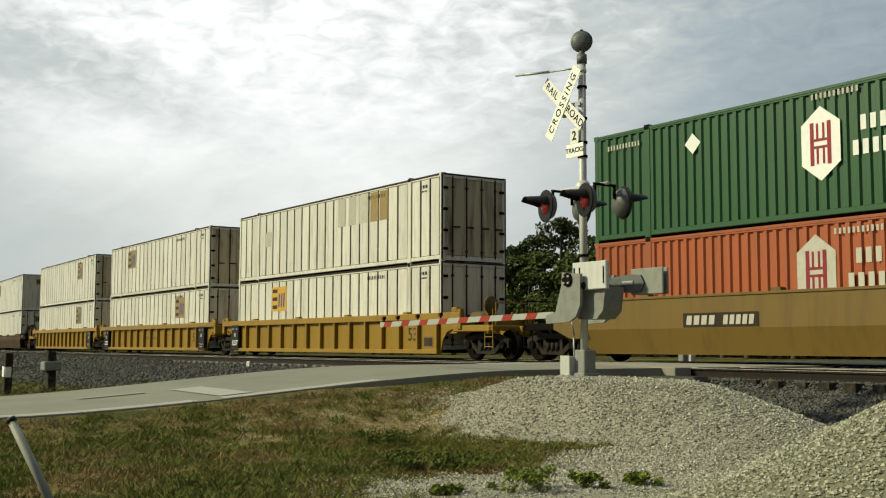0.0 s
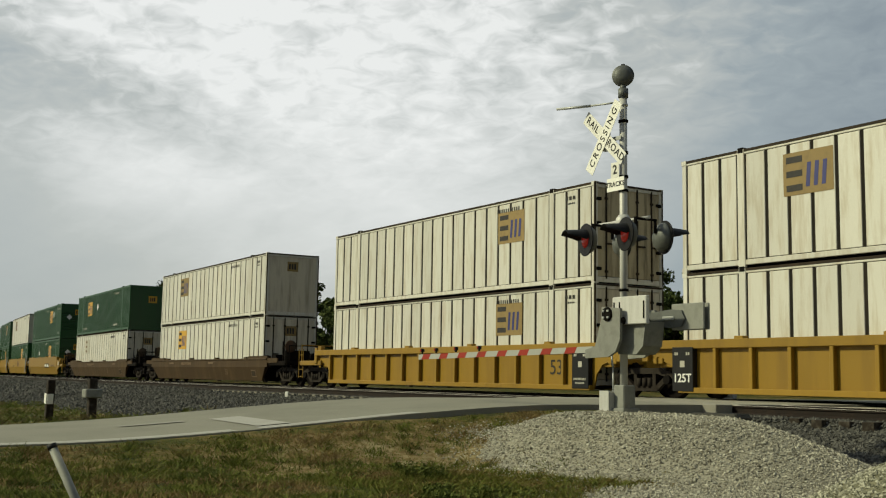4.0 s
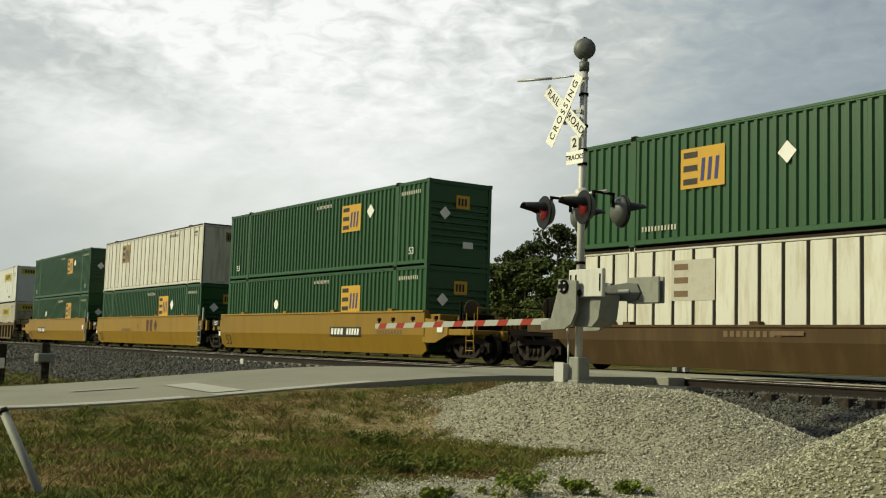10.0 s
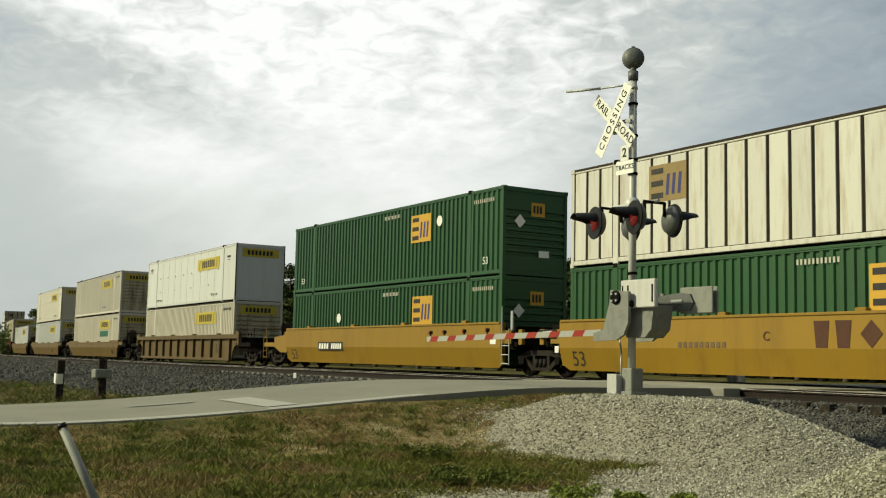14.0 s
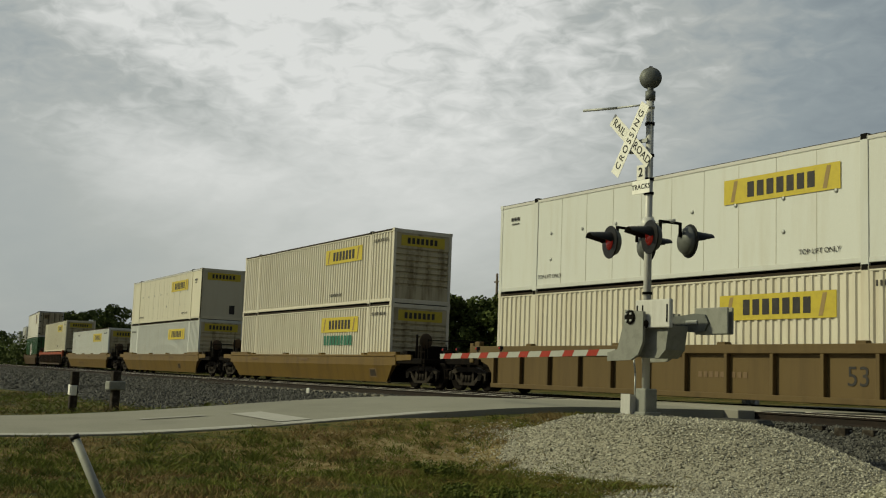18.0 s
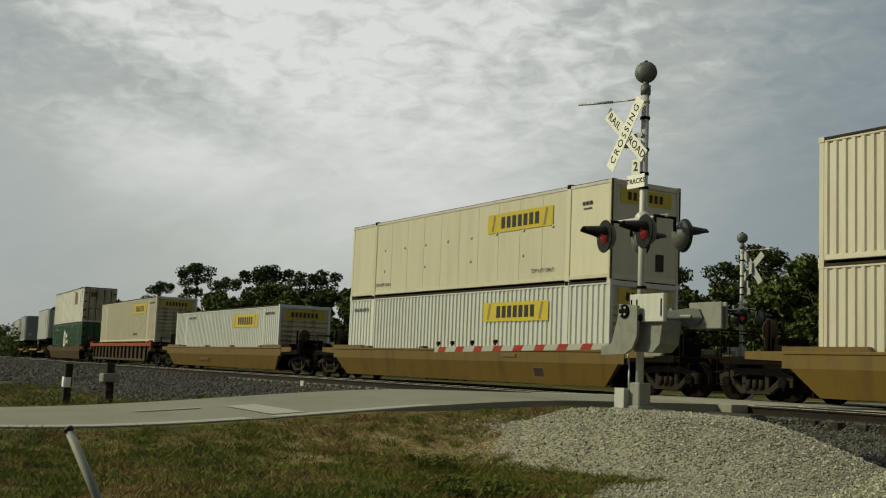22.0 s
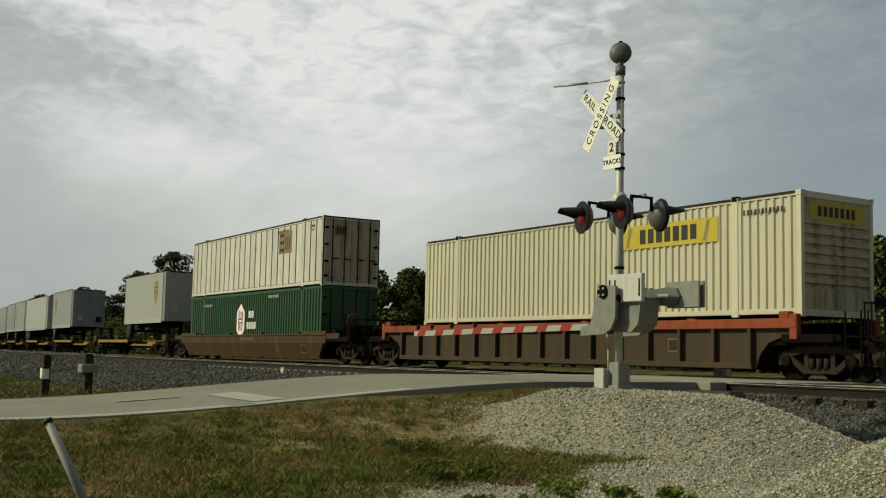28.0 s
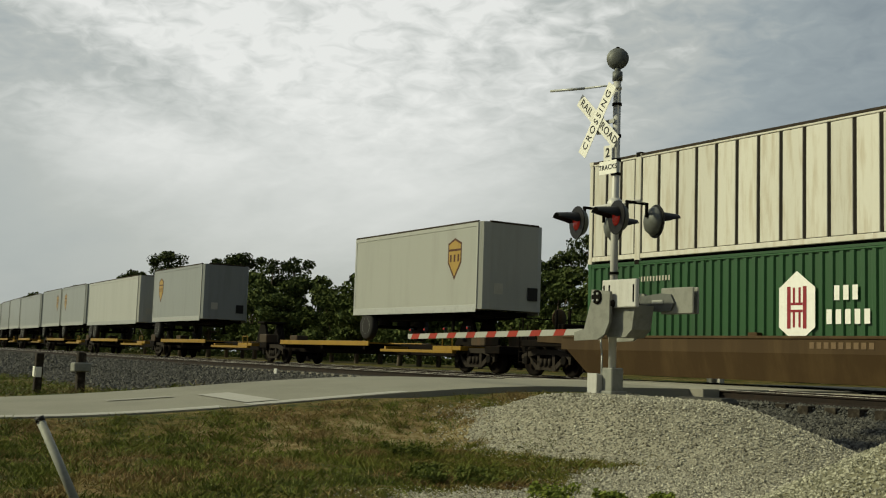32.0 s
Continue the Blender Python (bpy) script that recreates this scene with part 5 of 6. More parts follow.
# ---------------------------------------------------------------- the train, front first
TRAVEL = [(0, 0.00), (1, 11.30), (2, 22.59), (3, 33.74), (4, 44.86), (7, 77.53), (8, 88.16), (9, 98.69), (10, 109.15), (11, 119.43), (12, 129.55), (13, 139.66), (14, 149.61), (17, 178.75), (18, 188.26), (19, 197.55), (20, 206.74), (21, 215.80), (22, 224.74), (23, 233.59), (24, 242.36), (25, 250.99), (28, 276.61), (29, 284.97), (30, 293.30), (31, 301.57), (32, 309.79)]
RIDERS = []            # (thing, distance along the track at the start, height)
FLOOR = 0.285
FRONT, HALF = CL / 2, CL / 2


def load(spec, u_front, z):
    c = container(*spec)
    RIDERS.append((c, u_front - HALF, z))


def white(end, marks, label):
    return ("panel", "white_paint", end, marks, label, "white panelled containers")


def green(marks, label, end="ribs"):
    return ("rib", "green_paint", end, marks + [("end_orange", 0.1, 2.2), ("end_diamond", -0.62, 1.78), ("end_plate", 0.35, 0.75)] if end == "ribs" else marks, label, "green corrugated containers")


def jb(style, paint, marks, label, end="ribs"):
    return (style, paint, end, marks + [("end_banner", 0.0, 2.45)], label, "banner containers")


def lx(d):
    """From metres behind the front end to the container's own x."""
    return HALF + d


WN = [("number_black", 3.9, 2.55), ("small_black", 7.0, 2.45)]
GN = [("number_white", 0.8, 2.55), ("53_white", 7.1, 0.5), ("53_white", -7.1, 0.5), ("number_white", 7.0, 2.5)]


def make_train():
    yel, brn, tan = "yellow_car", "brown_car", "tan_car"
    w_up = "weathered white panelled container riding on another one"
    w_lo = "weathered white panelled container sitting in a well car"
    T1, T0 = FLOOR + CH + 0.004, FLOOR
    # front end of each box, then what is in and under it
    rows = [
        (-6.07, [("rib", "orange_paint", "ribs", [("hexagon_faded", lx(-9.1), 1.75), ("number_white", lx(-8.0), 2.6)], "orange corrugated container with a white hexagon emblem", "corrugated containers"),
                 green([("hexagon", lx(-8.9), 1.65), ("diamond", lx(-12.6), 2.2), ("number_white", lx(-15), 2.5), ("number_white", lx(-8.5), 2.7), ("small_black", 7, 2.4)], "green corrugated container with a white hexagon emblem")], "smooth", tan, 11.73, 1, 1, [("plate_dim", -3.6, 1.05)], "ochre smooth-sided well car"),
        (-29.53, [white("doors", [("square", lx(-12.05), 2.05)] + WN, w_lo), white("doors", [("patches", lx(-5.2), 2.2), ("patch", lx(-13.2), 1.7)] + WN, w_up)], "ribbed", yel, 11.7, 1, 2, [("53", 6.44, 0.78), ("panel_black", -7.9, 0), ("tag_dark", 7.4, 0.55)], "yellow ribbed well car, first of a set of three"),
        (-49.17, [white("doors", [("square_faded", lx(-4.04), 2.0)] + WN, w_lo), white("doors", [("square_faded", lx(-12.18), 2.05)] + WN, w_up)], "ribbed", yel, 9.81, 0, 2, [("53", 6.44, 0.78), ("panel_black", 7.7, 0), ("panel_black", -7.9, 0), ("word_pale", 0, 0.8)], "yellow ribbed well car with black data panels at both ends"),
        (-68.77, [white("doors", [("square_faded", lx(-4.12), 2.0)] + WN, w_lo), white("doors", [("square_faded", lx(-4.04), 2.0)] + WN, w_up)], "ribbed", yel, 11.7, 0, 1, [("53", 6.44, 0.78), ("panel_black", 7.7, 0)], "yellow ribbed well car with one black data panel"),
        (-92.1, [white("doors", [("square", lx(-12.04), 2.0), ("end_square", 0, 2.2)] + WN, w_lo), white("plain", [("square_faded", lx(-12.05), 2.0), ("end_square", 0, 2.3)] + WN, w_up)], "low", brn, 11.75, 1, 1, [("53_pale", 3.6, 0.55), ("word_pale", -2.5, 0.98), ("tag_dark", 7.2, 0.5), ("stripe", 1.5, 1.0), ("stripe", -5.0, 1.0)], "rusty brown low-sided well car"),
        (-115.7, [white("doors", [("square_grey", lx(-12.08), 2.0), ("end_square", 0, 2.2)] + WN, w_lo), ("rib", "green_paint", "plain", [("square", lx(-11.8), 1.85), ("diamond", lx(-9.3), 1.9), ("number_white", lx(-3.6), 2.55), ("number_white", lx(-3.6), 0.45), ("number_white", lx(-13.2), 0.45), ("end_orange", 0.2, 2.0)], "green corrugated container with an orange square emblem and a smooth end", "green corrugated containers")], "low", brn, 11.8, 1, 1, [("53_pale", 3.4, 0.55), ("word_pale", -2.0, 0.98), ("tag_dark", 7.0, 0.5), ("stripe", 5.5, 1.0), ("stripe", -1.0, 1.0)], "rusty brown low-sided well car with yellow marks"),
        (-139.37, [green([("square", lx(-5.01), 1.85), ("disc", lx(-11.2), 1.75)] + GN, "green corrugated container with an orange emblem, sitting in a well car"), green([("square", lx(-5.17), 1.95), ("diamond", lx(-3.78), 2.1)] + GN, "green corrugated container with an orange emblem and a white diamond")], "smooth", yel, 11.7, 1, 2, [("plate", 3.1, 0.95), ("53", -7.5, 0.62), ("tag", 9.25, 1.08), ("word_pale", 6.2, 0.95)], "bright yellow smooth-sided well car, first of a set of three"),
        (-158.84, [green([("square", lx(-5.26), 1.9), ("diamond", lx(-4.0), 1.95)] + GN, "green corrugated container with an orange emblem under a white one"), white("plain", [("square_faded", lx(-12.13), 2.05), ("end_square", 0.1, 2.3)] + WN, "cream-streaked white panelled container with a pale smooth end")], "smooth", yel, 9.76, 0, 2, [("word", 1.62, 1.18), ("letter", -0.55, 1.14), ("53", -7.5, 0.62), ("word_pale", -2.6, 0.95)], "bright yellow smooth-sided well car, middle of a set of three"),
        (-178.42, [green([("square", lx(-4.96), 1.9), ("disc", lx(-11.6), 1.75)] + GN, "green corrugated container with an orange emblem in a well car"), green([("square", lx(-5.17), 1.95), ("disc", lx(-3.9), 2.1)] + GN, "green corrugated container with an orange emblem on top of another")], "smooth", yel, 11.7, 0, 1, [("plate", -3.85, 0.9), ("53", -7.5, 0.62), ("tag", 7.9, 1.1)], "bright yellow smooth-sided well car, last of a set of three"),
        (-202.0, [jb("fine", "tan_white", [("banner", lx(-4.5), 2.1), ("number_black", 7.0, 2.5)], "off-white corrugated container with a yellow banner, sitting in a well car"), jb("smooth", "clean_white", [("banner", lx(-4.38), 2.1), ("top_lift", lx(-3.2), 0.42), ("top_lift", lx(-13.4), 0.42), ("small_black", 7.0, 2.2), ("small_black", -7.2, 2.3)], "white smooth-sided container with a yellow banner", "plain")], "ribbed", "buff_car", 11.75, 1, 1, [("53", 5.97, 0.75), ("word_pale", 2.0, 0.75)], "buff-brown ribbed well car"),
        (-225.38, [jb("fine", "tan_white", [("banner", lx(-4.61), 2.15), ("green_word", lx(-4.67), 1.5), ("number_black", 7.0, 2.5)], "off-white corrugated container with a yellow banner and green bars"), jb("fine", "tan_white", [("banner", lx(-4.5), 2.15), ("number_black", 3.0, 0.5), ("number_black", 7.0, 2.5)], "off-white corrugated container with a yellow banner and a ribbed end")], "low", tan, 11.7, 1, 1, [("tag_dark", 7.0, 0.5), ("stripe", 0.5, 1.0), ("stripe", -5.5, 1.0)], "ochre low-sided well car"),
        (-248.75, [jb("fine", "clean_white", [("banner", lx(-4.62), 2.1), ("number_black", -7.0, 2.4)], "white corrugated container with a yellow banner in a well car"), jb("smooth", "cream_paint", [("banner", lx(-4.51), 2.1), ("top_lift", lx(-3.2), 0.42), ("top_lift", lx(-13.4), 0.42), ("end_dark", 0.55, 0.6), ("small_black", 7.0, 2.2)], "cream smooth-sided container with a yellow banner", "plain")], "low", tan, 11.7, 1, 1, [("tag_dark", 5.0, 0.5), ("stripe", 3.5, 1.0)], "ochre low-sided well car under two boxes"),
        (-272.29, [jb("fine", "clean_white", [("banner", lx(-4.54), 2.2), ("number_black", -5.0, 2.5), ("number_black", 6.9, 2.5)], "bright white corrugated container with a yellow banner, riding alone")], "low", tan, 11.6, 1, 1, [("word_pale", -2.0, 0.55), ("stripe", 1.5, 1.0)], "ochre low-sided well car with one box"),
        (-293.21, [], "ribbed", "red_car", 11.2, 1, 1, [("stripe", 2.5, 1.3), ("stripe", -4.0, 1.3), ("tag_dark", 5.5, 0.8)], "faded red ribbed well car with its box set high"),
        (-317.42, [("rib", "green_paint", "doors", [("hexagon", lx(-8.93), 1.55), ("number_white", lx(-5.0), 2.6), ("number_white", lx(-13.5), 2.4), ("53_white", 6.9, 0.6)], "green corrugated container with a white hexagon emblem and dark doors", "green corrugated containers"), white("doors", [("square_faded", lx(-3.91), 2.05), ("end_square", -0.5, 2.3)] + WN, "rust-streaked white panelled container with ribbed doors")], "low", brn, 11.75, 1, 1, [("word_pale", 0.5, 0.98), ("53_pale", 4.0, 0.5), ("tag_dark", 6.8, 0.55)], "rusty brown low-sided well car with two boxes"),
    ]
    for u, boxes, style, paint, half, fb, rb, marks, label in rows:
        mid = u - HALF
        if style == "ribbed" and paint == "red_car":
            mid = -302.6
        car = well_car(style, paint, half, fb, rb, marks, label, "well cars of the train")
        RIDERS.append((car, mid, 0.0))
        for k, spec in enumerate(boxes):
            load(spec, u, T0 if k == 0 else T1)
    load(jb("fine", "cream_paint", [("banner", lx(-4.29), 2.2), ("number_black", 7.0, 2.5), ("number_black", 2.9, 0.55)], "cream corrugated container with a yellow banner and a ribbed end"), -293.21, 1.46)
    # spine cars with road trailers
    u, k = -337.4, 0
    while u > -560:
        half = 8.95 if k == 0 else 8.35
        sp = spine_car(half, k == 0, "low ochre spine car with tyre decks" if k < 3 else "low spine car under road trailers", "spine cars of the train")
        RIDERS.append((sp, u - half, 0.0))
        u -= 2 * half
        k += 1
    grey, cream = "grey_trailer", "cream_trailer"
    tr = [(-338.79, 8.53, cream, [("shield", 2.65, 2.75)], "off-white road trailer with a brown and gold shield emblem"), (-364.24, 8.53, grey, [("shield", -2.9, 2.75)], "pale grey road trailer with a dark nose"), (-375.9, 13.2, cream, [], "long cream road trailer"), (-390.2, 8.53, grey, [("shield", -3.0, 2.75)], "short grey road trailer"), (-399.2, 8.53, grey, [("shield", 2.6, 2.75)], "short pale grey road trailer"), (-409.0, 12.2, grey, [], "long grey road trailer")]
    v = -422.0
    for n in (8.53, 8.53, 12.2, 8.53, 8.53, 12.2, 8.53):
        tr.append((v, n, grey, [], "grey road trailer on a spine car"))
        v -= n + 0.7
    for u, n, paint, marks, label in tr:
        RIDERS.append((trailer(n, paint, marks, label), u - n / 2, 1.03 if n < 10 else 0.97))


make_train()


def motions():
    for ob, u0, z in RIDERS:
        rows = []
        for t, s in TRAVEL:
            x, y, a = on_track(u0 + s)
            rows.append((t, pose(x, y, z, 0, 0, math.degrees(a))))
        walk(ob, rows)

# ---------------------------------------------------------------- crossing signals


def flasher(parent, x, y, z, turn, glow):
    """A crossing lamp: round black background, hood, lens and housing. Faces -y before its turn."""
    f = part("flasher", shared("flasher_disc", "black_paint", lambda bm, _: lathe(bm, [(0.255, -0.012), (0.26, 0.0), (0.255, 0.012)], 28, "y"), 0), None, parent, "black round lamp background", at=pose(x, y, z, 0, 0, turn))
    part("housing", shared("lamp_housing", "bell_grey", lambda bm, _: lathe(bm, [(0.225, 0.012), (0.22, 0.05), (0.185, 0.11), (0.11, 0.15), (0.05, 0.165)], 24, "y"), 0), None, f)
    part("lens", shared("lens", "red_lens" if glow else "red_lens", lambda bm, _: lathe(bm, [(0.02, -0.045), (0.08, -0.036), (0.128, -0.013)], 20, "y"), 0), None, f)

    def hood(bm, _):
        n = 18
        a, b = [], []
        for i in range(n + 1):
            t = math.radians(5 + 170 * i / n)
            a.append((bm.verts.new((0.165 * math.cos(t), -0.012, 0.165 * math.sin(t))), bm.verts.new((0.157 * math.cos(t), -0.012, 0.157 * math.sin(t)))))
            r = 0.33 * min(1.0, 2.0 * max(0.05, math.sin(math.radians(180 * i / n)))) + 0.02
            b.append((bm.verts.new((0.155 * math.cos(t), -0.012 - r, 0.155 * math.sin(t) - 0.02)), bm.verts.new((0.147 * math.cos(t), -0.012 - r, 0.147 * math.sin(t) - 0.02))))
        for i in range(n):
            bm.faces.new((a[i][0], a[i + 1][0], b[i + 1][0], b[i][0]))
            bm.faces.new((a[i + 1][1], a[i][1], b[i][1], b[i + 1][1]))
            bm.faces.new((b[i][0], b[i + 1][0], b[i + 1][1], b[i][1]))
    part("hood", shared("hood", "black_paint", hood, 0), None, f)
    return f


def crossing_signal(at, label, near=True):
    """Mast with crossbuck, bell, flashers and gate. Its signs face -y; the gate arm lies along -x."""
    s = thing("crossing_signal", label, "crossing signal", at=at)
    mast = part("mast", shared("mast", "silver_paint", lambda bm, _: (rod(bm, (0, 0, 0.0), (0, 0, 4.90), 0.060, 18), rod(bm, (0, 0, 4.74), (0, 0, 4.78), 0.072, 16)), 0), None, s)
    part("foundation", shared("foundation", "grey_case", lambda bm, _: (box(bm, -0.2, 0.2, -0.2, 0.2, -0.35, -0.02, 0.02), box(bm, -0.10, 0.13, -0.12, 0.12, -0.02, 0.40, 0.015), box(bm, -0.15, 0.18, -0.17, 0.17, -0.02, 0.05, 0.01)), 0), None, s)
    part("junction_box", shared("junction_box", "silver_paint", lambda bm, _: (box(bm, -0.29, -0.09, -0.22, -0.04, -0.02, 0.30, 0.012), box(bm, -0.297, -0.083, -0.235, -0.22, -0.03, 0.31)), 0), None, s)
    part("conduit", shared("conduit", "galvanised", lambda bm, _: (rod(bm, (-0.15, -0.08, 0.28), (-0.15, -0.08, 0.62), 0.014, 8), rod(bm, (-0.15, -0.08, 0.62), (-0.19, -0.08, 0.85), 0.014, 8)), 0), None, s)
    for z in (1.85, 2.80, 3.40, 3.62, 4.0, 4.5):
        part("clamp", shared("clamp", "dark_steel", lambda bm, _: rod(bm, (0, 0, -0.02), (0, 0, 0.02), 0.078, 14), 0), None, mast, at=(0, 0, z))
    bell = part("bell", shared("bell_base", "bell_grey", lambda bm, _: (rod(bm, (0, 0, 4.88), (0, 0, 5.02), 0.08, 14), rod(bm, (0, 0, 5.0), (0, 0, 5.08), 0.05, 12)), 0), None, s, "dark grey electric bell")
    part("gong", shared("gong", "bell_grey", lambda bm, _: lathe(bm, [(0.02, -0.105), (0.07, -0.10), (0.115, -0.082), (0.142, -0.055), (0.150, -0.035), (0.172, -0.034), (0.175, 0.0), (0.15, 0.06), (0.08, 0.10), (0.03, 0.11)], 26, "y"), 0), None, bell, at=pose(0, 0.0, 5.23, 0, 0, 40))
    part("striker_arm", shared("striker_arm", "dark_steel", lambda bm, _: (rod(bm, (0.0, 0, 5.38), (0.0, 0, 5.42), 0.03, 8)), 0), None, bell)
    part("cable_arm", shared("cable_arm", "galvanised", lambda bm, _: (rod(bm, (0, 0.0, 4.82), (-0.55, -0.20, 4.83), 0.016, 8), rod(bm, (-0.55, -0.20, 4.83), (-1.14, -0.42, 4.86), 0.022, 8)), 0), None, s, "thin arm reaching out from the mast")
    cb = part("crossbuck_bracket", shared("crossbuck_bracket", "galvanised", lambda bm, _: (box(bm, -0.34, 0.04, -0.09, -0.07, 4.20, 4.26), box(bm, -0.34, -0.22, -0.12, -0.07, 4.06, 4.44)), 0), None, s)
    hub = part("blade_bolt", shared("blade_bolt", "galvanised", lambda bm, _: rod(bm, (0, -0.03, 0), (0, 0.04, 0), 0.03, 8), 0), None, cb, at=(-0.28, -0.12, 4.27))
    for ang, words, dy in ((-42, (("RAIL", -0.375), ("ROAD", 0.375)), 0.0), (54, (("CROSSING", 0.0),), -0.012)):
        b = part("crossbuck_blade", shared("crossbuck_blade", "sign_white" if near else "galvanised", lambda bm, _: box(bm, -0.625, 0.625, -0.003, 0.003, -0.108, 0.108, 0.002), 0), None, s, "white board with black letters", at=pose(-0.28, -0.15 + dy, 4.27, 0, 0, -2) @ pose(0, 0, 0, 0, -ang, 0))
        if near:
            for w, x in words:
                part("letters", lettering(w, 0.168, "sign_black", 0.001, 1.12 if len(w) < 5 else 1.4), None, b, at=(x, -0.0045, 0))
    p = part("tracks_plate", shared("tracks_plate", "sign_white" if near else "galvanised", lambda bm, _: box(bm, -0.20, 0.20, -0.004, 0.004, -0.105, 0.105, 0.002), 0), None, s, "white plate with black letters", at=(-0.07, -0.10, 3.50))
    q = part("number_plate", shared("count_plate", "sign_white" if near else "galvanised", lambda bm, _: box(bm, -0.095, 0.095, -0.004, 0.004, -0.12, 0.12, 0.002), 0), None, s, "white plate with a black figure", at=(-0.09, -0.09, 3.73))
    if near:
        part("letters", lettering("TRACKS", 0.108, "sign_black", 0.002, 1.08), None, p, at=(0, -0.006, 0))
        part("figure", lettering("2", 0.20, "sign_black", 0.004), None, q, at=(0, -0.006, 0))
    # lamps on a cross arm
    part("lamp_arm", shared("lamp_arm", "silver_paint", lambda bm, _: (rod(bm, (-0.58, 0, 2.92), (0.58, 0, 2.92), 0.026, 10), lathe(bm, [(0.09, 2.80), (0.12, 2.84), (0.12, 2.96), (0.07, 3.02)], 14)), 0), None, s)
    for x in (-0.49, 0.49):
        part("lamp_yoke", shared("lamp_yoke", "dark_steel", lambda bm, _: (rod(bm, (0, -0.22, 2.9), (0, 0.22, 2.9), 0.022, 8), rod(bm, (0, -0.2, 2.9), (0, -0.2, 2.7), 0.025, 8), rod(bm, (0, 0.2, 2.9), (0, 0.2, 2.7), 0.025, 8)), 0), None, s, at=(x, 0, 0))
    for x, y, turn in ((-0.50, -0.34, -14), (0.42, -0.34, -14), (-0.42, 0.38, 166), (0.50, 0.38, 166)):
        flasher(s, x, y, 2.65, turn, True)
    # gate mechanism on the mast
    mech = part("gate_mechanism", shared("gate_case", "grey_case", lambda bm, _: slab(bm, [(0.10, 0.92), (0.50, 0.92), (0.64, 1.04), (0.70, 1.40), (0.02, 1.40), (0.02, 1.10)], -0.20, 0.18), 0), None, s, "dark grey gate machine", at=(0, 0, -0.06))
    part("case_cover", shared("case_cover", "silver_paint", lambda bm, _: box(bm, 0.05, 0.80, -0.28, -0.205, 1.36, 1.78, 0.012), 0), None, mech, "pale cover plate")
    for x in (0.10, 0.22, 0.75):
        part("cover_latch", shared("cover_latch", "dark_steel", lambda bm, k: box(bm, -0.012, 0.012, -0.288, -0.28, 1.44 if k else 1.55, 1.70 if k else 1.60), x < 1), None, mech, at=(x, 0, 0))
    shape = [(-0.46, 0.86), (0.08, 0.88), (0.24, 0.96), (0.34, 1.14), (0.34, 1.38), (0.34, 1.60), (-0.07, 1.64), (-0.09, 1.44), (-0.23, 1.04), (-0.46, 0.99)]
    for y in (-0.38, 0.32):
        g = part("gate_arm_holder", shared("gate_arm_holder", "grey_case", lambda bm, _: slab(bm, shape, 0.0, 0.05), 0), None, s, "cranked grey arm holder", at=(0, y, -0.06))
        part("pivot_plate", shared("pivot_plate", "dark_steel", lambda bm, _: lathe(bm, [(0.10, -0.03), (0.11, -0.005), (0.11, 0.0)], 14, "y", (0.06, 0, 1.52)), 0), None, g)
        for k in range(4):
            part("holder_bolt", shared("holder_bolt", "galvanised", lambda bm, _: lathe(bm, [(0.018, -0.05), (0.018, 0.0)], 6, "y"), 0), None, g, at=(0.06 + 0.07 * math.cos(k * 1.57 + 0.8), 0, 1.52 + 0.07 * math.sin(k * 1.57 + 0.8)))
    part("pivot_shaft", shared("pivot_shaft", "dark_steel", lambda bm, _: rod(bm, (0.30, -0.36, 1.42), (0.30, 0.36, 1.42), 0.06, 12), 0), None, s, at=(0, 0, -0.06))
    for y in (0.22, 0.32):
        w = part("weight_arm", shared("weight_arm", "bell_grey", lambda bm, _: slab(bm, [(0.30, 1.34), (0.80, 1.30), (1.0, 1.32), (1.07, 1.44), (1.0, 1.56), (0.80, 1.58), (0.30, 1.54)], 0, 0.035), 0), None, s, at=(0, y, -0.05))
        part("weight_plate", shared("weight_plate", "grey_case", lambda bm, _: box(bm, 0.76, 1.42, 0.036, 0.07, 1.27, 1.66, 0.012), 0), None, w, "grey counterweight plate")
        part("weight_bolt", shared("weight_bolt", "galvanised", lambda bm, _: box(bm, 0.62, 0.86, -0.02, 0.0, 1.42, 1.48, 0.008), 0), None, w)
    # the lowered arm, striped, with three small lamps
    root, tip = -0.30, -5.45
    ga = part("gate_arm", shared("gate_arm", "cream_trailer", lambda bm, _: box(bm, tip, root, -0.012, 0.012, -0.048, 0.048), 0), None, s, "striped red and white gate arm", at=pose(0, -0.355, 0.94, 0, -0.9, 0))
    stripe = shared("arm_stripe", "stripe_red", lambda bm, _: slab(bm, [(0, -0.0485), (0.26, -0.0485), (0.33, 0.0485), (0.07, 0.0485)], -0.0145, 0.0145), 0)
    for i in range(8):
        part("arm_stripe", stripe, None, ga, at=(-1.0 - i * 0.62, 0, 0))
    for a in (0.12, 0.62, 1.3, 2.05):
        la = part("arm_lamp", shared("arm_lamp", "black_paint", lambda bm, _: (rod(bm, (0, 0, 0.06), (0, 0, 0.11), 0.02, 6), box(bm, -0.03, 0.03, -0.035, 0.035, 0.09, 0.155, 0.008)), 0), None, ga, at=(tip + a, 0, 0))
        part("arm_lens", shared("arm_lens", "red_lens", lambda bm, _: lathe(bm, [(0.018, -0.045), (0.022, -0.036)], 10, "y"), 0), None, la, at=(0, 0, 0.122))
    return s


crossing_signal(pose(-12.84, 11.44, -0.03, 0, 0, 0), "silver mast with railroad crossing boards, red lamps and a lowered gate")
crossing_signal(pose(-25.2, 26.7, -0.15, 0, 0, 180), "second silver crossing mast beyond the tracks with its gate down", False)

# ---------------------------------------------------------------- roadside posts


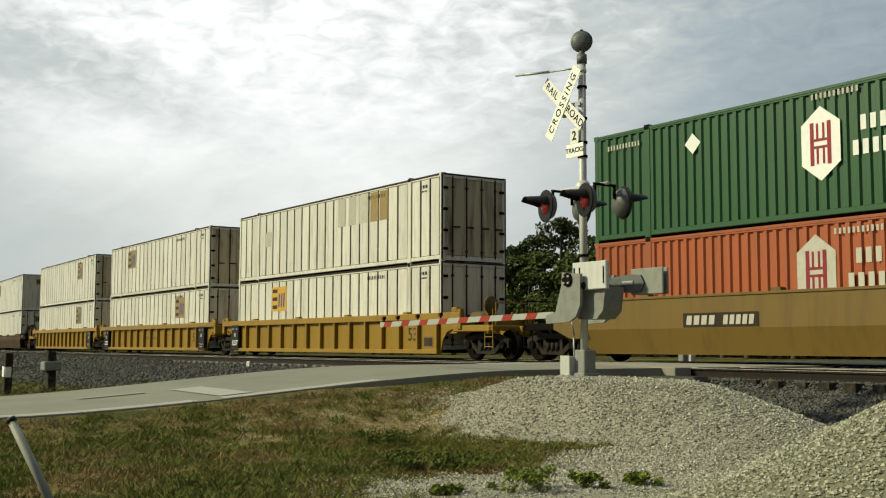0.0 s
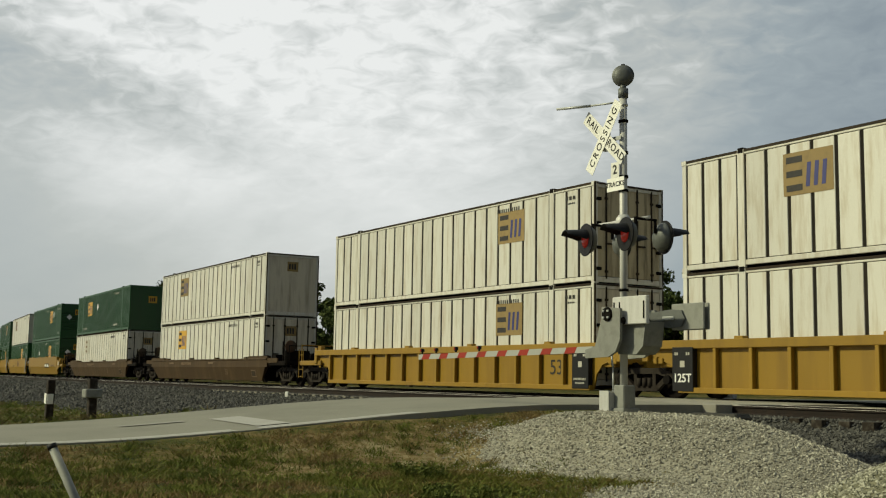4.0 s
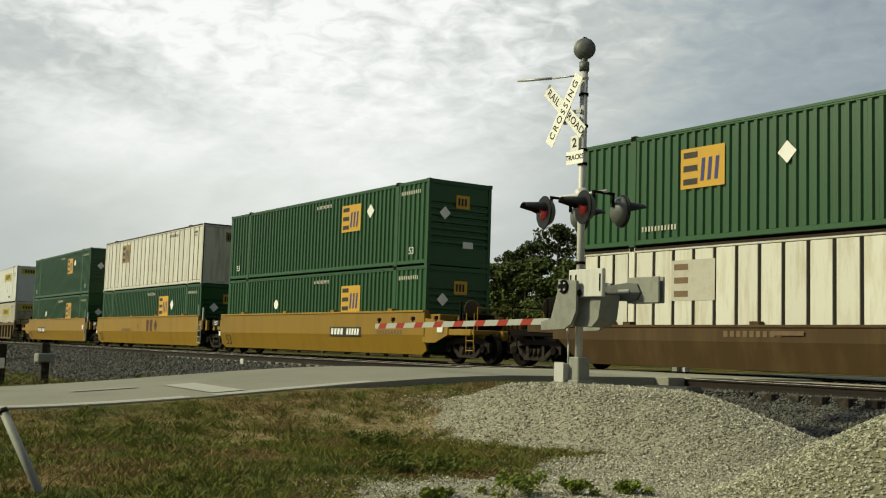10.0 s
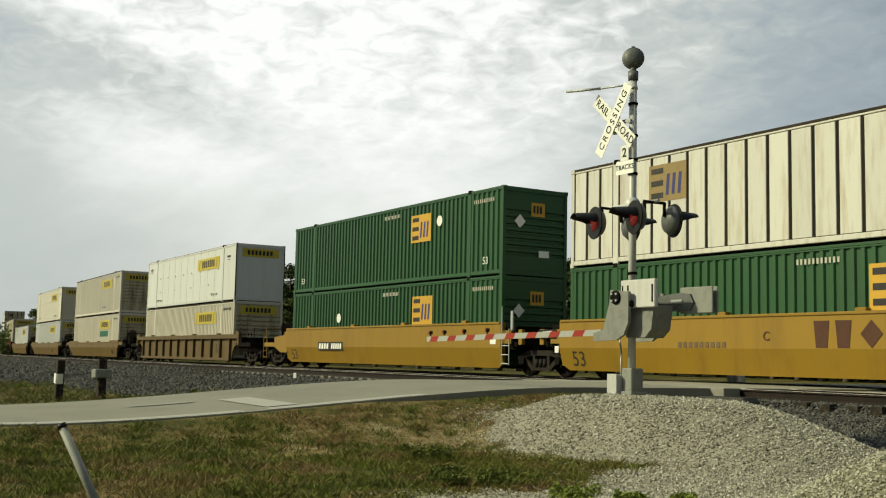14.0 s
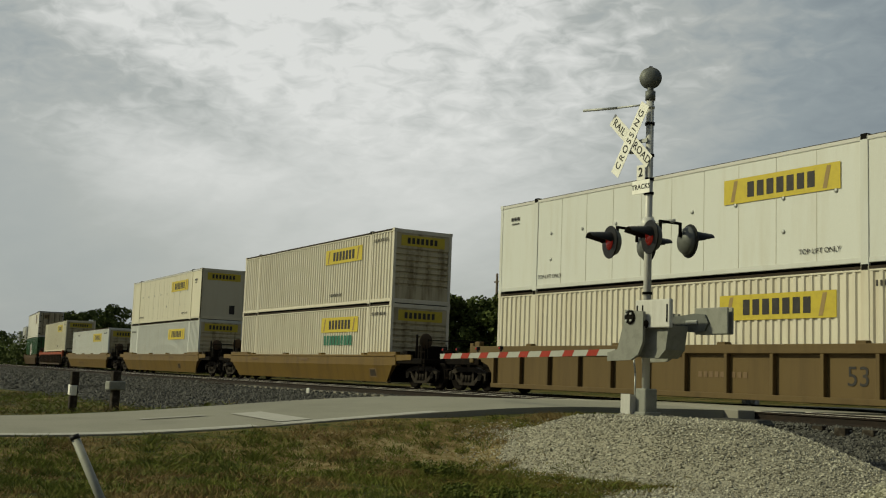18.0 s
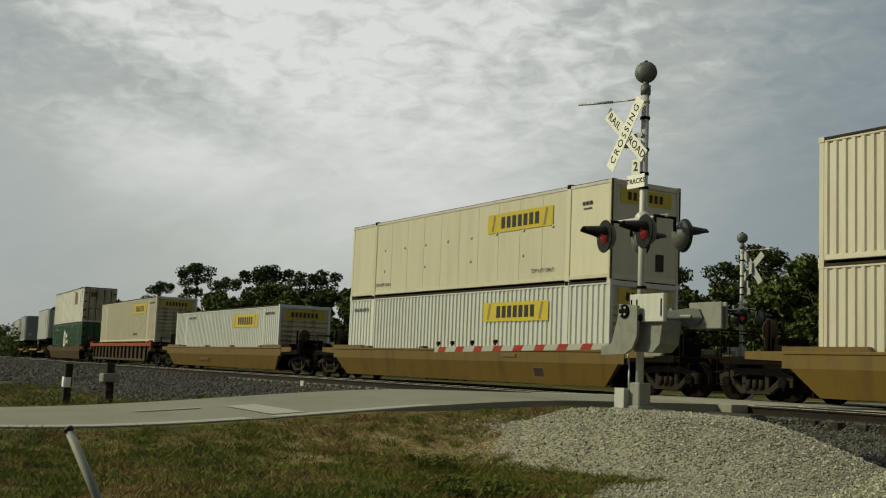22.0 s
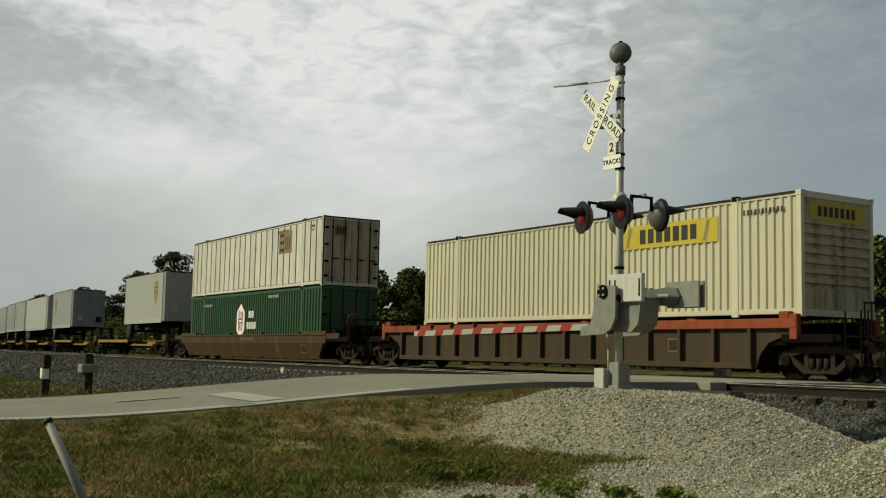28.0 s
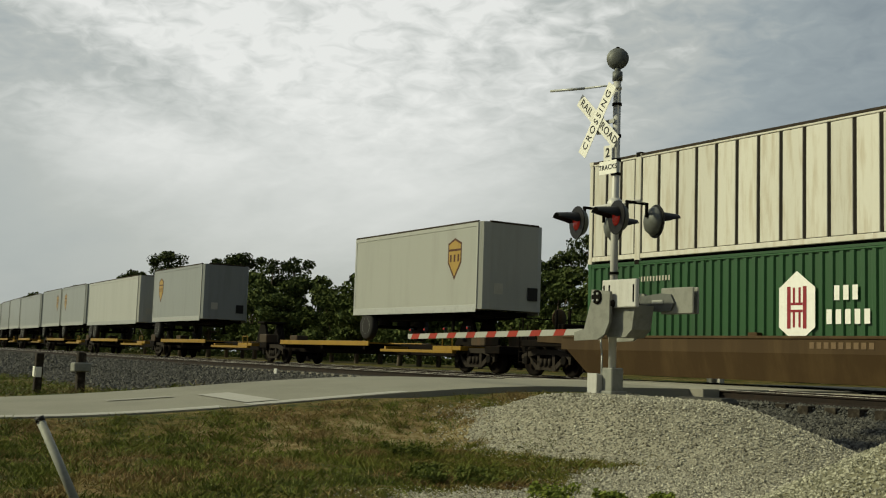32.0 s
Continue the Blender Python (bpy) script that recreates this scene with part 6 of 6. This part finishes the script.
def roadside_posts():
    p = thing("marker_post", "short dark wooden post with a white plate", "post", at=pose(-25.1, 5.82, -0.66, 0, 5, 0))
    bm = bmesh.new()
    box(bm, -0.08, 0.08, -0.08, 0.08, 0.0, 0.92, 0.015)
    part("post", bm, "tie_wood", p)
    bm = bmesh.new()
    box(bm, -0.10, 0.07, -0.10, -0.081, 0.40, 0.62, 0.006)
    box(bm, 0.081, 0.095, -0.08, 0.05, 0.40, 0.62, 0.006)
    part("plate", bm, "sign_white", p, "white plate")
    p = thing("box_post", "short dark post carrying a grey metal box", "post", at=pose(-25.2, 6.77, -0.66, 0, -2, 0))
    bm = bmesh.new()
    box(bm, -0.09, 0.09, -0.09, 0.09, 0.0, 0.95, 0.015)
    part("post", bm, "tie_wood", p)
    bm = bmesh.new()
    box(bm, -0.17, 0.17, -0.19, 0.19, 0.52, 0.72, 0.02)
    part("box_case", bm, "grey_case", p)
    p = thing("leaning_pole", "leaning pale grey pipe with a dark cap in the grass", "pole", at=pose(-8.45, 2.432, -1.0, 0, 0, 0))
    bm = bmesh.new()
    rod(bm, (0, 0, 0), (-0.30, -0.36, 0.86), 0.033, 12)
    part("pipe", bm, "grey_case", p)
    bm = bmesh.new()
    rod(bm, (-0.297, -0.356, 0.85), (-0.308, -0.369, 0.882), 0.037, 12)
    part("cap", bm, "black_paint", p)
    r = thing("track_reflector", "small white reflector beside the track", "reflector", at=pose(-32.8, 14.95, -0.25, 0, 0, 30))
    bm = bmesh.new()
    box(bm, -0.06, 0.06, -0.02, 0.02, 0.0, 0.17, 0.01)
    part("plate", bm, "sign_white", r)
    b = thing("concrete_block", "low grey concrete block beside the signal", "block", at=pose(-11.75, 12.35, -0.24, 0, 0, 12))
    bm = bmesh.new()
    box(bm, -0.42, 0.42, -0.25, 0.25, 0.0, 0.22, 0.06)
    part("block", bm, "grey_ballast", b)


roadside_posts()

# ---------------------------------------------------------------- trees


def leaves(rnd, clumps, per, size, name, m):
    """Many small leaf sheets gathered in clumps."""
    vs, fs = [], []
    for (cx, cy, cz, r) in clumps:
        for _ in range(per):
            while True:
                p = Vector((rnd.uniform(-1, 1), rnd.uniform(-1, 1), rnd.uniform(-1, 1)))
                if 0.1 < p.length < 1:
                    break
            p = Vector((p.x * r, p.y * r, p.z * r * 0.72))
            n = Vector((rnd.gauss(0, 1), rnd.gauss(0, 1), rnd.gauss(0.5, 1))).normalized()
            a = n.orthogonal().normalized() * size * rnd.uniform(0.6, 1.4)
            b = n.cross(a).normalized() * size * rnd.uniform(0.4, 1.0)
            c = Vector((cx, cy, cz)) + p
            i = len(vs)
            vs += [c - a, c - b * 0.8, c + a * 1.1, c + b]
            fs.append((i, i + 1, i + 2, i + 3))
    me = bpy.data.meshes.new(name)
    me.from_pydata([tuple(v) for v in vs], [], fs)
    me.materials.append(mat(m))
    return me


def tree_meshes(seed, kind):
    rnd = random.Random(seed)
    bm = bmesh.new()
    clumps = []
    if kind == "pine":
        h = 12.0
        lean = rnd.uniform(-0.4, 0.4)
        rod(bm, (0, 0, -0.6), (lean * 0.6, 0, h * 0.6), 0.24, 9, 0.16)
        rod(bm, (lean * 0.6, 0, h * 0.6), (lean, 0, h * 0.95), 0.16, 8, 0.05)
        for i in range(17):
            z = h * rnd.uniform(0.50, 0.98)
            t = rnd.uniform(0, 6.28)
            r = rnd.uniform(0.5, 2.5) * (1.25 - 0.6 * (z / h - 0.5) * 2)
            c = (lean + r * math.cos(t), r * math.sin(t), z + rnd.uniform(0, 0.5))
            rod(bm, (lean * z / h, 0, z - 0.5), c, 0.06, 5, 0.02)
            clumps.append((*c, rnd.uniform(0.6, 1.15)))
        clumps.append((lean, 0, h, 0.8))
        size, per, m = 0.15, 190, "pine_leaf"
    else:
        h = 8.0
        rod(bm, (0, 0, -0.6), (0.1, 0, h * 0.35), 0.26, 9, 0.18)
        for i in range(26):
            t = rnd.uniform(0, 6.28)
            z = h * rnd.uniform(0.22, 0.95)
            r = 3.4 * math.sqrt(max(0.05, 1 - ((z / h - 0.5) / 0.58) ** 2)) * rnd.uniform(0.3, 1.0)
            c = (r * math.cos(t), r * math.sin(t), z)
            if i % 2 == 0:
                rod(bm, (0.05, 0, h * rnd.uniform(0.25, 0.4)), c, 0.08, 5, 0.02)
            clumps.append((*c, rnd.uniform(0.7, 1.35)))
        size, per, m = 0.165, 340, "oak_leaf"
    return to_mesh("trunk", bm, "bark"), leaves(rnd, clumps, per, size, "crown", m)


def make_trees():
    kinds = {"pine": [tree_meshes(s, "pine") for s in (1, 2, 3)], "oak": [tree_meshes(s, "oak") for s in (11, 12, 13, 14)]}
    rnd = random.Random(5)

    def plant(kind, az, el, dist):
        a = radians(az)
        x, y = -math.sin(a) * dist, math.cos(a) * dist
        top = EYE.z + dist * math.tan(radians(el))
        base = 12.6 if kind == "pine" else 8.6
        s = (top + 0.55) / base
        tm, cm = rnd.choice(kinds[kind])
        t = thing("pine_tree" if kind == "pine" else "broadleaf_tree", "tall dark pine with tufted crown" if kind == "pine" else "dense dark green broadleaf tree", "tree", at=pose(x, y, -0.55, 0, 0, rnd.uniform(0, 360)) @ Matrix.Diagonal((s * rnd.uniform(0.9, 1.1), s * rnd.uniform(0.9, 1.1), s, 1)), group="trees behind the tracks")
        part("trunk", tm, None, t)
        part("crown", cm, None, t)
    # skyline from the far bend to the crossing: bearing, elevation, distance
    for kind, az, el, d in (("oak", 82.5, 1.5, 190), ("oak", 81.2, 1.6, 185), ("oak", 80.2, 1.5, 190), ("oak", 79.0, 1.7, 185), ("oak", 78.0, 2.2, 170), ("oak", 77.0, 2.7, 160), ("oak", 75.9, 2.9, 160), ("oak", 74.8, 3.1, 150), ("oak", 74.0, 2.9, 150),
                            ("pine", 72.9, 3.9, 150), ("oak", 72.0, 2.9, 130), ("pine", 71.1, 4.95, 125), ("oak", 70.3, 3.6, 110), ("pine", 69.7, 4.3, 120), ("oak", 68.9, 4.1, 105), ("pine", 68.0, 4.8, 115), ("pine", 67.2, 5.05, 110), ("oak", 66.6, 4.4, 100), ("pine", 66.0, 4.8, 105), ("pine", 64.9, 4.95, 105), ("oak", 65.4, 4.0, 95), ("oak", 63.9, 4.3, 95),
                            ("oak", 62.7, 3.8, 90), ("oak", 61.4, 4.0, 85), ("oak", 60.2, 4.7, 85), ("oak", 59.2, 4.6, 80), ("oak", 58.2, 4.8, 80), ("oak", 57.2, 4.4, 80), ("oak", 56.2, 4.5, 80), ("oak", 55.0, 4.6, 78), ("oak", 54.0, 4.7, 78), ("oak", 53.0, 4.9, 76), ("pine", 52.0, 5.2, 80), ("oak", 51.2, 5.2, 74), ("pine", 50.6, 5.8, 78), ("pine", 49.4, 6.6, 75), ("oak", 48.6, 5.3, 70), ("pine", 47.1, 5.9, 72), ("oak", 46.2, 5.0, 68), ("oak", 45.0, 5.4, 68), ("pine", 44.0, 6.0, 70), ("pine", 42.4, 6.9, 68), ("oak", 41.4, 5.7, 64), ("oak", 40.2, 6.2, 62), ("oak", 39.1, 6.7, 60), ("oak", 38.0, 6.5, 60), ("oak", 36.8, 6.6, 58), ("oak", 35.5, 6.4, 58), ("oak", 34.2, 6.4, 58), ("oak", 33.0, 6.4, 58), ("oak", 31.6, 6.3, 58)):
        plant(kind, az, el, d)
    pole = thing("utility_pole", "thin dark wooden utility pole behind the trees", "utility pole", at=(-math.sin(radians(56.0)) * 86, math.cos(radians(56.0)) * 86, -0.3))
    bm = bmesh.new()
    rod(bm, (0, 0, -0.4), (0, 0, 8.9), 0.13, 10, 0.09)
    part("pole", bm, "bark", pole)
    bm = bmesh.new()
    box(bm, -0.35, 0.35, -0.05, 0.05, 8.2, 8.3)
    part("crossarm", bm, "bark", pole)
    # undergrowth along the edge of the wood
    clumps = []
    for i in range(420):
        az = rnd.uniform(30, 83)
        d = 52 + (az - 30) / 53 * 105 + rnd.uniform(-3, 10)
        a = radians(az)
        top = d * math.tan(radians((6.2 - (az - 30) / 53 * 5.0) * rnd.uniform(0.1, 0.62)))
        clumps.append((-math.sin(a) * d, math.cos(a) * d, max(0.3, top), 1.1 + d * 0.010))
    for i in range(160):
        az = rnd.uniform(30, 83)
        d = 54 + (az - 30) / 53 * 105 + rnd.uniform(-2, 4)
        a = radians(az)
        clumps.append((-math.sin(a) * d, math.cos(a) * d, rnd.uniform(-0.2, 0.7), 1.0 + d * 0.008))
    me = leaves(rnd, clumps, 190, 0.16, "undergrowth", "oak_leaf")
    tagged(new("undergrowth", me), "dense dark green undergrowth at the wood's edge", "bushes", kind="stuff")


make_trees()


# ---------------------------------------------------------------- grass and stones


def blades(rnd, spots, m, name, label, category, lean=1.1):
    vs, fs = [], []
    for x, y, h, w in spots:
        z = ground_z(x, y) - 0.01
        t = rnd.uniform(0, 6.28)
        dx, dy = math.cos(t) * w, math.sin(t) * w
        lx_, ly = rnd.gauss(0, lean) * h, rnd.gauss(0, lean) * h
        i = len(vs)
        vs += [(x - dx, y - dy, z), (x + dx, y + dy, z), (x + lx_ * 0.5 + dx * 0.6, y + ly * 0.5 + dy * 0.6, z + h * 0.6), (x + lx_, y + ly, z + h)]
        fs += [(i, i + 1, i + 2), (i, i + 2, i + 3)]
    me = bpy.data.meshes.new(name)
    me.from_pydata(vs, [], fs)
    me.materials.append(mat(m))
    tagged(new(name, me), label, category, kind="stuff")


def stones(rnd, spots, m, name, label):
    vs, fs = [], []
    for x, y, r in spots:
        r *= min(1.0, max(0.62, math.hypot(x, y) / 14))
        z = ground_z(x, y) + r * 0.2
        i = len(vs)
        q = [(rnd.uniform(0.6, 1.3), rnd.uniform(0.6, 1.3), rnd.uniform(0.5, 1.0)) for _ in range(2)]
        t = rnd.uniform(0, 6.28)
        c, s = math.cos(t) * r, math.sin(t) * r
        vs += [(x + c * q[0][0], y + s * q[0][0], z), (x - s * q[0][1], y + c * q[0][1], z + r * 0.1), (x - c * q[1][0], y - s * q[1][0], z), (x + s * q[1][1], y - c * q[1][1], z - r * 0.1), (x + c * 0.2, y + s * 0.2, z + r * q[0][2]), (x, y, z - r * 0.8)]
        for a, b in ((0, 1), (1, 2), (2, 3), (3, 0)):
            fs += [(i + a, i + b, i + 4), (i + b, i + a, i + 5)]
    me = bpy.data.meshes.new(name)
    me.from_pydata(vs, [], fs)
    me.materials.append(mat(m))
    tagged(new(name, me), label, "gravel", kind="stuff")


def scatter(rnd, n, x0, x1, y0, y1, kind, patch=None):
    out = []
    while n > 0:
        n -= 1
        x, y = rnd.uniform(x0, x1), rnd.uniform(y0, y1)
        if cover(x, y) != kind or ROAD_L - 0.3 < x < ROAD_R + 0.25 or math.atan2(-x, y) < 0.5:
            continue
        if patch is not None and noise.noise(Vector((x * 0.45, y * 0.45, patch))) < rnd.uniform(-0.25, 0.25):
            continue
        out.append((x, y))
    return out


def make_cover():
    rnd = random.Random(9)
    grass = [(x, y, rnd.uniform(0.010, 0.040), rnd.uniform(0.003, 0.008)) for x, y in scatter(rnd, 95000, -15.8, -5.5, 0.8, 13.5, 0) if math.hypot((x + 13.0) / 1.3, y - 8.5) > rnd.uniform(0.0, 2.4)]
    blades(rnd, grass, "grass_mix", "grass", "short green and straw-coloured grass", "grass")
    dry = [(x, y, rnd.uniform(0.012, 0.06), rnd.uniform(0.003, 0.007)) for x, y in scatter(rnd, 60000, -15.0, -6.5, 3.0, 12.0, 0, 21.0) + scatter(rnd, 34000, -12.2, -8.4, 5.8, 9.4, 0) if math.hypot((x + 13.0) / 1.3, y - 8.5) > rnd.uniform(0.0, 2.4)]
    blades(rnd, dry, "dry_grass", "dry_grass", "brown dry grass and weeds", "grass")
    tufts = []
    for _ in range(760):
        cx, cy = rnd.uniform(-15.2, -6.8), rnd.uniform(1.4, 12.5)
        if cover(cx, cy) == 0:
            w = rnd.uniform(0.05, 0.16)
            tufts += [(rnd.gauss(cx, w), rnd.gauss(cy, w), rnd.uniform(0.03, 0.10), rnd.uniform(0.003, 0.006)) for _ in range(60)]
    tufts = [q for q in tufts if not ROAD_L - 0.2 < q[0] < ROAD_R + 0.15]
    blades(rnd, tufts, "tuft_grass", "grass_tufts", "rough tufts of green and straw grass", "grass", 0.6)
    clumps = []
    for _ in range(330):
        cx, cy = rnd.uniform(-15.0, -8.2), rnd.uniform(1.4, 9.5)
        if cover(cx, cy) == 0 and noise.noise(Vector((cx * 0.6, cy * 0.6, 4.0))) > -0.15:
            w = rnd.uniform(0.04, 0.13)
            clumps += [(rnd.gauss(cx, w), rnd.gauss(cy, w), rnd.uniform(0.03, 0.09) * (0.7 + w * 4), rnd.uniform(0.004, 0.008)) for _ in range(int(300 * w) + 20)]
    clumps = [q for q in clumps if not ROAD_L - 0.2 < q[0] < ROAD_R + 0.15]
    blades(rnd, clumps, "dull_weed", "grass_clumps", "darker green clumps of rough grass", "grass", 0.7)
    weeds = []
    for _ in range(34):
        cx, cy = rnd.uniform(-14.5, -9.2), rnd.uniform(1.8, 6.9)
        weeds += [(rnd.gauss(cx, 0.24), rnd.gauss(cy, 0.24), rnd.uniform(0.02, 0.07), rnd.uniform(0.005, 0.011)) for _ in range(110)]
    blades(rnd, weeds, "weed_leaf", "weeds", "bright green leafy weeds", "weeds", 0.5)
    for cx, cy, r, label in ((-7.60, 6.0, 0.24, "rounded bright green leafy weed in the gravel"), (-7.72, 5.3, 0.10, "small bright green weed in the gravel"), (-7.45, 6.62, 0.17, "low yellow-green weed in the gravel"), (-7.3, 7.15, 0.13, "low sparse weed in the gravel"), (-9.6, 6.75, 0.24, "low leafy weed among dry grass"), (-9.95, 6.3, 0.22, "low leafy weed among dry grass"), (-10.3, 6.5, 0.18, "low leafy weed among dry grass"), (-11.9, 7.2, 0.24, "low leafy weed among dry grass")):
        cx, cy = cx * 0.945, cy * 0.945
        z = ground_z(cx, cy)
        spots = [(rnd.gauss(0, r * 0.55), rnd.gauss(0, r * 0.55), r * rnd.uniform(0.1, 0.65), r * rnd.uniform(0.22, 0.42)) for _ in range(14)]
        b = thing("weed_bush", label, "weed", at=(cx, cy, z), group="weeds")
        part("foliage", leaves(rnd, spots, 60, 0.017, "foliage", "weed_leaf" if cx > -8.0 else "dull_weed"), None, b)
        bm = bmesh.new()
        for x, y, h, _ in spots[:7]:
            rod(bm, (x * 0.2, y * 0.2, -0.03), (x, y, h), 0.004, 5, 0.002)
        part("stalk", bm, "weed_leaf", b)
    edge = [(x, y, rnd.uniform(0.015, 0.05), rnd.uniform(0.004, 0.010)) for x, y in scatter(rnd, 50000, -15.0, -6.0, 4.0, 13.0, 1) if 0 in (cover(x - 0.45, y), cover(x, y - 0.45), cover(x - 0.25, y - 0.25)) and rnd.random() < 0.4]
    blades(rnd, edge, "dry_grass", "sparse_grass", "sparse dry grass creeping into the gravel", "grass")
    far = [(x, y, rnd.uniform(0.04, 0.15), rnd.uniform(0.006, 0.012)) for x, y in scatter(rnd, 9000, -40, -21.5, 2.0, 9.0, 0)]
    blades(rnd, far, "grass_mix", "roadside_grass", "green grass beyond the road", "grass")
    white_spots = [(x, y, rnd.uniform(0.008, 0.020) if rnd.random() < 0.95 else rnd.uniform(0.020, 0.036)) for x, y in scatter(rnd, 60000, -15.5, -2.0, 4.0, 15.0, 1) + scatter(rnd, 75000, -14.6, -6.6, 4.4, 13.4, 1)]
    near_gravel = [(x, y) for x, y in scatter(rnd, 110000, -15.0, -6.5, 3.5, 13.0, 0) if 1 in (cover(x + 0.18, y), cover(x, y + 0.18), cover(x + 0.6 * rnd.random(), y + 0.6 * rnd.random())) and rnd.random() < 0.35]
    white_spots += [(x, y, rnd.uniform(0.008, 0.022)) for x, y in near_gravel]
    stones(rnd, white_spots, "white_stone", "limestone_gravel", "loose pale limestone gravel")
    heap = [(x, y, rnd.uniform(0.009, 0.030)) for x, y in scatter(rnd, 70000, -6.8, -1.9, 2.4, 9.5, 3)]
    stones(rnd, heap, "rubble_stone", "rubble_stones", "heaped pale rubble with earth between the stones")
    grey_spots = [(x, y, rnd.uniform(0.025, 0.055)) for x, y in scatter(rnd, 26000, -15.4, -6.0, 13.4, 20.5, 2)]
    grey_spots += [(x, y, rnd.uniform(0.03, 0.07)) for x, y in scatter(rnd, 14000, -50.0, -21.3, 7.5, 16.5, 2) if not 15.55 < track_offset(x, y) < 16.0]
    grey_spots += [(x, y, rnd.uniform(0.06, 0.12)) for x, y in scatter(rnd, 12000, -110.0, -45.0, 6.0, 20.0, 2)]
    stones(rnd, grey_spots, "grey_stone", "ballast_stones", "grey crushed ballast stones")


make_cover()
motions()
